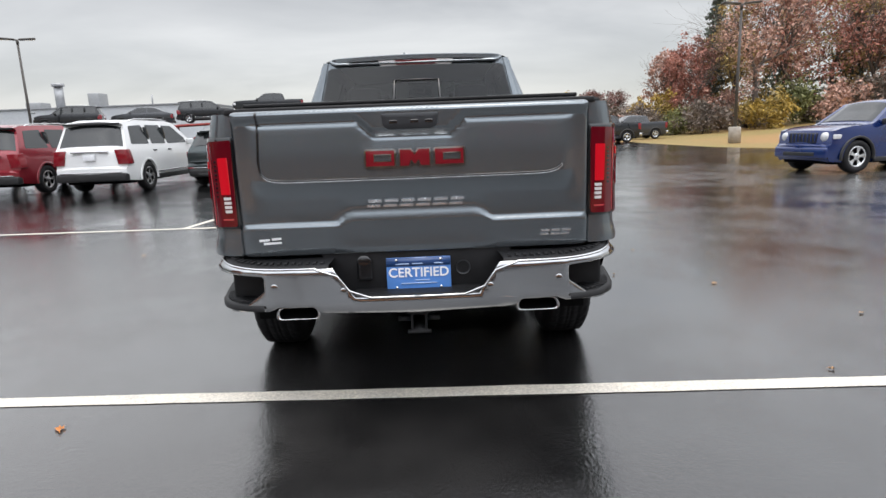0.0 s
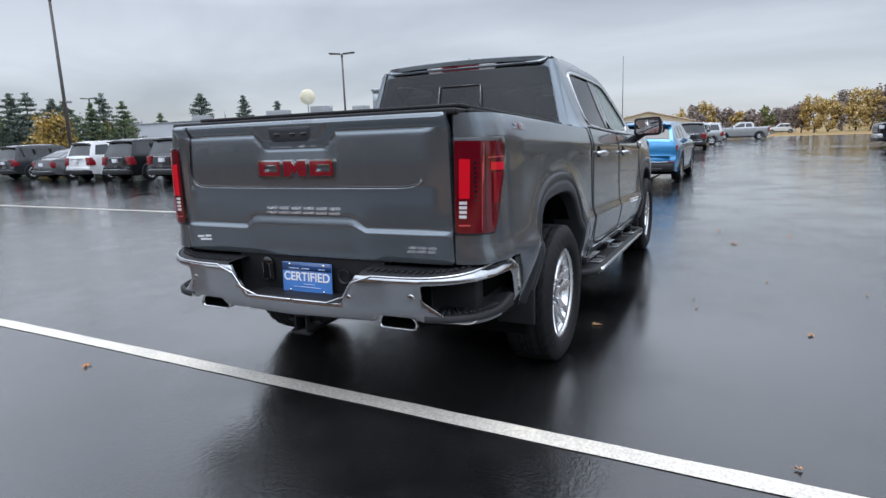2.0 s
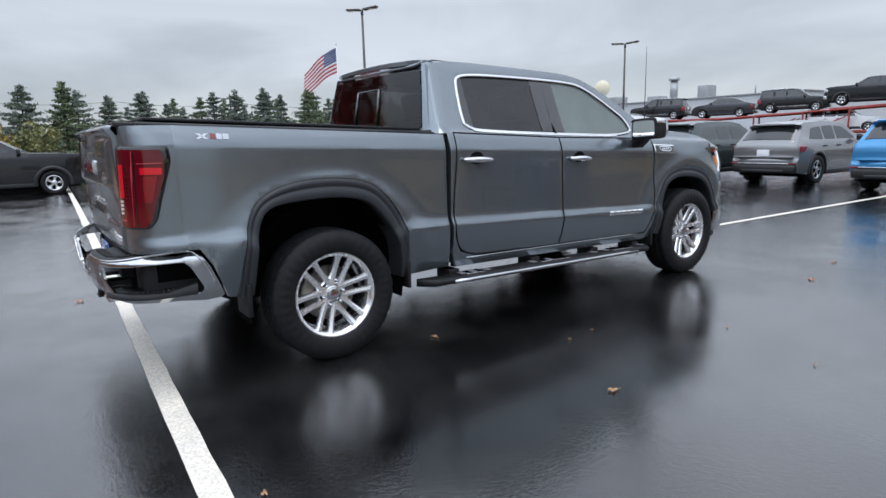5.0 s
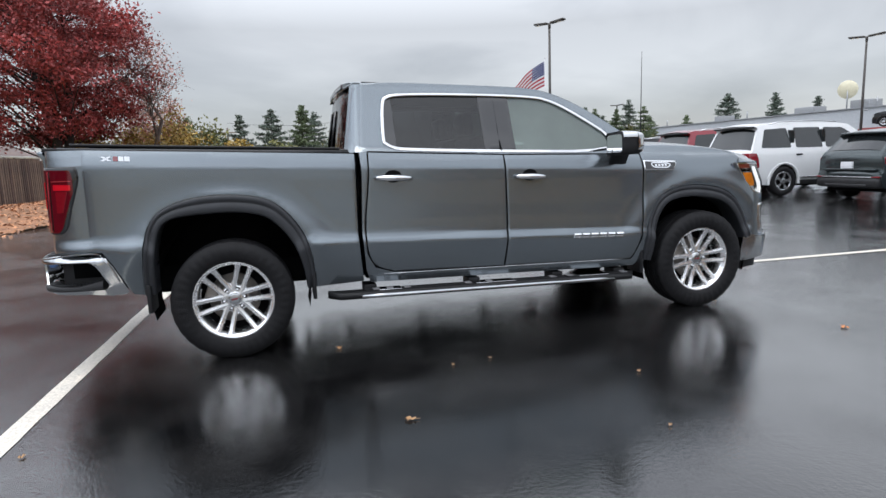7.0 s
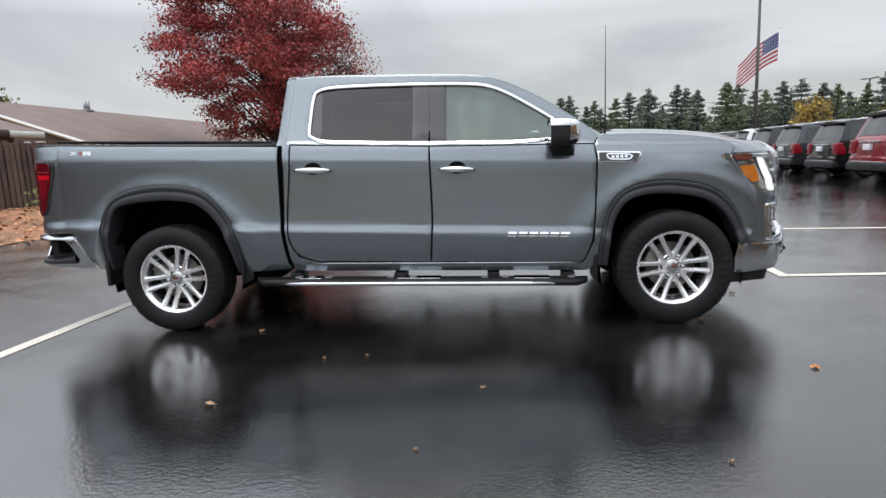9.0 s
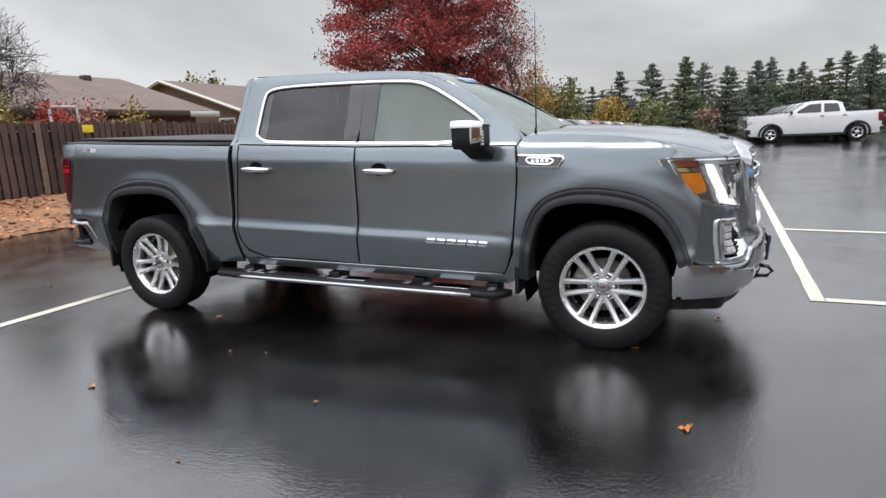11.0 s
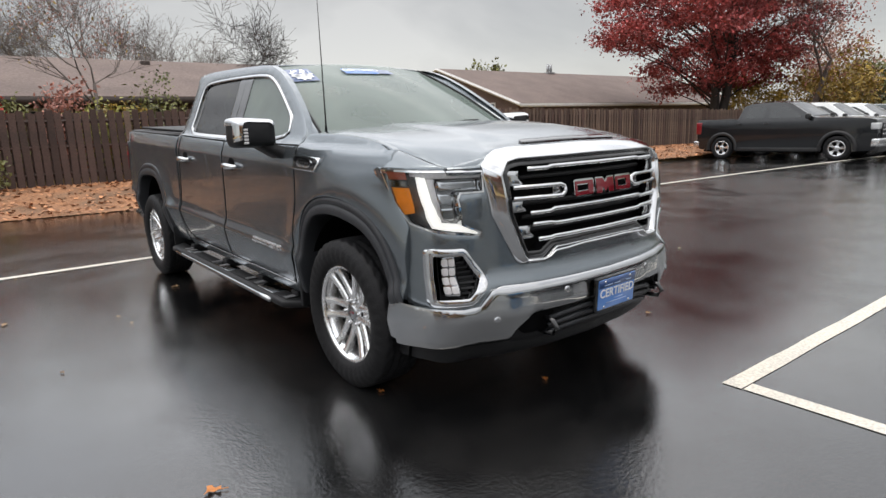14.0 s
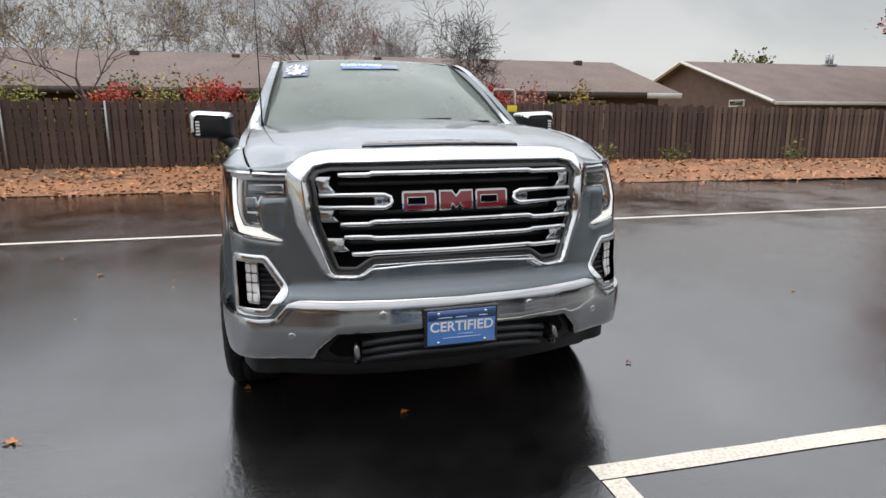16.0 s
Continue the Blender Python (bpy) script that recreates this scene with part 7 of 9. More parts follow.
def car(kind, L, W, H, paint, m, name, label, group="", trim=CARBLACK, detail=1, lit=False):
    prof, rear, screen, windows, belt, axles = SHAPES[kind]
    prof = [(y * L, z * H) for y, z in prof]
    r = 0.205 * H if kind not in ("cross", "boxy") else 0.230 * H
    if kind == "sedan":
        r = 0.23 * H

    def hw(y, z):
        k = z / H
        top = np.interp(k, (0.12, 0.24, 0.42, belt - 0.06, belt, 0.97, 1.02), (0.90, 0.985, 1.0, 0.985, 0.895, 0.70, 0.64) if kind == "cross" else (0.90, 0.985, 1.0, 0.985, 0.955, 0.765, 0.72))
        a = abs(y) / L
        pinch = 1 - 2.2 * max(0.0, a - 0.36) ** 1.6 * (1.2 if y > 0 else 0.8)
        return W / 2 * float(top) * pinch

    ob = thing(name, label, "car" if kind in ("suv", "cross", "sedan", "boxy") else "pickup truck", m, group)
    key = (kind, L, W, H)
    if key not in CAR_MESH:
        body = bmesh.new()
        glass_rows = {rear: [], screen: []}
        dense_prof = []
        for i in range(len(prof) - 1):
            a, b = prof[i], prof[i + 1]
            n = max(1, int(math.dist(a, b) / 0.10))
            dense_prof += [(a[0] + (b[0] - a[0]) * j / n, a[1] + (b[1] - a[1]) * j / n, i) for j in range(n)]
        dense_prof.append((*prof[-1], len(prof) - 1))

        def row(y, z, lift=0.0):
            h = hw(y, z)
            out = []
            for t in [-1 + 2 * i / 12 for i in range(13)]:
                e = abs(t) ** 6
                up = 0.045 * (1 - t * t) if z > 0.9 * H else 0.015 * (1 - t * t)
                out.append((t * h, y + (0.10 * t * t * (-1 if y > 0 else 1)) * min(1, abs(y) / L * 2.2) * (0.4 if z > 0.6 * H else 0.7), z + up - 0.03 * e + lift))
            return out
        rows = [row(y, z) for y, z, _ in dense_prof]
        grid_bm(rows, body)
        panes = []
        for seg in (rear, screen):
            a, b = prof[seg[0]], prof[seg[1]]
            rr = []
            for j in range(7):
                t = 0.05 + 0.90 * j / 6
                y, z = a[0] + (b[0] - a[0]) * t, a[1] + (b[1] - a[1]) * t
                full = row(y, z)
                sgn = -1 if y < 0 and seg == rear else 1
                rr.append([(x * (0.95 if kind == "cross" else 0.93), yy + 0.012 * sgn, zz + 0.006) for x, yy, zz in full])
            panes.append(grid_bm(rr))
        side_loop = [(y, z) for y, z, _ in dense_prof]
        bottom = 0.155 * H
        arch = []
        for ax in (axles[1], axles[0]):
            c = ax * L
            R = r * 1.17
            start = math.asin(max(-1, min(1, (bottom - r) / R)))
            for j in range(13):
                an = start + (math.pi - 2 * start) * j / 12
                arch.append((c + R * math.cos(an), r + R * math.sin(an)))
        loop = side_loop + [(prof[-1][0] - 0.02, bottom + 0.03)] + arch + [(prof[0][0] + 0.03, bottom + 0.06)]
        for s in (1, -1):
            def fn(y, z, s=s):
                h = hw(y, z)
                pull = 0.10 * min(1, abs(y) / L * 2.2) * (0.4 if z > 0.6 * H else 0.7)
                return (s * h, y + pull * (-1 if y > 0 else 1), z - 0.0)
            sb = sheet(loop, fn, 0.16, inward=(-s, 0, 0), rim=0.10, edge=0.0, flip=s < 0)
            join(body, sb)
        bmesh.ops.remove_doubles(body, verts=body.verts[:], dist=0.012)
        bmesh.ops.recalc_face_normals(body, faces=body.faces[:])
        for e in body.edges:
            if len(e.link_faces) == 2 and e.calc_face_angle(0) > radians(38):
                e.smooth = False
        side_panes = []
        for w in windows:
            lp = rounded([(y * L, z * H) for y, z in w], 0.05, 3)
            for s in (1, -1):
                def fn2(y, z, s=s):
                    pull = 0.10 * min(1, abs(y) / L * 2.2) * 0.4
                    return (s * (hw(y, z) + 0.006), y + pull * (-1 if y > 0 else 1), z)
                side_panes.append(sheet(lp, fn2, 0.15, inward=(-s, 0, 0), rim=0.012, edge=0.0, flip=s < 0))
        store = []
        for nm, b in [("body", body), ("rear_window", panes[0]), ("windscreen", panes[1])] + [("side_window", b) for b in side_panes]:
            me = bpy.data.meshes.new(nm)
            b.to_mesh(me)
            b.free()
            me.polygons.foreach_set("use_smooth", [True] * len(me.polygons))
            store.append((nm, me))
        CAR_MESH[key] = store
    for nm, me in CAR_MESH[key]:
        if nm == "body":
            me = me.copy()
            me.materials.clear()
            me.materials.append(paint)
        elif not me.materials:
            me.materials.append(CARGLASS)
        o = new(nm, me)
        o.parent = ob
    # underside, lower cladding, arches
    part("underbody", box(-W * 0.42, W * 0.42, -L * 0.44, L * 0.44, 0.13 * H, 0.36 * H, 0.03), DARK, ob)
    bright = CARRIM if kind == "pickup" and paint is not C_WHITE else trim
    if kind == "pickup":
        part("rear_bumper", box(-W * 0.47, W * 0.47, -L * 0.5 - 0.01, -L * 0.5 + 0.20, 0.23 * H, 0.33 * H, 0.03), bright, ob)
        part("front_bumper", box(-W * 0.455, W * 0.455, L * 0.5 - 0.25, L * 0.5 + 0.01, 0.235 * H, 0.36 * H, 0.04), bright, ob)
        part("lower_valance", box(-W * 0.43, W * 0.43, L * 0.5 - 0.25, L * 0.5 - 0.03, 0.14 * H, 0.24 * H, 0.03), CARBLACK, ob)
        grille = part("grille", box(-W * 0.33, W * 0.33, L * 0.5 - 0.25, L * 0.5 - 0.012, 0.375 * H, 0.605 * H, 0.03), CARBLACK, ob)
        for k in range(3):
            part("grille_bar", box(-W * 0.32, W * 0.32, L * 0.5 - 0.03, L * 0.5 + 0.004, (0.42 + 0.065 * k) * H, (0.437 + 0.065 * k) * H, 0.008), bright, grille)
    elif kind == "cross":
        part("rear_bumper", box(-W * 0.45, W * 0.45, -L * 0.5 - 0.012, -L * 0.5 + 0.26, 0.185 * H, 0.345 * H, 0.09), CARBLACK, ob)
        part("skid_plate", box(-W * 0.30, W * 0.30, -L * 0.5 - 0.022, -L * 0.5 + 0.10, 0.20 * H, 0.245 * H, 0.02), CARBLACK, ob)
        part("lower_strip", box(-W * 0.36, W * 0.36, -L * 0.5 - 0.014, -L * 0.5 + 0.10, 0.335 * H, 0.348 * H, 0.006), CARRIM, ob)
        part("rear_crease", box(-W * 0.40, W * 0.40, -L * 0.5 - 0.008, -L * 0.5 + 0.10, 0.435 * H, 0.455 * H, 0.01), paint, ob)
        part("roof_spoiler", box(-W * 0.29, W * 0.29, -L * 0.425, -L * 0.36, 0.940 * H, 0.965 * H, 0.015), paint, ob)
        part("front_bumper", box(-W * 0.40, W * 0.40, L * 0.5 - 0.20, L * 0.5 - 0.02, 0.16 * H, 0.29 * H, 0.03), trim, ob)
        part("grille", box(-W * 0.30, W * 0.30, L * 0.5 - 0.16, L * 0.5 - 0.012, 0.34 * H, 0.50 * H, 0.03), CARBLACK, ob)
    elif kind == "boxy":
        part("rear_bumper", box(-W * 0.44, W * 0.44, -L * 0.5 + 0.03, -L * 0.5 + 0.20, 0.19 * H, 0.30 * H, 0.03), trim, ob)
        part("front_bumper", box(-W * 0.44, W * 0.44, L * 0.5 - 0.22, L * 0.5 + 0.004, 0.215 * H, 0.375 * H, 0.05), paint, ob)
        part("air_intake", box(-W * 0.27, W * 0.27, L * 0.5 - 0.10, L * 0.5 + 0.012, 0.245 * H, 0.305 * H, 0.02), CARBLACK, ob)
        grille = part("grille", box(-W * 0.235, W * 0.235, L * 0.482 - 0.12, L * 0.482 + 0.006, 0.43 * H, 0.575 * H, 0.02), CARBLACK, ob)
        for k in range(8):
            gx = -W * 0.22 + W * 0.44 * k / 7
            part("grille_slat", box(gx - 0.02, gx + 0.02, L * 0.482 - 0.02, L * 0.482 + 0.018, 0.44 * H, 0.565 * H, 0.008), paint, grille)
    else:
        part("rear_bumper", box(-W * 0.46, W * 0.46, -L * 0.5 - 0.008, -L * 0.5 + 0.20, 0.175 * H, 0.285 * H, 0.04), trim, ob)
        part("bumper_strip", box(-W * 0.40, W * 0.40, -L * 0.5 - 0.012, -L * 0.5 + 0.06, 0.288 * H, 0.302 * H, 0.006), CARRIM, ob)
        part("front_bumper", box(-W * 0.40, W * 0.40, L * 0.5 - 0.20, L * 0.5 - 0.02, 0.16 * H, 0.29 * H, 0.03), trim, ob)
        part("grille", box(-W * 0.30, W * 0.30, L * 0.5 - 0.16, L * 0.5 - 0.012, 0.34 * H, 0.50 * H, 0.03), CARBLACK, ob)
    for s in (1, -1):
        part("sill", box(min(s * W * 0.40, s * W * 0.492), max(s * W * 0.40, s * W * 0.492), (axles[0] * L) + r * 1.25, (axles[1] * L) - r * 1.25, 0.15 * H, 0.215 * H, 0.02), CARBLACK, ob)
        for ax in axles:
            small_wheel(ob, s * (W / 2 - 0.125), ax * L, r, 0.23, s)
            ring = bmesh.new()
            rows = []
            wide = 1.42 if kind == "pickup" else 1.27
            for j in range(15):
                an = -0.15 + (math.pi + 0.3) * j / 14
                rows.append([(s * (W / 2 * 0.995 + o), ax * L + rr * math.cos(an), r + rr * math.sin(an)) for rr, o in ((r * 1.13, -0.05), (r * 1.15, 0.008), (r * wide, 0.006), (r * (wide + 0.01), -0.03))])
            grid_bm(rows, ring)
            bmesh.ops.recalc_face_normals(ring, faces=ring.faces[:])
            part("wheel_arch", ring, paint if kind == "suv" and paint in (C_WHITE, C_RED) else CARBLACK, ob)
        tz = (0.40, 0.60) if kind != "pickup" else (0.46, 0.68)
        if kind == "cross":
            tz = (0.515, 0.59)
        yb = -L * 0.485 + 0.05
        xa, xb = (s * W * 0.33, s * W * 0.475) if kind != "cross" else (s * W * 0.29, s * W * 0.48)
        if kind == "pickup":
            xa = s * W * 0.40
        lamp_bm = box(min(xa, xb), max(xa, xb), yb - 0.05, yb + (0.34 if kind == "cross" else 0.24 if kind == "suv" else 0.16), tz[0] * H, tz[1] * H, 0.02)
        mid = (tz[0] + tz[1]) * H / 2
        for v in lamp_bm.verts:
            out = (abs(v.co.x) / W - abs(xa) / W) / (abs(xb) / W - abs(xa) / W)
            if kind == "cross":
                v.co.z = mid + (v.co.z - mid) * (0.55 + 0.85 * out) + 0.030 * H * (out - 0.5)
                v.co.y += 0.07 * out
            elif kind == "suv":
                v.co.x += s * 0.020 * W * (1 if v.co.z < mid else -0.4)
        part("tail_lamp", lamp_bm, CARRED, ob)
        if kind == "cross":
            part("lamp_surround", box(min(s * W * 0.24, s * W * 0.30), max(s * W * 0.24, s * W * 0.30), yb - 0.045, yb + 0.10, 0.525 * H, 0.560 * H, 0.012), CARBLACK, ob)
            part("reflector", box(min(s * W * 0.36, s * W * 0.45), max(s * W * 0.36, s * W * 0.45), -L * 0.5 - 0.004, -L * 0.5 + 0.12, 0.335 * H, 0.352 * H, 0.006), CARRED, ob)
        elif kind == "suv":
            part("body_strip", box(min(s * W * 0.49, s * W * 0.502), max(s * W * 0.49, s * W * 0.502), axles[0] * L + r * 1.3, axles[1] * L - r * 1.3, 0.245 * H, 0.262 * H, 0.004), CARRIM, ob)
            for py, pw in ((-0.250, 0.012), (-0.075, 0.010)):
                part("window_pillar", box(min(s * W * 0.40, s * W * 0.452), max(s * W * 0.40, s * W * 0.452), (py - pw) * L, (py + pw) * L, 0.68 * H, 0.90 * H, 0.004), CARGLASS, ob)
        hx = (s * W * 0.27, s * W * 0.465)
        if kind == "boxy":
            part("headlamp", lathe([(0.0, 0.05), (0.07, 0.04), (0.105, 0.01), (0.115, -0.05)], 20, m=Matrix.Translation((s * W * 0.335, L * 0.470, 0.515 * H)) @ Matrix.Rotation(radians(90), 4, "Z")), CARCLEAR, ob, "round clear headlamp")
            part("indicator", box(min(s * W * 0.40, s * W * 0.475), max(s * W * 0.40, s * W * 0.475), L * 0.41, L * 0.462, 0.485 * H, 0.55 * H, 0.02), CARCLEAR, ob)
            part("fog_lamp", lathe([(0.0, 0.03), (0.05, 0.02), (0.06, -0.03)], 14, m=Matrix.Translation((s * W * 0.34, L * 0.492, 0.285 * H)) @ Matrix.Rotation(radians(90), 4, "Z")), CARCLEAR, ob)
        elif kind == "pickup":
            part("headlamp", box(min(s * W * 0.335, s * W * 0.47), max(s * W * 0.335, s * W * 0.47), L * 0.455, L * 0.5 - 0.03, 0.505 * H, 0.605 * H, 0.03), CARCLEAR, ob)
        else:
            part("headlamp", box(min(hx), max(hx), L * 0.462, L * 0.5 - 0.055, 0.43 * H, 0.52 * H, 0.02), CARCLEAR, ob)
        wm = part("door_mirror", box(min(s * W * 0.48, s * W * 0.59), max(s * W * 0.48, s * W * 0.59), L * 0.155, L * 0.155 + 0.11, belt * H, (belt + 0.085) * H, 0.03), CARBLACK if paint is not C_WHITE or kind == "pickup" else paint, ob)
        for y in (-0.06, -0.22):
            part("door_handle", box(min(s * W * 0.485, s * W * 0.503), max(s * W * 0.485, s * W * 0.503), y * L - 0.09, y * L + 0.09, (belt - 0.075) * H, (belt - 0.055) * H, 0.006), CARBLACK, ob)
    part("paper_plate", box(-0.15, 0.15, -L * 0.5 - 0.004, -L * 0.485, 0.46 * H, 0.46 * H + 0.155, 0.004), CARPLATE, ob)
    if kind == "suv":
        part("roof_spoiler", box(-W * 0.36, W * 0.36, -L * 0.452, -L * 0.40, 0.935 * H, 0.962 * H, 0.015), CARBLACK, ob)
        part("bright_bar", box(-W * 0.24, W * 0.24, -L * 0.492, -L * 0.47, 0.565 * H, 0.585 * H, 0.006), CARRIM, ob)
        for s in (1, -1):
            part("roof_rail", tube([(s * W * 0.37, y * L, z * H) for y, z in ((-0.36, 0.985), (-0.3, 1.015), (-0.1, 1.025), (0.02, 1.0))], 0.018, 6), CARRIM, ob)
    if kind == "pickup":
        part("bed_cover", box(-W * 0.43, W * 0.43, -L * 0.47, -L * 0.245, 0.70 * H, 0.728 * H, 0.01), CARBLACK, ob)
    return ob


def at(x, y, turn=0.0, z=0.0):
    return Matrix.Translation((x, y, z)) @ Matrix.Rotation(radians(turn), 4, "Z")


ROW = "cars parked in the facing row"
car("cross", 4.54, 1.82, 1.57, C_BLUE, at(-0.24, 15.25, -2), "crossover_car", "bright blue small crossover with black trim in a parking bay", ROW)
car("cross", 4.50, 1.80, 1.56, C_GREY, at(-3.40, 16.2, -2), "crossover_car", "light grey crossover beside the blue one", ROW)
car("cross", 4.60, 1.84, 1.64, C_GREEN, at(-5.85, 15.5, -2), "crossover_car", "dark green-grey crossover with a chrome rear strip", ROW)
car("suv", 5.72, 2.06, 1.94, C_WHITE, at(-8.83, 15.1, -2), "large_suv", "long white wagon-bodied SUV with black lower trim", ROW)
car("suv", 5.70, 2.06, 1.92, C_RED, at(-11.80, 15.3, -2), "large_suv", "long dark red wagon-bodied SUV", ROW)
car("suv", 5.10, 1.98, 1.78, C_BLACK, at(-15.10, 15.45, -2), "family_suv", "black family SUV with a paper plate", ROW)
car("suv", 5.20, 2.00, 1.78, C_DKGREY, at(-18.4, 15.8, -2), "family_suv", "dark grey family SUV", ROW)
car("suv", 5.10, 1.98, 1.77, C_BLACK, at(-21.8, 16.2, -2), "family_suv", "black family SUV with a chrome bumper strip", ROW)
car("suv", 5.00, 1.96, 1.76, C_WHITE, at(-25.1, 16.6, -2), "family_suv", "white family SUV with black cladding", ROW)
car("sedan", 4.70, 1.84, 1.47, C_GREY, at(-28.5, 16.9, -2), "sedan_car", "grey sedan with red tail lamps", ROW)
car("suv", 4.9, 1.94, 1.74, C_DKGREY, at(-32.6, 17.5, -2), "family_suv", "dark grey family SUV", ROW)
for k, (x, c, w) in enumerate(((-31.0, C_WHITE, "white"), (-34.2, C_WHITE, "white"), (-37.4, C_WHITE, "white"), (-40.6, C_BLACK, "black"), (-43.8, C_RED, "dark red"), (-47.0, C_RED, "dark red"), (-50.2, C_SILVER, "silver"), (-53.4, C_GREY, "grey"))):
    car("pickup", 5.9, 2.06, 1.94, c, at(x, 9.85 + 0.05 * (-31.0 - x), 179), "pickup_truck", w + " crew-cab pickup with an upright black grille", "pickups facing the painted line")
FAR_ROW = [C_BLACK, C_WHITE, C_WHITE, C_GREEN, C_SILVER, C_RED, C_BLACK, C_WHITE, C_DKGREY, C_WHITE, C_BLACK, C_RED, C_SILVER, C_WHITE, C_GREY, C_BEIGE, C_WHITE, C_DKGREY, C_RED, C_WHITE, C_SILVER]
WORDS = {C_BLACK: "black", C_WHITE: "white", C_GREEN: "dark green", C_SILVER: "silver", C_RED: "dark red", C_DKGREY: "dark grey", C_GREY: "grey", C_BEIGE: "beige"}
for k, c in enumerate(FAR_ROW):
    x = -20.3 - 2.92 * k
    car("pickup", 5.9, 2.04, 1.93, c, at(x, -2.35 - 0.045 * (x + 19.5), 0, -lot_drop(x, -2.35 - 0.045 * (x + 19.5))), "pickup_truck", WORDS[c] + " pickup truck in the long row along the fence", "long row of pickups")
for x, y, c in ((-88, 6.0, C_RED), (-88, 9.5, C_SILVER), (-90, 13, C_WHITE), (-86, 2.5, C_RED)):
    car("suv", 4.8, 1.95, 1.75, c, at(x, y, 95, -lot_drop(x, y)), "family_suv", WORDS[c] + " SUV parked far across the lot", "far cars")
car("boxy", 4.42, 1.78, 1.65, C_NAVY, at(11.15, 11.05, 101), "crossover_car", "deep blue boxy crossover standing alone on the asphalt")
car("pickup", 5.85, 2.03, 1.90, C_BLACK, at(12.0, 39.5, 92), "pickup_truck", "black crew-cab pickup beside the grass verge")
car("pickup", 5.85, 2.03, 1.90, C_DKGREY, at(16.4, 46.0, 92), "pickup_truck", "dark grey pickup at the grass verge")
car("pickup", 5.6, 1.95, 1.82, C_SILVER, at(2.2, 71.0, 95), "pickup_truck", "silver pickup far across the wet lot")
car("suv", 4.8, 1.93, 1.75, C_DKGREY, at(-0.9, 41.5, 2), "family_suv", "dark grey SUV further up the lot")
car("pickup", 5.8, 2.03, 1.92, C_GREEN, at(-4.0, 36.5, 178), "pickup_truck", "dark green pickup facing down the lot")
car("suv", 4.8, 1.93, 1.76, C_SILVER, at(-1.4, 52.0, 90), "family_suv", "silver SUV further up the lot")
car("suv", 4.8, 1.93, 1.76, C_BLACK, at(-8.4, 39.0, 178), "family_suv", "black SUV facing down the lot")
for x, y in ((24, 118), (31, 117), (9, 122), (-4, 125)):
    car("suv", 4.7, 1.9, 1.7, C_WHITE if x > 0 else C_GREY, at(x, y, 88), "family_suv", "pale SUV parked far off by the trees", "far cars by the trees")


# car carrier with its load
CARRIER_RED = mat("carrier_red_steel", (0.26, 0.030, 0.024), 0.5, var=0.25, scale=3)
carrier = thing("car_carrier", "red steel car-carrier trailer loaded with cars", "car carrier", Matrix.Translation((-19.0, 46.0, 0)) @ Matrix.Rotation(radians(-72), 4, "Z"))
for s in (1, -1):
    part("deck_rail", tube([(s * 1.15, -11.6, 2.30), (s * 1.15, -4, 2.32), (s * 1.15, 1.0, 2.52), (s * 1.15, 9.2, 2.96)], 0.085, 6), CARRIER_RED, carrier)
    part("lower_rail", tube([(s * 1.15, -8.4, 1.0), (s * 1.15, 7.0, 1.15)], 0.12, 6), CARRIER_RED, carrier)
    for y in (-7.6, -4.6, -1.2, 2.0, 4.8, 7.0):
        part("deck_post", box(s * 1.15 - 0.06, s * 1.15 + 0.06, y - 0.06, y + 0.06, 1.0, 2.2 + 0.06 * max(0.0, y + 4), 0.01), CARRIER_RED, carrier)
    for y in (-6.2, 0.4, 3.4):
        part("brace", tube([(s * 1.15, y - 1.2, 1.1), (s * 1.15, y + 1.2, 2.2)], 0.05, 6), CARRIER_RED, carrier)
    for y in (-5.6, -4.3, 5.4):
        small_wheel(carrier, s * 1.05, y, 0.48, 0.3, s)
for y0, z0, y1, z1 in ((-11.4, 2.34, -6.2, 2.34), (-6.0, 2.34, -1.4, 2.36), (-1.2, 2.46, 3.4, 2.60), (3.6, 2.72, 9.0, 2.98)):
    plate = part("deck_plate", box(-1.1, 1.1, y0, y1, 0.0, 0.08, 0.01), CARRIER_RED, carrier)
    for v in plate.data.vertices:
        v.co.z += z0 + (z1 - z0) * (v.co.y - y0) / (y1 - y0)
part("lower_deck", box(-1.1, 1.1, -8.2, 7.0, 1.02, 1.1, 0.01), CARRIER_RED, carrier)
M0 = Matrix.Translation((-19.0, 46.0, 0)) @ Matrix.Rotation(radians(-72), 4, "Z")
LOAD = "cars on the carrier"
car("pickup", 5.7, 2.0, 1.88, C_BLACK, M0 @ at(0, 6.0, 180, 2.97), "pickup_truck", "black pickup chained on the carrier's upper deck", LOAD)
car("suv", 4.7, 1.9, 1.7, C_BLACK, M0 @ at(0, 1.2, 0, 2.64), "family_suv", "black SUV on the carrier's upper deck", LOAD)
car("sedan", 4.6, 1.84, 1.5, C_DKGREY, M0 @ at(0, -3.6, 180, 2.44), "sedan_car", "dark grey sedan on the carrier's upper deck", LOAD)
car("suv", 4.7, 1.9, 1.7, C_BLACK, M0 @ at(0, -8.6, 180, 2.44), "family_suv", "black SUV at the carrier's upper end", LOAD)
car("suv", 4.7, 1.9, 1.7, C_WHITE, M0 @ at(0, 4.4, 0, 1.1), "family_suv", "white SUV on the carrier's lower deck", LOAD)
part("ramp_leg", box(-1.1, 1.1, -11.4, -11.2, 0.0, 2.2, 0.01), CARRIER_RED, carrier)


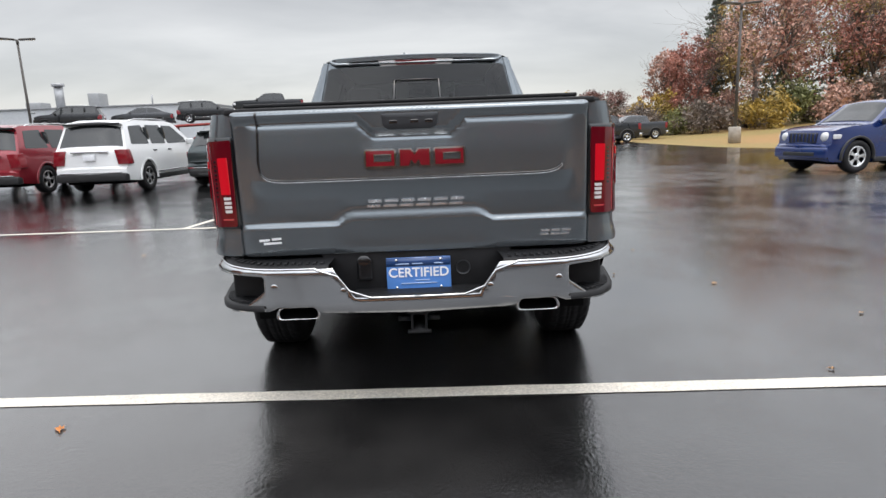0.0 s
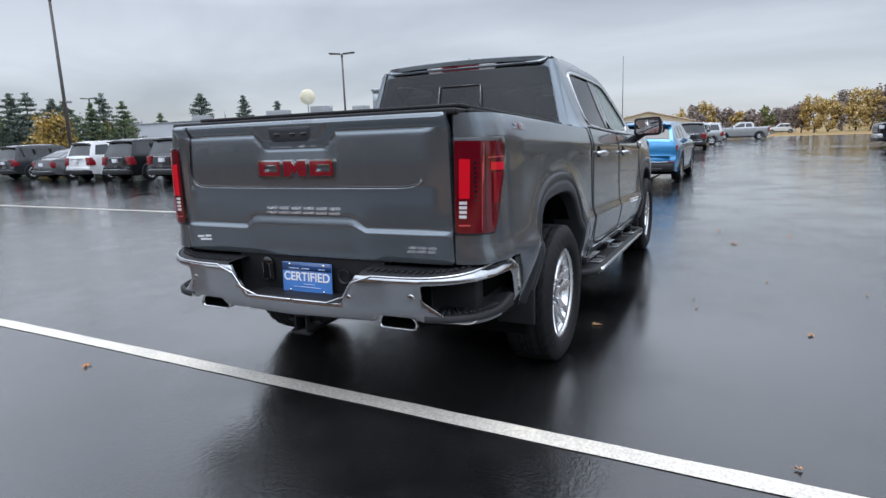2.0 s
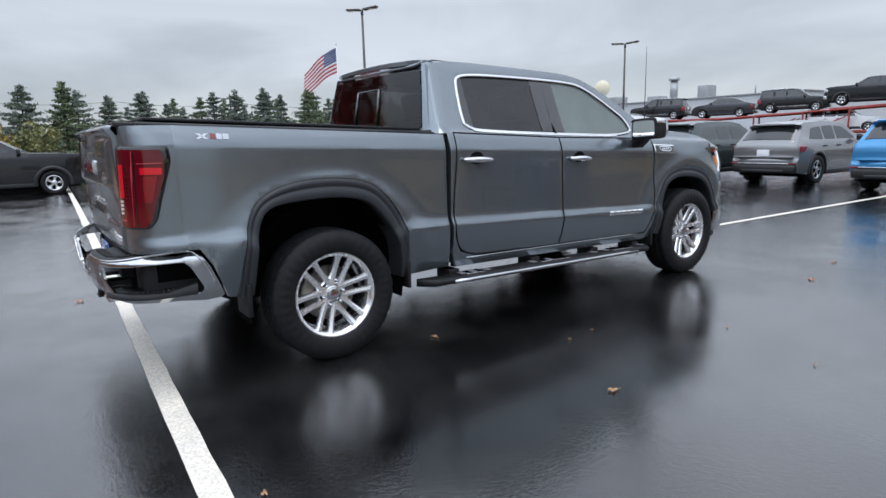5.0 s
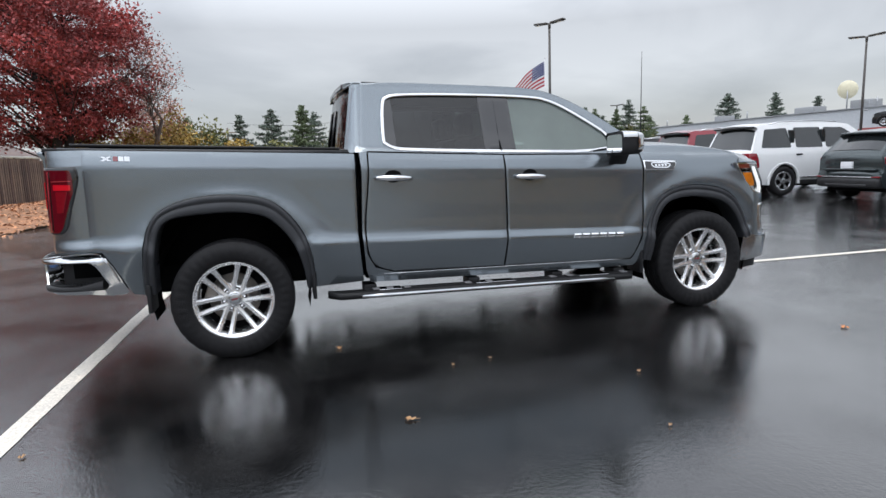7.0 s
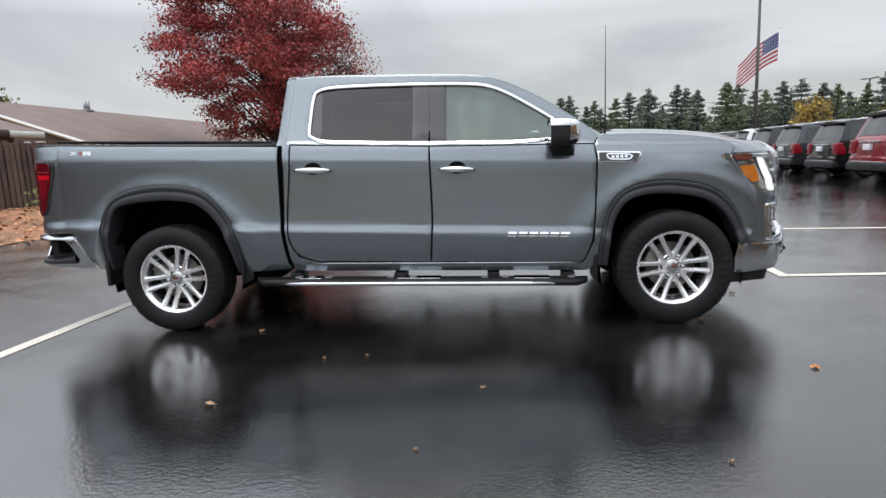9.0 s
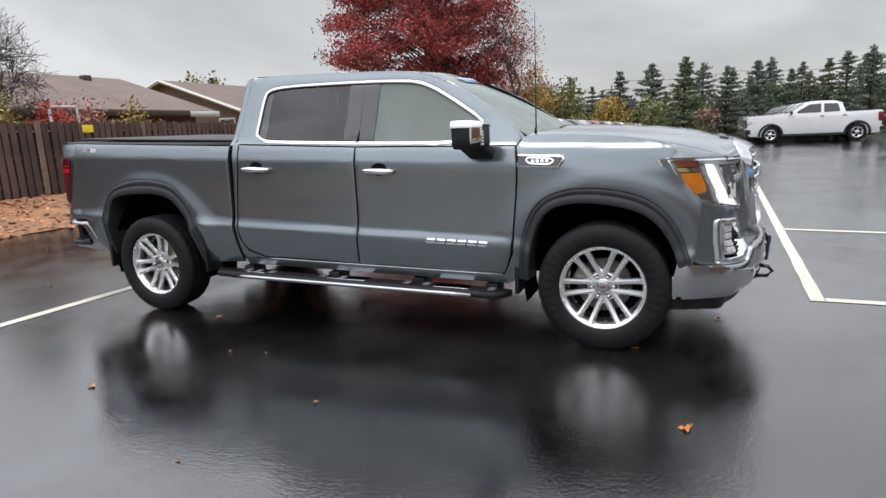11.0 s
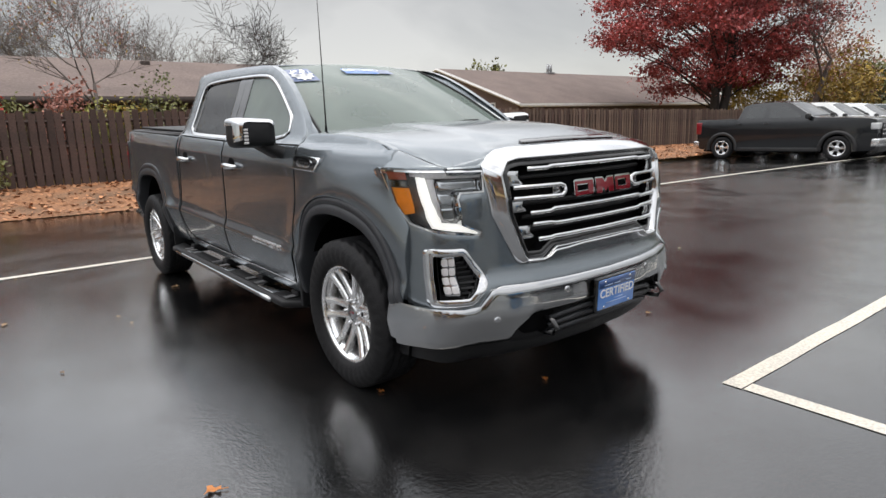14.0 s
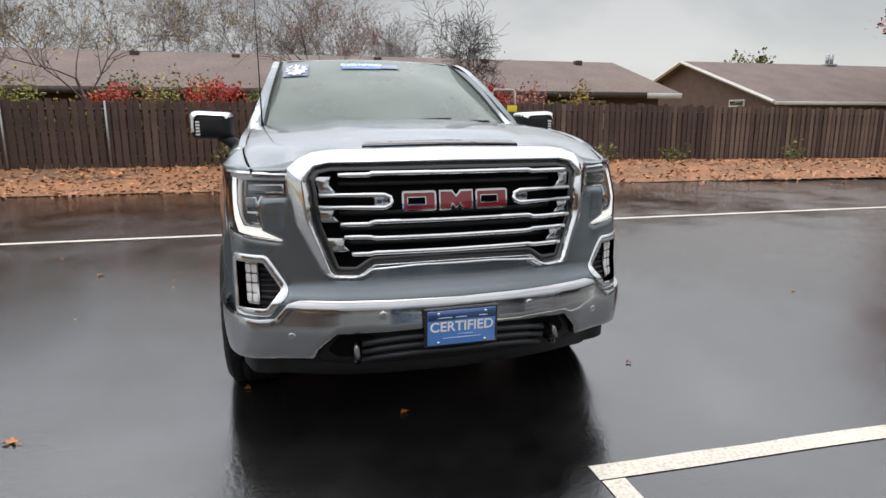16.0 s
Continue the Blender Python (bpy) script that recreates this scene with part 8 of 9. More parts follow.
# ---- houses, fence, dealership, lamps ----
SIDING = mat("brown_wood_siding", (0.11, 0.070, 0.057), 0.75, var=0.15, scale=2.5, fine=0.2, fscale=18, bump=0.2, bscale=20)
SHINGLE = mat("brown_shingles", (0.150, 0.110, 0.096), 0.85, var=0.13, scale=0.8, fine=0.25, fscale=14, bump=0.5, bscale=16)
TRIMW = mat("weathered_white_trim", (0.55, 0.54, 0.52), 0.6, var=0.08, scale=5)
DARKTRIM = mat("dark_brown_fascia", (0.05, 0.035, 0.03), 0.6, var=0.1)
PANE = mat("dim_window_pane", (0.03, 0.035, 0.04), 0.06, var=0.1, coat=0.5)
FENCEWOOD = mat("dark_stained_fence_board", (0.105, 0.062, 0.050), 0.8, scale=1.3, second=(0.060, 0.040, 0.035), fine=0.3, fscale=40, bump=0.4, bscale=60, objrand=0.30)
FENCEGREY = mat("weathered_fence_board", (0.19, 0.135, 0.10), 0.85, scale=1.1, second=(0.11, 0.078, 0.062), fine=0.3, fscale=40, bump=0.4, bscale=60, objrand=0.30)
METALGREY = mat("galvanised_steel", (0.35, 0.36, 0.37), 0.45, 0.7, var=0.1, scale=7)
LAMPBROWN = mat("bronze_lamp_post", (0.075, 0.068, 0.062), 0.5, 0.3, var=0.1, scale=5)
CONCRETE = mat("stained_concrete", (0.36, 0.33, 0.29), 0.85, var=0.15, scale=4, fine=0.15, fscale=40)
WALLWHITE = mat("white_metal_cladding", (0.52, 0.54, 0.56), 0.5, var=0.05, scale=0.3, fine=0.06, fscale=5)
WALLGREY = mat("grey_metal_cladding", (0.33, 0.34, 0.36), 0.5, var=0.05, scale=0.3)
BLUEBAND = mat("blue_fascia_band", (0.06, 0.20, 0.46), 0.4, var=0.05)
BARNTAN = mat("tan_metal_cladding", (0.52, 0.47, 0.37), 0.6, var=0.06, scale=0.5)
BARNROOF = mat("pale_metal_roof", (0.62, 0.57, 0.49), 0.45, var=0.06, scale=0.5)


def gable_house(name, label, x0, x1, y_near, y_far, eave, ridge, over, window_xs, gable_trim=True):
    h = thing(name, label, "house", Matrix.Translation((0, 0, 0)))
    ym = (y_near + y_far) / 2
    yn, yf = y_near - over, y_far + over
    wall = bmesh.new()
    vs = [(x0, yn), (x1, yn), (x1, yf), (x0, yf)]
    low = [wall.verts.new((x, y, -0.1)) for x, y in vs]
    top = [wall.verts.new((x, y, eave - 0.05)) for x, y in vs]
    pk = [wall.verts.new((x0, ym, ridge - 0.08)), wall.verts.new((x1, ym, ridge - 0.08))]
    wall.faces.new((low[0], low[1], top[1], top[0]))
    wall.faces.new((low[2], low[3], top[3], top[2]))
    wall.faces.new((low[1], low[2], top[2], pk[1], top[1]))
    wall.faces.new((low[3], low[0], top[0], pk[0], top[3]))
    bmesh.ops.recalc_face_normals(wall, faces=wall.faces[:])
    part("wall", wall, SIDING, h, smooth=False)
    for yo, tag in ((y_near, 1), (y_far, -1)):
        rf = bmesh.new()
        a = [(x0 - 0.45, yo, eave), (x1 + 0.45, yo, eave), (x1 + 0.45, ym, ridge), (x0 - 0.45, ym, ridge)]
        up = [rf.verts.new(p) for p in a]
        dn = [rf.verts.new((p[0], p[1], p[2] - 0.13)) for p in a]
        rf.faces.new(up)
        rf.faces.new(list(reversed(dn)))
        for i in range(4):
            rf.faces.new((up[i], up[(i + 1) % 4], dn[(i + 1) % 4], dn[i]))
        bmesh.ops.recalc_face_normals(rf, faces=rf.faces[:])
        part("roof", rf, SHINGLE, h, smooth=False)
        for xe in (x0 - 0.47, x1 + 0.47):
            if gable_trim:
                part("rake_board", tube([(xe, yo, eave - 0.06), (xe, ym, ridge - 0.06)], 0.095, 4), TRIMW, h, smooth=False)
    part("fascia", box(x0 - 0.45, x1 + 0.45, y_near + 0.0, y_near + 0.05, eave - 0.20, eave - 0.02, 0.0), TRIMW if gable_trim else DARKTRIM, h)
    for wx, ww, wz0, wz1 in window_xs:
        win = part("window", box(wx - ww / 2 - 0.10, wx + ww / 2 + 0.10, yn, yn + 0.06, wz0 - 0.10, wz1 + 0.10, 0.01), TRIMW, h)
        part("pane", box(wx - ww / 2, wx + ww / 2, yn + 0.055, yn + 0.07, wz0, wz1, 0.0), PANE, win)
        part("mullion", box(wx - 0.03, wx + 0.03, yn + 0.06, yn + 0.085, wz0, wz1, 0.0), TRIMW, win)
    return h


house1 = gable_house("house", "long low brown-sided house with a brown shingle roof", -13.1, 24.0, -12.3, -21.7, 2.52, 4.02, 0.6, [(-2.1, 0.9, 1.25, 2.20), (-5.9, 1.1, 1.25, 2.15), (-10.2, 1.2, 1.25, 2.15), (0.25, 0.8, 1.25, 2.15), (4.8, 1.4, 1.25, 2.15), (9.5, 1.4, 1.25, 2.15)], False)
part("corner_soffit", box(-13.6, -12.2, -12.32, -12.2, 2.30, 2.50, 0.0), TRIMW, house1)
for x, z in ((-7.5, 3.75), (-3.2, 3.72), (1.9, 3.70), (5.2, 3.75), (-11.6, 3.78)):
    part("roof_vent", box(x - 0.14, x + 0.14, -16.6, -16.3, z - 0.02, z + 0.22, 0.03), DARKTRIM, house1)
house2 = gable_house("house", "brown-sided gabled house with pale rake boards", -48.0, -22.45, -16.7, -30.9, 2.47, 4.94, 0.6, [(-25.5, 1.2, 0.9, 1.75), (-30.5, 1.6, 0.9, 1.75), (-36, 1.2, 0.9, 1.75)], True)
for dx in (-0.16, 0.16):
    part("chimney_flue", tube([(-32.5 + dx, -23.7, 4.8), (-32.5 + dx, -23.7, 5.55)], 0.10, 8), METALGREY, house2)
part("chimney_cap", box(-32.85, -32.15, -23.95, -23.45, 4.86, 4.98, 0.01), METALGREY, house2)
for wy, wz0, wz1 in ((-19.6, 1.0, 1.75), (-19.6, 2.35, 2.55)):
    gable_win = part("window", box(-22.45, -22.38, wy - 0.55, wy + 0.55, wz0 - 0.08, wz1 + 0.08, 0.01), TRIMW, house2)
    part("pane", box(-22.40, -22.365, wy - 0.46, wy + 0.46, wz0, wz1, 0.0), PANE, gable_win)


def fence_y(x):
    return -9.72 - 0.028 * (x - 2.0)


def fence_base(x):
    return bank_z(x, fence_y(x))


fence = thing("board_fence", "tall dark-stained shadowbox board fence on a leafy bank", "fence", Matrix.Identity(4))
board_me = []
for k in range(5):
    b = box(-0.068, 0.068, -0.011, 0.011, 0.02, 1.66 + 0.022 * ((k * 7) % 5 - 2), 0.003)
    for v in b.verts:
        v.co.x += 0.004 * math.sin(3 * v.co.z + k)
    for material in (FENCEWOOD, FENCEGREY):
        me = bpy.data.meshes.new("board")
        b.to_mesh(me)
        me.materials.append(material)
        board_me.append(me)
    b.free()
count = 0
x = 12.5
while x > -38:
    grey = 1 if (x < -12.5 and random.random() < 0.75) or random.random() < 0.06 else 0
    if count < 290:
        ob = new("board", board_me[2 * (count % 5) + grey])
        ob.parent = fence
        ob.matrix_basis = Matrix.Translation((x, fence_y(x) + 0.045, fence_base(x))) @ Matrix.Rotation(radians(random.uniform(-0.8, 0.8)), 4, "Y")
    count += 1
    x -= 0.176 + random.uniform(-0.004, 0.006)
back = bmesh.new()
x = 12.4
while x > -38:
    box(x - 0.068, x + 0.068, fence_y(x) - 0.056, fence_y(x) - 0.034, fence_base(x) + 0.02, fence_base(x) + 1.64, 0.0, back)
    x -= 0.178
tagged(part("back_board", back, FENCEWOOD, fence, smooth=False), kind="stuff")
for k in range(21):
    xp = 11.8 - 2.44 * k
    zb = fence_base(xp)
    part("post", box(xp - 0.045, xp + 0.045, fence_y(xp) - 0.03, fence_y(xp) + 0.03, zb - 0.1, zb + 1.70, 0.004), FENCEWOOD, fence)
    xn = xp - 2.44
    for dz in (0.28, 0.88, 1.45):
        za, zc = fence_base(xp) + dz, fence_base(xn) + dz
        part("rail", tube([(xp, fence_y(xp), za), (xn, fence_y(xn), zc)], 0.045, 4), FENCEWOOD, fence, smooth=False)
for xp in (4.72, 7.0, 9.3):
    part("steel_post", tube([(xp, fence_y(xp) + 0.085, fence_base(xp) - 0.05), (xp, fence_y(xp) + 0.085, fence_base(xp) + 1.66)], 0.028, 8), METALGREY, fence, "galvanised steel post")
tagged(part("yellow_sign", box(-6.05, -5.75, fence_y(-5.9) + 0.062, fence_y(-5.9) + 0.07, fence_base(-5.9) + 1.42, fence_base(-5.9) + 1.60, 0.004), mat("yellow_sign", (0.75, 0.62, 0.03), 0.5, var=0.05)), "small plain yellow sign fixed to the fence", "sign")


hoop = thing("pipe_frame", "white painted pipe frame standing behind the fence", "pipe frame", Matrix.Translation((-5.95, -10.25, 0.3)))
part("pipe", tube([(-0.36, 0, 0), (-0.36, 0, 2.05), (-0.30, 0, 2.12), (0.30, 0, 2.12), (0.36, 0, 2.05), (0.36, 0, 0)], 0.035, 8), TRIMW, hoop)


def street_lamp(x, y, h, turn, base=False, heads=2):
    lamp = thing("parking_lot_lamp", "tall bronze twin-head parking lot lamp post", "lamp post", Matrix.Translation((x, y, 0)) @ Matrix.Rotation(radians(turn), 4, "Z"), "parking lot lamps")
    z0 = 0.0
    if base:
        part("concrete_base", lathe([(0.0, 0.0), (0.34, 0.0), (0.33, 0.85), (0.30, 0.90), (0.0, 0.90)], 20, m=Matrix.Rotation(radians(-90), 4, "Y")), CONCRETE, lamp)
        z0 = 0.88
    part("pole", tube([(0, 0, z0), (0, 0, h * 0.5), (0, 0, h)], [0.10, 0.085, 0.065], 8), LAMPBROWN, lamp)
    part("pole_collar", tube([(0, 0, h - 0.25), (0, 0, h + 0.05)], 0.085, 8), LAMPBROWN, lamp)
    for s in (1, -1):
        head = part("lamp_head", box(min(s * 0.12, s * 1.05), max(s * 0.12, s * 1.05), -0.17, 0.17, h - 0.02, h + 0.09, 0.03), LAMPBROWN, lamp)
        for v in head.data.vertices:
            v.co.z += 0.08 * abs(v.co.x)
        part("lamp_lens", box(min(s * 0.45, s * 0.98), max(s * 0.45, s * 0.98), -0.13, 0.13, h + 0.015, h + 0.03, 0.0), CARCLEAR, lamp)
    if not base:
        part("camera_box", box(0.08, 0.32, -0.1, 0.1, h * 0.42, h * 0.42 + 0.12, 0.02), METALGREY, lamp)
    return lamp


street_lamp(-29.5, 16.8, 9.1, 30)
street_lamp(-27.1, 38.5, 8.25, 20)
street_lamp(17.4, 30.5, 7.45, 0, True)
street_lamp(-70, 46, 7.6, 20)
street_lamp(-78, 35, 7.4, 15)

# flag
FLAGRED = mat("flag_red", (0.36, 0.03, 0.045), 0.7, var=0.08)
FLAGWHITE = mat("flag_white", (0.62, 0.62, 0.64), 0.7, var=0.05)
FLAGBLUE = mat("flag_blue", (0.035, 0.05, 0.16), 0.7, var=0.08)
flag = thing("flagpole", "white flagpole flying a large striped national flag", "flag", Matrix.Translation((-93.4, 46.1, 0)) @ Matrix.Diagonal((1.42, 1.42, 1.42, 1)))
part("pole", tube([(0, 0, 0), (0, 0, 6), (0, 0, 12.4)], [0.11, 0.09, 0.05], 8), FLAGWHITE, flag)
part("finial", lathe([(0.0, 0.1), (0.07, 0.05), (0.09, 0.0), (0.05, -0.08)], 10, m=Matrix.Translation((0, 0, 12.5)) @ Matrix.Rotation(radians(-90), 4, "Y")), FLAGWHITE, flag)


def cloth(u, v):
    """A point of the flag: u along the fly, v down the hoist."""
    wave = 0.30 * math.sin(4.2 * u + 0.8 * v) * u * 0.6 + 0.15 * math.sin(9 * u + 2 * v) * u
    return (-2.0 * u * 1.7 - wave * 0.5 , -2.1 * u * 1.3 + wave * 1.2, 12.1 - 2.9 * v - 2.7 * u * u * 0.75 - 0.9 * u)


for k in range(13):
    v0, v1 = k / 13, (k + 1) / 13
    u0 = 0.40 if k < 7 else 0.0
    rows = [[cloth(u0 + (1 - u0) * i / 14, v0 + (v1 - v0) * j / 2) for i in range(15)] for j in range(3)]
    part("stripe", grid_bm(rows), FLAGRED if k % 2 == 0 else FLAGWHITE, flag)
part("canton", grid_bm([[cloth(0.40 * i / 8, 7 / 13 * j / 8) for i in range(9)] for j in range(9)]), FLAGBLUE, flag)
for r_ in range(5):
    for c_ in range(6):
        p = Vector(cloth(0.035 + 0.064 * c_, (0.06 + 0.1 * r_)))
        for s in (1, -1):
            part("star", box(-0.05, 0.05, -0.012, 0.012, -0.05, 0.05, 0.0, m=Matrix.Translation(p + Vector((0.03 * s, -0.04 * s * -1, 0))) @ Matrix.Rotation(radians(33), 4, "Z")), FLAGWHITE, flag)

# dealership buildings beyond the row
deal = thing("dealership_building", "long low white metal-clad dealership building", "building", Matrix.Identity(4))
part("wall", box(-112, -24, 62, 92, 0, 5.1, 0.0), WALLWHITE, deal, smooth=False)
part("parapet_cap", box(-112.2, -23.8, 61.8, 92.2, 5.1, 5.20, 0.0), WALLGREY, deal, smooth=False)
for x, w, h in ((-52, 2.4, 1.1), (-60, 3.0, 0.9), (-38, 1.2, 1.6), (-45, 1.6, 0.8), (-75, 2.0, 0.9)):
    part("roof_unit", box(x, x + w, 66, 68, 5.25, 5.25 + h, 0.05), METALGREY, deal)
part("roof_vent", tube([(-40.5, 65, 5.2), (-40.5, 65, 7.6)], 0.45, 12), METALGREY, deal)
part("vent_cap", tube([(-40.5, 65, 7.6), (-40.5, 65, 7.9)], 0.65, 12), METALGREY, deal)
dish = lathe([(0.0, 0.0), (0.5, -0.06), (0.9, -0.22), (1.05, -0.36)], 20, m=Matrix.Translation((-51.2, 64.5, 7.55)) @ Matrix.Rotation(radians(-60), 4, "Z"))
part("satellite_dish", dish, mat("cream_dish", (0.62, 0.58, 0.42), 0.5, var=0.06), deal)
part("dish_post", tube([(-51.2, 64.6, 5.2), (-51.2, 64.6, 7.5)], 0.08, 6), METALGREY, deal)
for x in (-47, -66, -84, -30):
    part("vent_pipe", tube([(x, 64, 5.2), (x, 64, 6.3)], 0.09, 6), METALGREY, deal)
show = thing("showroom_building", "low white and grey showroom with a blue fascia band", "building", Matrix.Identity(4))
part("wall", box(-118, -92, 48, 60, 0, 4.3, 0.0), WALLGREY, show, smooth=False)
part("blue_band", box(-118.2, -91.8, 47.8, 60.2, 2.6, 3.3, 0.0), BLUEBAND, show, smooth=False)
part("upper_band", box(-118.15, -91.85, 47.85, 60.15, 3.3, 4.9, 0.0), WALLWHITE, show, smooth=False)
barn = thing("metal_barn", "low tan metal barn with a pale roof", "building", Matrix.Translation((-13.5, 112, 0)) @ Matrix.Rotation(radians(12), 4, "Z"))
bb = bmesh.new()
pts = [(-7, 0), (7, 0), (7, 2.8), (0, 4.35), (-7, 2.8)]
a = [bb.verts.new((x, -9, z)) for x, z in pts]
b2 = [bb.verts.new((x, 9, z)) for x, z in pts]
bb.faces.new(a)
bb.faces.new(list(reversed(b2)))
for i in (0, 1, 4):
    bb.faces.new((a[i], a[(i + 1) % 5], b2[(i + 1) % 5], b2[i]))
bmesh.ops.recalc_face_normals(bb, faces=bb.faces[:])
part("wall", bb, BARNTAN, barn, smooth=False)
for s in (1, -1):
    rf = bmesh.new()
    q = [(0, -9.4, 4.47), (0, 9.4, 4.47), (s * 7.5, 9.4, 2.76), (s * 7.5, -9.4, 2.76)]
    up = [rf.verts.new(p) for p in q]
    dn = [rf.verts.new((p[0], p[1], p[2] - 0.1)) for p in q]
    rf.faces.new(up)
    rf.faces.new(list(reversed(dn)))
    for i in range(4):
        rf.faces.new((up[i], up[(i + 1) % 4], dn[(i + 1) % 4], dn[i]))
    bmesh.ops.recalc_face_normals(rf, faces=rf.faces[:])
    part("roof", rf, BARNROOF, barn, smooth=False)

# power poles and a cable
for x, y, h in ((-82, 24, 8.2), (-84, -6, 7.6), (-80, 42, 7.8), (-86, 9, 7.4)):
    pole = thing("utility_pole", "weathered wooden utility pole with a crossarm", "utility pole", Matrix.Translation((x, y, -lot_drop(x, y))), "utility poles")
    part("pole", tube([(0, 0, 0), (0, 0, h)], [0.15, 0.10], 8), FENCEGREY, pole)
    part("crossarm", box(-0.06, 0.06, -1.2, 1.2, h - 0.7, h - 0.58, 0.01), FENCEGREY, pole)
wire = tagged(part("power_cable", tube([(-84, -6 + 2 * k, 7.1 - 0.5 * math.sin(math.pi * (k % 8) / 8)) for k in range(25)], 0.02, 4), BLACK), "thin black overhead power cable", "cable", kind="structure")


# ---- trees, shrubs, leaves ----
BARK = mat("grey_brown_bark", (0.125, 0.102, 0.090), 0.9, var=0.25, scale=5, bump=0.5, bscale=25)
DARKBARK = mat("dark_wet_bark", (0.032, 0.026, 0.024), 0.85, var=0.25, scale=5, bump=0.5, bscale=25)


def leaf_mat(name, c, second, island=0.45):
    return mat(name, c, 0.6, second=second, scale=0.5, island=island)


L_RED = leaf_mat("crimson_leaves", (0.37, 0.056, 0.050), (0.19, 0.031, 0.031))
L_RUST = leaf_mat("rust_brown_leaves", (0.47, 0.205, 0.150), (0.32, 0.135, 0.105))
# haze before the wood is put into this muted, lightened colour
L_OAK = leaf_mat("hazed_red_brown_leaves", (0.54, 0.33, 0.25), (0.38, 0.22, 0.17))
L_YELLOW = leaf_mat("yellow_leaves", (0.40, 0.26, 0.04), (0.24, 0.17, 0.04))
L_LIME = leaf_mat("yellow_green_leaves", (0.34, 0.32, 0.07), (0.20, 0.20, 0.06))
L_OLIVE = leaf_mat("olive_leaves", (0.20, 0.19, 0.055), (0.11, 0.125, 0.045))
L_PINE = leaf_mat("dark_pine_needles", (0.125, 0.155, 0.118), (0.080, 0.105, 0.084))
L_PINEG = leaf_mat("green_pine_needles", (0.125, 0.160, 0.075), (0.075, 0.108, 0.056))
L_BROWN = leaf_mat("brown_thicket", (0.19, 0.145, 0.115), (0.125, 0.10, 0.08))
L_SUMAC = leaf_mat("scarlet_leaves", (0.52, 0.055, 0.035), (0.34, 0.04, 0.03))


def leaf_cloud(rng, centres, spread, n, size, three=False):
    """n small leaf faces scattered about the centres."""
    c = centres[rng.integers(0, len(centres), n)]
    p = c + rng.normal(0, 1, (n, 3)) * spread
    a = rng.normal(0, 1, (n, 3))
    a /= np.linalg.norm(a, axis=1, keepdims=True)
    b = rng.normal(0, 1, (n, 3))
    b = np.cross(a, b)
    b /= np.linalg.norm(b, axis=1, keepdims=True) + 1e-9
    s = size * rng.uniform(0.6, 1.4, (n, 1))
    if three:
        v = np.stack([p - a * s, p + a * s * 0.7 - b * s * 0.45, p + a * s * 0.7 + b * s * 0.45], 1).reshape(-1, 3)
        return v.tolist(), np.arange(3 * n).reshape(-1, 3).tolist()
    v = np.stack([p - a * s, p + b * s * 0.55, p + a * s, p - b * s * 0.55], 1).reshape(-1, 3)
    f = np.arange(4 * n).reshape(-1, 4)
    return v.tolist(), f.tolist()


def branch_tree(rng, height, spread, levels, first, limbs, twist=0.5, up=0.35):
    """Limbs as lists of points with radii, and the tips."""
    segs, tips = [], []

    def grow(p, d, length, radius, level):
        pts, rad = [p.copy()], [radius]
        n = 4
        for i in range(n):
            d = d + Vector(rng.normal(0, 0.16, 3)) + Vector((0, 0, 0.05 * up))
            d.normalize()
            p = p + d * length / n
            pts.append(p.copy())
            rad.append(radius * (1 - 0.6 * (i + 1) / n))
            if level > 0 and i >= (1 if level < levels else 2):
                for _ in range(limbs if level > 1 else limbs + 1):
                    q = Vector(rng.normal(0, 1, 3))
                    q = (q - d * q.dot(d)).normalized()
                    nd = (d * (1 - spread) + q * spread + Vector((0, 0, up * 0.3))).normalized()
                    grow(p.copy(), nd, length * rng.uniform(0.55, 0.8), rad[-1] * 0.62, level - 1)
        segs.append((pts, rad))
        if level <= 1:
            tips.extend(pts[2:])
    grow(Vector((0, 0, 0)), Vector((0, 0, 1)), height * first, height * 0.022, levels)
    return segs, tips


def limbs_mesh(segs, sides=5):
    bm_v, bm_f = [], []
    for pts, rad in segs:
        base = len(bm_v)
        for i, (p, r) in enumerate(zip(pts, rad)):
            d = (pts[min(i + 1, len(pts) - 1)] - pts[max(i - 1, 0)]).normalized()
            up = Vector((0, 0, 1)) if abs(d.z) < 0.9 else Vector((0, 1, 0))
            u = d.cross(up).normalized()
            w = u.cross(d)
            for k in range(sides):
                a = 2 * math.pi * k / sides
                bm_v.append(tuple(p + (u * math.cos(a) + w * math.sin(a)) * max(r, 0.0045)))
        for i in range(len(pts) - 1):
            for k in range(sides):
                q = base + i * sides
                bm_f.append((q + k, q + (k + 1) % sides, q + sides + (k + 1) % sides, q + sides + k))
    return bm_v, bm_f


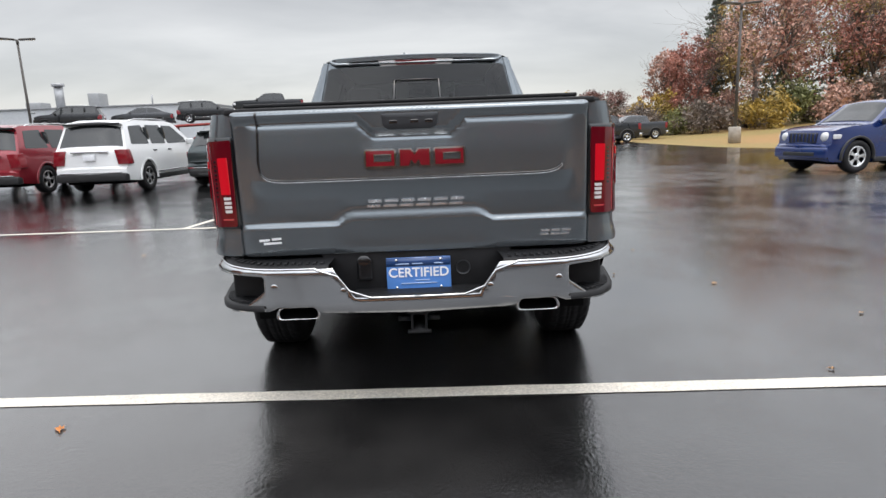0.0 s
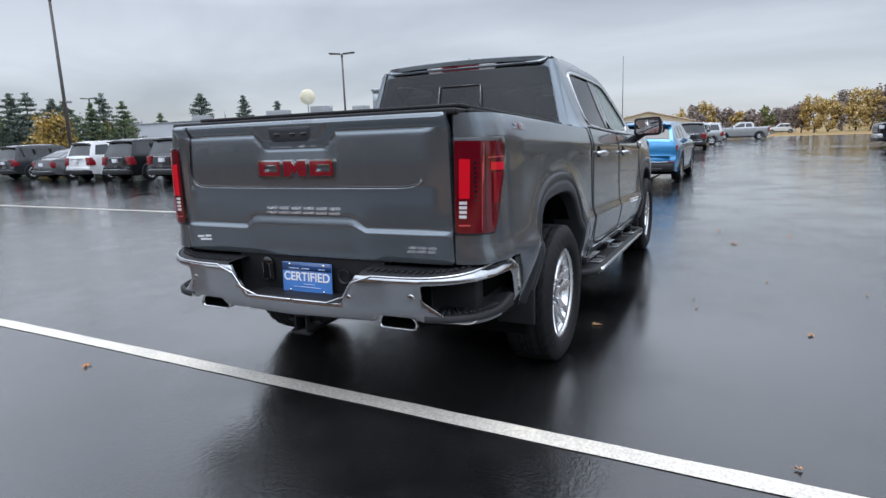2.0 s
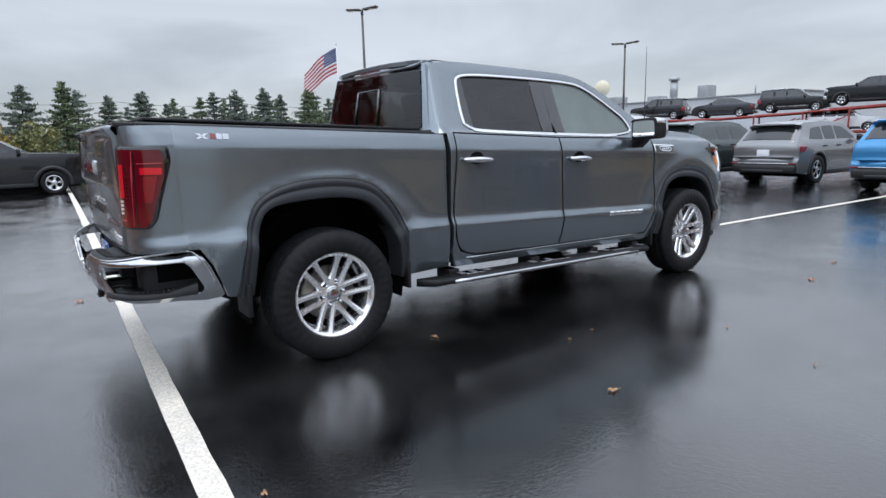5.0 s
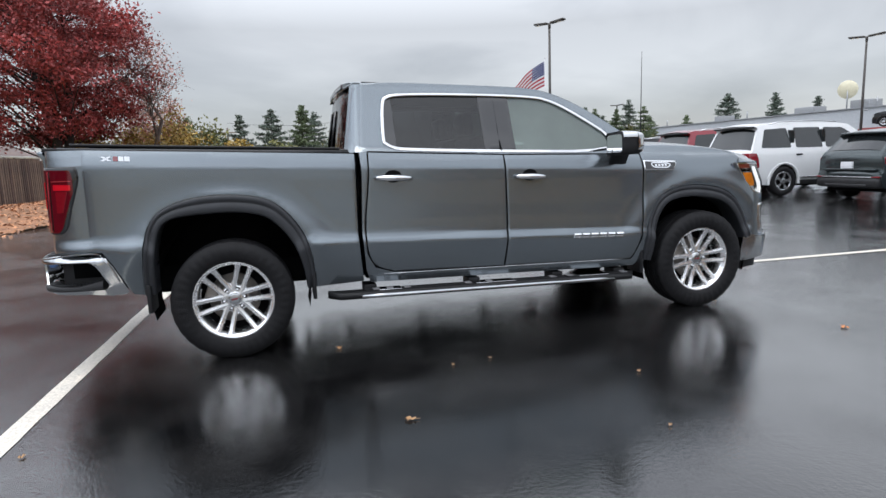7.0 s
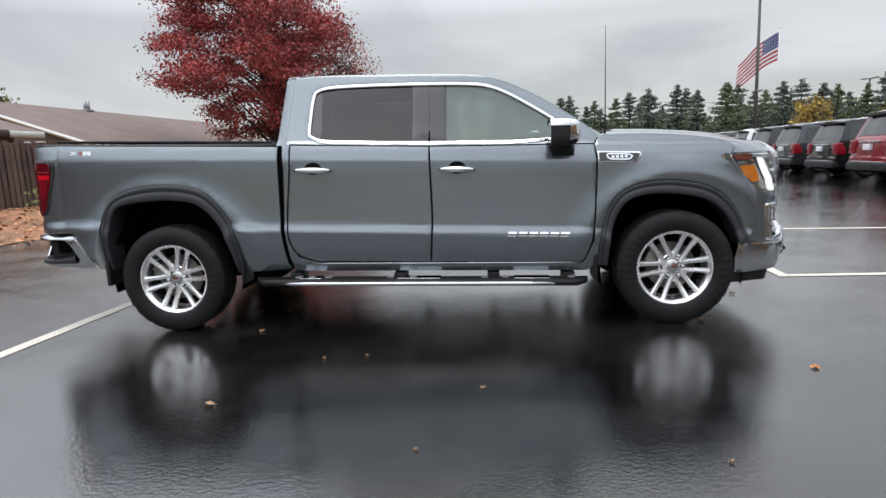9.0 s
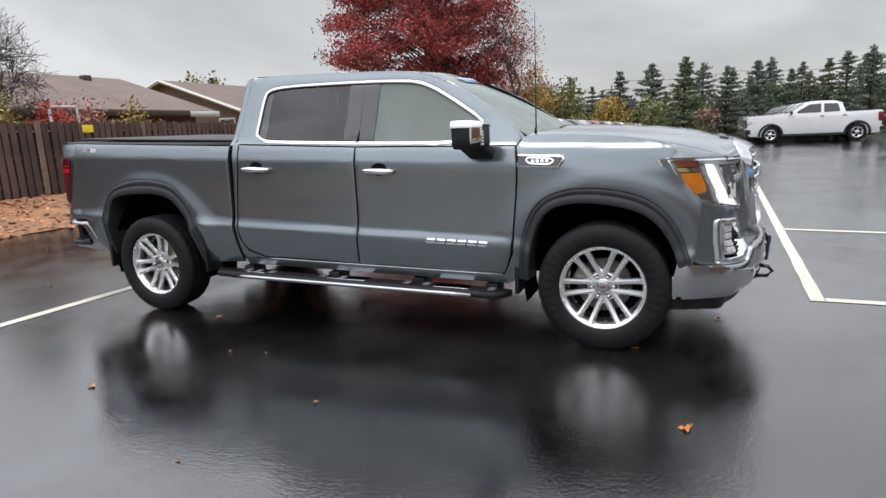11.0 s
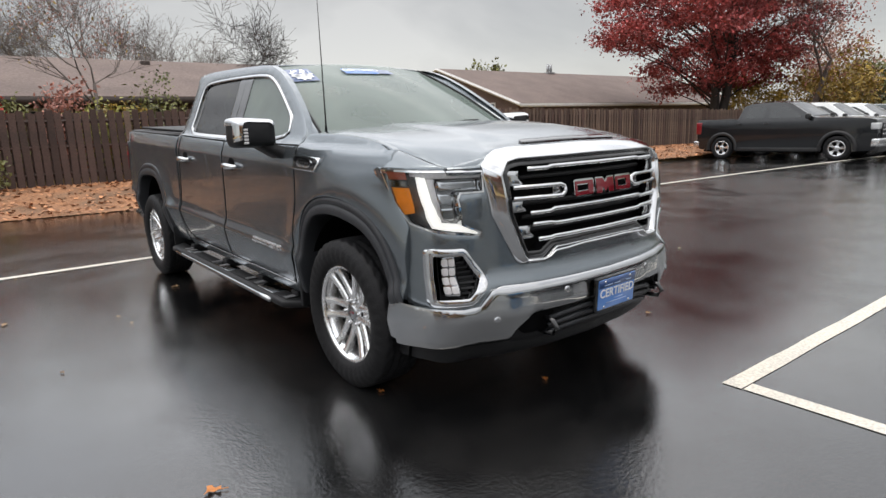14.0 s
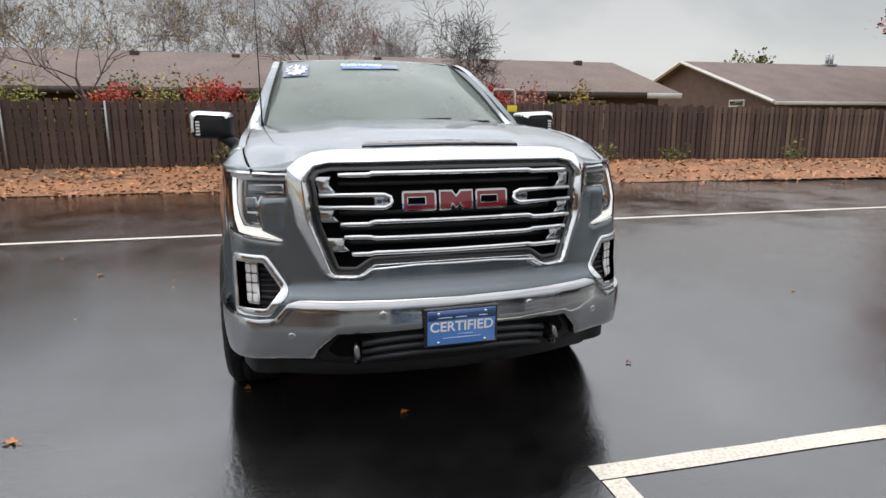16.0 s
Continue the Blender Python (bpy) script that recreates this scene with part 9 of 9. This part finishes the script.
def leafy_tree(name, label, seed, x, y, height, radius, leaf, n, size, low=0.25, bark=DARKBARK, group="", stems=1, clumps=160, spread=0.42, scatter=0.35, z0=0.0, squash=1.0):
    rng = np.random.default_rng(seed)
    t = thing(name, label, "tree", Matrix.Translation((x, y, z0 - lot_drop(x, y))), group)
    centres = []
    vs, fs = [], []
    for k in range(stems):
        segs, tips = branch_tree(rng, height * (1 if k == 0 else 0.9), spread, 3 if height > 7.5 else 2, 0.42, 2)
        off = Vector((0.35 * k, 0.2 * k, 0))
        segs = [([p + off for p in pts], rad) for pts, rad in segs]
        v, f = limbs_mesh(segs)
        fs += [tuple(i + len(vs) for i in q) for q in f]
        vs += v
    data_object("trunk", vs, fs, bark, t, smooth=True)
    cz = height * (1 + low) / 2
    hz = height * (1 - low) / 2
    tight = scatter < 0.2
    while len(centres) < clumps:
        p = rng.uniform(-1, 1, 3)
        r = np.linalg.norm(p)
        bump = 0.80 + 0.22 * math.sin(3.1 * math.atan2(p[1], p[0]) + seed) + 0.12 * math.sin(7 * p[2] + seed)
        if tight:
            bump = 0.88 + 0.10 * math.sin(4.1 * math.atan2(p[1], p[0]) + 5 * p[2] + seed)
        if r < bump and (r > 0.25 or rng.random() < 0.3):
            w = 1.0 - 0.30 * max(0, p[2])
            centres.append((p[0] * radius * w, p[1] * radius * w * squash, cz + p[2] * hz))
    v, f = leaf_cloud(rng, np.array(centres), scatter * radius / 5.0 * 1.6, n, size)
    data_object("crown", v, f, leaf, t)
    return t


def conifer(name, label, seed, x, y, height, width, leaf, n, group="", z0=0.0):
    rng = np.random.default_rng(seed)
    height += 1.1 * lot_drop(x, y)
    width += 1.2 * lot_drop(x, y)
    t = thing(name, label, "tree", Matrix.Translation((x, y, z0 - lot_drop(x, y))), group)
    part("trunk", tube([(0, 0, 0), (0, 0, height * 0.5), (0, 0, height * 0.97)], [height * 0.018, height * 0.012, 0.02], 6), DARKBARK, t)
    centres = []
    tiers = max(9, int(height * 1.7))
    for i in range(tiers):
        h = 0.04 + 0.92 * (i / tiers) ** 0.9
        reach = width / 2 * (1 - h) ** 0.9
        k = 5 + int(4 * (1 - h))
        a0 = rng.uniform(0, 6.28)
        for j in range(k):
            a = a0 + 2 * math.pi * j / k + rng.normal(0, 0.25)
            rr = reach * rng.uniform(0.40, 1.32)
            lift = rng.normal(0, 0.012) * height
            for s in (0.2, 0.4, 0.55, 0.7, 0.82, 0.92, 1.0):
                centres.append((rr * s * math.cos(a), rr * s * math.sin(a), h * height + lift - 0.10 * rr * s + 0.16 * rr * s * s))
    for j in range(12):
        centres.append((0, 0, height * (0.90 + 0.10 * j / 12)))
    centres.append((0, 0, height * 0.99))
    v, f = leaf_cloud(rng, np.array(centres), np.array([[0.09, 0.09, 0.035]]) * width / 4, n, 0.0175 * height, True)
    data_object("crown", v, f, leaf, t)
    return t


def polar(az, d, ox=3.0, oy=1.0):
    return ox - d * math.sin(radians(az)), oy + d * math.cos(radians(az))


# the red maple by the fence
def maple(x, y, height, radius, lean):
    """A wide maple: forked trunk, a limb to every bough, flat sprays of leaves with sky between them."""
    rng = np.random.default_rng(11)
    t = thing("maple_tree", "spreading crimson maple with dark forked trunks behind the fence", "tree", Matrix.Translation((x, y, -lot_drop(x, y))))
    segs, sprays = [], []
    forks = []
    for k, (dx, dy) in enumerate(((-0.5, -0.3), (0.55, 0.25), (0.1, 0.6))):
        pts = [Vector((dx * 0.7, dy * 0.7, -0.1)), Vector((dx * 0.8, dy * 0.8, 1.6)), Vector((dx * 1.6, dy * 1.6, 4.2)), Vector((dx * 2.6 + lean[0] * 0.5, dy * 2.6 + lean[1] * 0.5, 7.4)), Vector((dx * 3.2 + lean[0], dy * 3.2 + lean[1], height * 0.88))]
        segs.append((pts, [0.34, 0.28, 0.22, 0.14, 0.05]))
        forks.append(pts)
    boughs = []
    while len(boughs) < 120:
        p = rng.uniform(-1, 1, 3)
        r = float(np.linalg.norm(p))
        if r > 1 or (r < 0.45 and rng.random() < 0.7):
            continue
        wide = 1.0 - 0.25 * max(0.0, p[2]) ** 2 - 0.25 * max(0.0, -p[2] - 0.4)
        c = Vector((p[0] * radius * wide + lean[0], p[1] * radius * wide + lean[1], height * 0.60 + p[2] * height * 0.40))
        c.z -= 0.10 * math.hypot(p[0], p[1]) * height * 0.5 * (1 if p[2] < 0.2 else 0.3)
        c.z = max(c.z, 2.7 + 0.8 * rng.random())
        if all((c - q).length > 1.05 for q in boughs):
            boughs.append(c)
    for c in boughs:
        stem = forks[int(rng.integers(0, 3))]
        zr = max(1.8, c.z - 0.55 * math.hypot(c.x - stem[2].x, c.y - stem[2].y))
        i = max(0, min(3, sum(q.z < zr for q in stem) - 1))
        f = max(0.0, min(1.0, (zr - stem[i].z) / (stem[i + 1].z - stem[i].z)))
        a = stem[i].lerp(stem[i + 1], f)
        m1 = a.lerp(c, 0.45) + Vector(rng.normal(0, 0.25, 3)) + Vector((0, 0, 0.25))
        segs.append(([a, m1, c], [0.06, 0.04, 0.012]))
        for _ in range(9):
            d = Vector(rng.normal(0, 1, 3)) * 0.62
            d.z *= 0.42
            sprays.append(c + d)
            segs.append(([c, c + d * 0.6 + Vector((0, 0, 0.05)), c + d * 1.3], [0.012, 0.008, 0.004]))
    v, f = limbs_mesh(segs)
    data_object("trunk", v, f, DARKBARK, t, smooth=True)
    v, f = leaf_cloud(rng, np.array([tuple(p) for p in sprays]), np.array([[0.40, 0.40, 0.20]]), 78000, 0.088)
    data_object("crown", v, f, L_RED, t)
    return t


maple(-33.4, -11.6, 13.4, 6.3, (0.5, -0.6))
leafy_tree("birch_tree", "thin half-bare birch with sparse brown leaves", 12, -35.6, -7.6, 11.0, 3.4, L_RUST, 2600, 0.075, 0.25, BARK, clumps=120, spread=0.5)
leafy_tree("small_tree", "small yellow-orange autumn tree", 13, -37.5, -6.6, 5.4, 2.6, L_YELLOW, 3000, 0.11, 0.08, clumps=90)
leafy_tree("small_tree", "small dull orange-brown autumn tree", 14, -40.5, -7.6, 6.8, 2.6, L_OAK, 4200, 0.095, 0.10, clumps=90)
leafy_tree("small_tree", "small yellow autumn shrub tree", 15, -36.0, -10.6, 4.8, 2.3, L_YELLOW, 2600, 0.10, 0.05, clumps=80)
leafy_tree("small_tree", "dark olive bushy tree", 16, -42, -6.0, 5.2, 3.2, L_OLIVE, 2600, 0.14, 0.05, clumps=80)

# pines across the back of the lot
PINES = [(98.0, 5.2, 75), (96.2, 4.2, 82), (93.6, 5.3, 76), (90.8, 5.8, 74), (88.0, 5.7, 74), (84.8, 4.2, 78), (82.4, 4.5, 76), (80.2, 3.6, 84), (77.5, 4.2, 80), (74.6, 4.8, 76), (72.2, 5.0, 76), (70.6, 4.4, 80), (68.2, 4.9, 76), (66.2, 4.0, 82), (64.0, 4.6, 78), (61.2, 4.2, 80), (58.4, 3.9, 84), (100.5, 4.6, 80), (102.5, 4.2, 84), (105, 4.4, 82), (55.5, 3.0, 96), (49.2, 4.6, 108), (45.6, 4.4, 108), (42.6, 3.9, 112), (52.5, 3.0, 112)]
for k, (az, el, d) in enumerate(PINES):
    x, y = polar(az, d)
    el -= float(np.interp(az, (86, 90), (0.0, 0.9)))
    h = 1.3 + d * math.tan(radians(el))
    conifer("pine_tree", "tall dark conifer behind the lot" if k % 3 else "broad dark-green conifer behind the lot", 40 + k, x, y, h, h * (0.78 if k % 3 else 1.0), L_PINE if k % 4 else L_PINEG, 9500, "conifers behind the lot")
for k in range(32):
    az = 56 + 1.6 * k + 0.5 * math.sin(k * 3.7)
    d = 86 + 4 * math.sin(k * 1.3)
    x, y = polar(az, d)
    h = 1.3 + d * math.tan(radians((4.0 if az < 87 else 2.3) + 0.75 * math.sin(k * 2.1)))
    conifer("pine_tree", "dark conifer in the belt behind the lot", 700 + k, x, y, h, h * 0.9, L_PINE if k % 3 else L_PINEG, 6000, "conifers behind the lot")
for k in range(26):
    az = 57 + 1.9 * k
    d = 90 + 5 * math.sin(k * 2.3)
    x, y = polar(az, d)
    kind = (L_OLIVE, L_PINEG, L_OLIVE, L_PINE)[k % 4]
    leafy_tree("thicket_tree", "low dense olive and dark green thicket tree", 200 + k, x, y, 5.4 + 1.0 * math.sin(k * 1.7), 3.4, kind, 2600, 0.17, 0.03, clumps=70, group="thicket behind the lot")
for az, el, d, leaf, w in ((94.0, 3.3, 64, L_YELLOW, "yellow-green"), (90.5, 3.2, 63, L_OLIVE, "green"), (86.6, 2.0, 78, L_OAK, "dull red"), (62.0, 3.4, 72, L_YELLOW, "yellow")):
    x, y = polar(az, d)
    leafy_tree("roadside_tree", w + " young tree at the far edge of the lot", int(az * 10), x, y, 1.3 + d * math.tan(radians(el)), 2.3, leaf, 2200, 0.16, 0.10, clumps=80)

# gold and brown are paled: haze over distance is put into these colours
L_HAZEYELLOW = leaf_mat("hazed_gold_leaves", (0.46, 0.33, 0.105), (0.34, 0.25, 0.10))
L_HAZEBROWN = leaf_mat("hazed_brown_twigs", (0.29, 0.235, 0.20), (0.21, 0.17, 0.15))
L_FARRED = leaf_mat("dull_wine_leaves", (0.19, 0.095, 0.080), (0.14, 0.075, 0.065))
# mixed wood beyond the grass verge
rngw = np.random.default_rng(5)
for k in range(30):
    az = -21.6 - 1.70 * k
    d = 62 + 9 * rngw.random() + (6 if k % 3 == 2 else 0)
    x, y = polar(az, d, 0, -4)
    h = float(np.interp(-az, (20, 22.5, 25, 30, 70), (6.0, 9.5, 12.8, 14.6, 15.5))) * rngw.uniform(0.9, 1.12)
    if k % 3 == 2:
        conifer("pine_tree", "tall dark pine in the mixed wood", 300 + k, x, y, h * 1.05, h * 0.55, L_PINE, 5000, "mixed wood", verge_z(x, y) - 0.1)
    else:
        leaf, word = ((L_OAK, "dull red-brown"), (L_HAZEYELLOW, "pale gold"), (L_RUST, "rust-brown"))[(k * 7 // 3) % 3]
        leafy_tree("oak_tree", word + " autumn oak in the mixed wood", 300 + k, x, y, h, h * 0.30, leaf, 6500, 0.135, 0.12, BARK, group="mixed wood", clumps=190, scatter=0.24, z0=verge_z(x, y) - 0.1)
for k in range(34):
    az = -14 - 1.7 * k
    x, y = polar(az, 61 + 3 * math.sin(k * 1.9), 0, -4)
    leafy_tree("undergrowth_bush", "tangled brown and olive undergrowth bush", 400 + k, x, y, 3.1 + 1.0 * math.sin(k * 2.1), 2.5, (L_OLIVE, L_BROWN, L_OAK, L_BROWN, L_YELLOW)[k % 5], 2600, 0.13, 0.0, clumps=50, group="undergrowth at the wood's edge", z0=verge_z(x, y) - 0.1)
# distant autumn tree line; haze of the damp air is put into its paler colours
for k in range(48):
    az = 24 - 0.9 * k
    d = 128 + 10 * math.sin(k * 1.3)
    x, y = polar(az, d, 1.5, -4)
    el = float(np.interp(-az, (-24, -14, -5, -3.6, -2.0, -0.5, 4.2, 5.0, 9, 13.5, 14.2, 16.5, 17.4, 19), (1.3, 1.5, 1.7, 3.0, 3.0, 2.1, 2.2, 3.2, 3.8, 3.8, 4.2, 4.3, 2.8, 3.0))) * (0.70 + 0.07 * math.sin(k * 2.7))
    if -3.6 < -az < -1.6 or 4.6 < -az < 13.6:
        leaf, word = ((L_HAZEYELLOW, "pale gold"), (L_HAZEYELLOW, "pale gold"), (L_HAZEBROWN, "bare brown"))[k % 3]
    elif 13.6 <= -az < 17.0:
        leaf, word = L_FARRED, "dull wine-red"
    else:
        leaf, word = ((L_HAZEBROWN, "bare brown"), (L_HAZEBROWN, "bare brown"), (L_HAZEYELLOW, "pale gold"), (L_HAZEBROWN, "bare brown"), (L_OLIVE, "olive"))[k % 5]
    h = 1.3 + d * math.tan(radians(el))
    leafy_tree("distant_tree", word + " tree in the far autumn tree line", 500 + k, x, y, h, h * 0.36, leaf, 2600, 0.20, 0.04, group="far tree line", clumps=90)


# bare trees and shrubs behind the fence
def bare_tree(name, label, seed, x, y, height, spread, leaf=None, n=0, size=0.05, levels=4, limbs=2, bark=BARK):
    rng = np.random.default_rng(seed)
    t = thing(name, label, "tree", Matrix.Translation((x, y, 0.3)))
    segs, tips = branch_tree(rng, height * 0.92, spread, levels, 0.40, limbs, up=0.5)
    segs = [(pts, [r * 0.62 for r in rad]) for pts, rad in segs]
    v, f = limbs_mesh(segs, 4)
    data_object("trunk", v, f, bark, t, smooth=True)
    if leaf:
        lv, lf = leaf_cloud(rng, np.array([tuple(p) for p in tips]), 0.12, n, size)
        data_object("crown", lv, lf, leaf, t)
    return t


bare_tree("bare_tree", "slim bare grey tree behind the fence", 61, -0.45, -10.9, 7.6, 0.50, L_YELLOW, 120, 0.04, levels=3)
bare_tree("bare_tree", "bare crabapple with fine dark twigs", 62, -4.7, -11.0, 5.6, 0.62, L_BROWN, 160, 0.03, limbs=2, bark=DARKBARK)
bare_tree("bare_tree", "thin bare tree with a few yellow leaves", 63, 5.0, -11.4, 7.0, 0.48, L_YELLOW, 260, 0.045, levels=3)
bare_tree("bare_tree", "bare spreading tree close to the fence", 64, 8.8, -11.0, 6.0, 0.60, L_BROWN, 120, 0.035, levels=3)
for k, (x, y, h, leaf, n, w) in enumerate(((-3.0, -26, 9.5, L_RUST, 3600, "brown-leaved"), (2.2, -27, 10.5, L_YELLOW, 2600, "yellowing"), (7.5, -27, 10.5, L_YELLOW, 3400, "yellowing"), (-8.0, -28, 8.0, L_BROWN, 500, "bare grey"), (12.5, -28, 10.0, L_YELLOW, 1800, "yellowing"), (-5.3, -25.5, 7.8, L_BROWN, 500, "bare grey"), (-0.2, -29.5, 8.5, L_BROWN, 700, "bare grey"), (4.8, -30, 9.6, L_BROWN, 700, "bare grey"), (16, -26, 10, L_YELLOW, 1500, "yellowing"))):
    bare_tree("backyard_tree", w + " tree behind the brown house", 70 + k, x, y, h, 0.5, leaf, n // 2, 0.05, limbs=2, levels=4)
leafy_tree("distant_tree", "round dark green tree behind the gabled house", 90, -33, -31, 6.2, 2.4, L_OLIVE, 1500, 0.16, 0.2, clumps=70)
for k in range(22):
    x = 10.5 - 0.92 * k + 0.3 * math.sin(k * 5)
    leaf, word = ((L_LIME, "yellow-green"), (L_YELLOW, "yellow"), (L_OLIVE, "olive green"), (L_RUST, "rusty"))[(k * 5) % 4]
    leafy_tree("shrub", word + " shrub showing over the fence", 100 + k, x, -10.7 - 0.35 * ((k * 3) % 4), 2.45 + 0.40 * math.sin(k * 2.4), 0.8, leaf, 1300, 0.050, 0.15, BARK, "shrubs behind the fence", clumps=46, scatter=0.65, z0=0.2)
for k, (x, d, h) in enumerate(((1.9, 0.5, 0.75), (-8.5, 0.9, 0.5), (-14.5, 1.2, 0.6), (-10.8, 0.8, 0.4))):
    leafy_tree("weed_clump", "small green weed growing on the bank", 140 + k, x, fence_y(x) + d, h, 0.32, L_OLIVE, 160, 0.05, 0.0, BARK, "weeds on the bank", clumps=14, scatter=1.2, z0=bank_z(x, fence_y(x) + d) - 0.02)

for k, x in enumerate((-5.8, 1.97, 2.75, 4.6)):
    leafy_tree("sumac_shrub", "scarlet sumac showing over the fence", 160 + k, x, -10.35, 2.45, 0.60, L_SUMAC, 900, 0.042, 0.45, BARK, "sumacs behind the fence", clumps=26, scatter=0.5, z0=0.2)

# leaf litter on the bank
rngl = np.random.default_rng(9)
strip_v, strip_f = [], []
xs2 = [14 - 1.0 * i for i in range(56)]
for x in xs2:
    for j in range(9):
        y = lot_edge(x) + 0.05 + (fence_y(x) - 0.6 - lot_edge(x)) * j / 8 + 0.07 * math.sin(3.1 * x + j)
        strip_v.append((x, y, bank_z(x, y) + 0.012 + 0.012 * math.sin(7 * x + 5 * j) * (j > 0)))
for i in range(len(xs2) - 1):
    for j in range(8):
        strip_f.append((i * 9 + j, i * 9 + j + 1, (i + 1) * 9 + j + 1, (i + 1) * 9 + j))
tagged(data_object("leafy_bank", strip_v, strip_f, LITTER, smooth=True), "bank covered in fallen orange-brown leaves", "ground", kind="structure")
lv, lf = [], []
L_FALL = mat("fallen_leaves", (0.52, 0.235, 0.105), 0.7, second=(0.28, 0.135, 0.070), scale=2.0, island=0.5)
for k in range(9000):
    x = rngl.uniform(-30, 13)
    t = rngl.beta(1.0, 1.0)
    y = lot_edge(x) + 0.12 + (fence_y(x) + 0.1 - lot_edge(x) - 0.12) * t
    if rngl.random() < 0.025:
        y = lot_edge(x) + abs(rngl.normal(0, 0.35))
    z = bank_z(x, y) + 0.03 + (-0.02 if y > lot_edge(x) else 0.0)
    s = rngl.uniform(0.035, 0.075)
    a = rngl.uniform(0, 6.28)
    n = Vector((rngl.normal(0, 0.35), rngl.normal(0, 0.35), 1)).normalized()
    u = n.cross(Vector((math.cos(a), math.sin(a), 0))).normalized()
    w = n.cross(u)
    b = len(lv)
    p = Vector((x, y, z))
    lv += [tuple(p - u * s), tuple(p + w * s * 0.6), tuple(p + u * s), tuple(p - w * s * 0.6)]
    lf.append((b, b + 1, b + 2, b + 3))
tagged(data_object("leaf_litter", lv, lf, L_FALL), "scattered fallen oak and maple leaves", "leaves", kind="stuff")

# single leaves on the wet asphalt
LEAF_TAN = mat("tan_fallen_leaf", (0.42, 0.24, 0.11), 0.45, var=0.2, scale=30)
LEAF_ORANGE = mat("orange_fallen_leaf", (0.48, 0.17, 0.035), 0.45, var=0.2, scale=30)


def fallen_leaf(x, y, size, turn, material, word):
    bm = bmesh.new()
    n = 14
    c = bm.verts.new((0, 0, 0.006))
    ring = []
    for k in range(n):
        a = 2 * math.pi * k / n
        r = size * (0.42 + 0.58 * abs(math.cos(1.5 * a)) ** 2) * (1.0 if k % 2 else 0.72)
        ring.append(bm.verts.new((r * math.cos(a), 0.75 * r * math.sin(a), 0.004 + 0.012 * ((k * 5) % 3) / 2)))
    for k in range(n):
        bm.faces.new((c, ring[k], ring[(k + 1) % n]))
    tube([(size * 0.3, 0, 0.006), (size * 1.3, 0.1 * size, 0.008)], size * 0.04, 4, bm)
    ob = part("fallen_leaf", bm, material)
    ob.matrix_basis = Matrix.Translation((x, y, 0.001)) @ Matrix.Rotation(radians(turn), 4, "Z")
    tagged(ob, word + " fallen leaf lying on wet asphalt", "leaf", "single leaves on the asphalt")


for k, (x, y, s, o) in enumerate(((1.07, 0.685, 0.055, 0), (2.40, 0.905, 0.03, 0), (2.41, 0.92, 0.05, 0), (2.21, 2.38, 0.025, 0), (1.945, 4.25, 0.065, 1), (1.7, 1.35, 0.02, 0), (1.66, 1.62, 0.02, 0), (3.0, 3.4, 0.02, 0), (-1.75, -1.2, 0.06, 1), (0.62, -2.0, 0.035, 0), (-2.05, -2.1, 0.03, 0), (0.2, 4.45, 0.045, 1), (2.55, 4.9, 0.05, 1), (-1.2, 4.2, 0.03, 1), (2.2, -0.9, 0.03, 0), (3.0, 0.0, 0.03, 0), (1.75, 5.2, 0.05, 1), (0.95, 3.95, 0.04, 1), (2.9, 2.1, 0.02, 0), (-1.9, 6.8, 0.03, 1), (-3.4, 3.2, 0.04, 0))):
    fallen_leaf(x, y, 0.72 * s, 37 * k, LEAF_ORANGE if o else LEAF_TAN, "orange" if o else "tan")
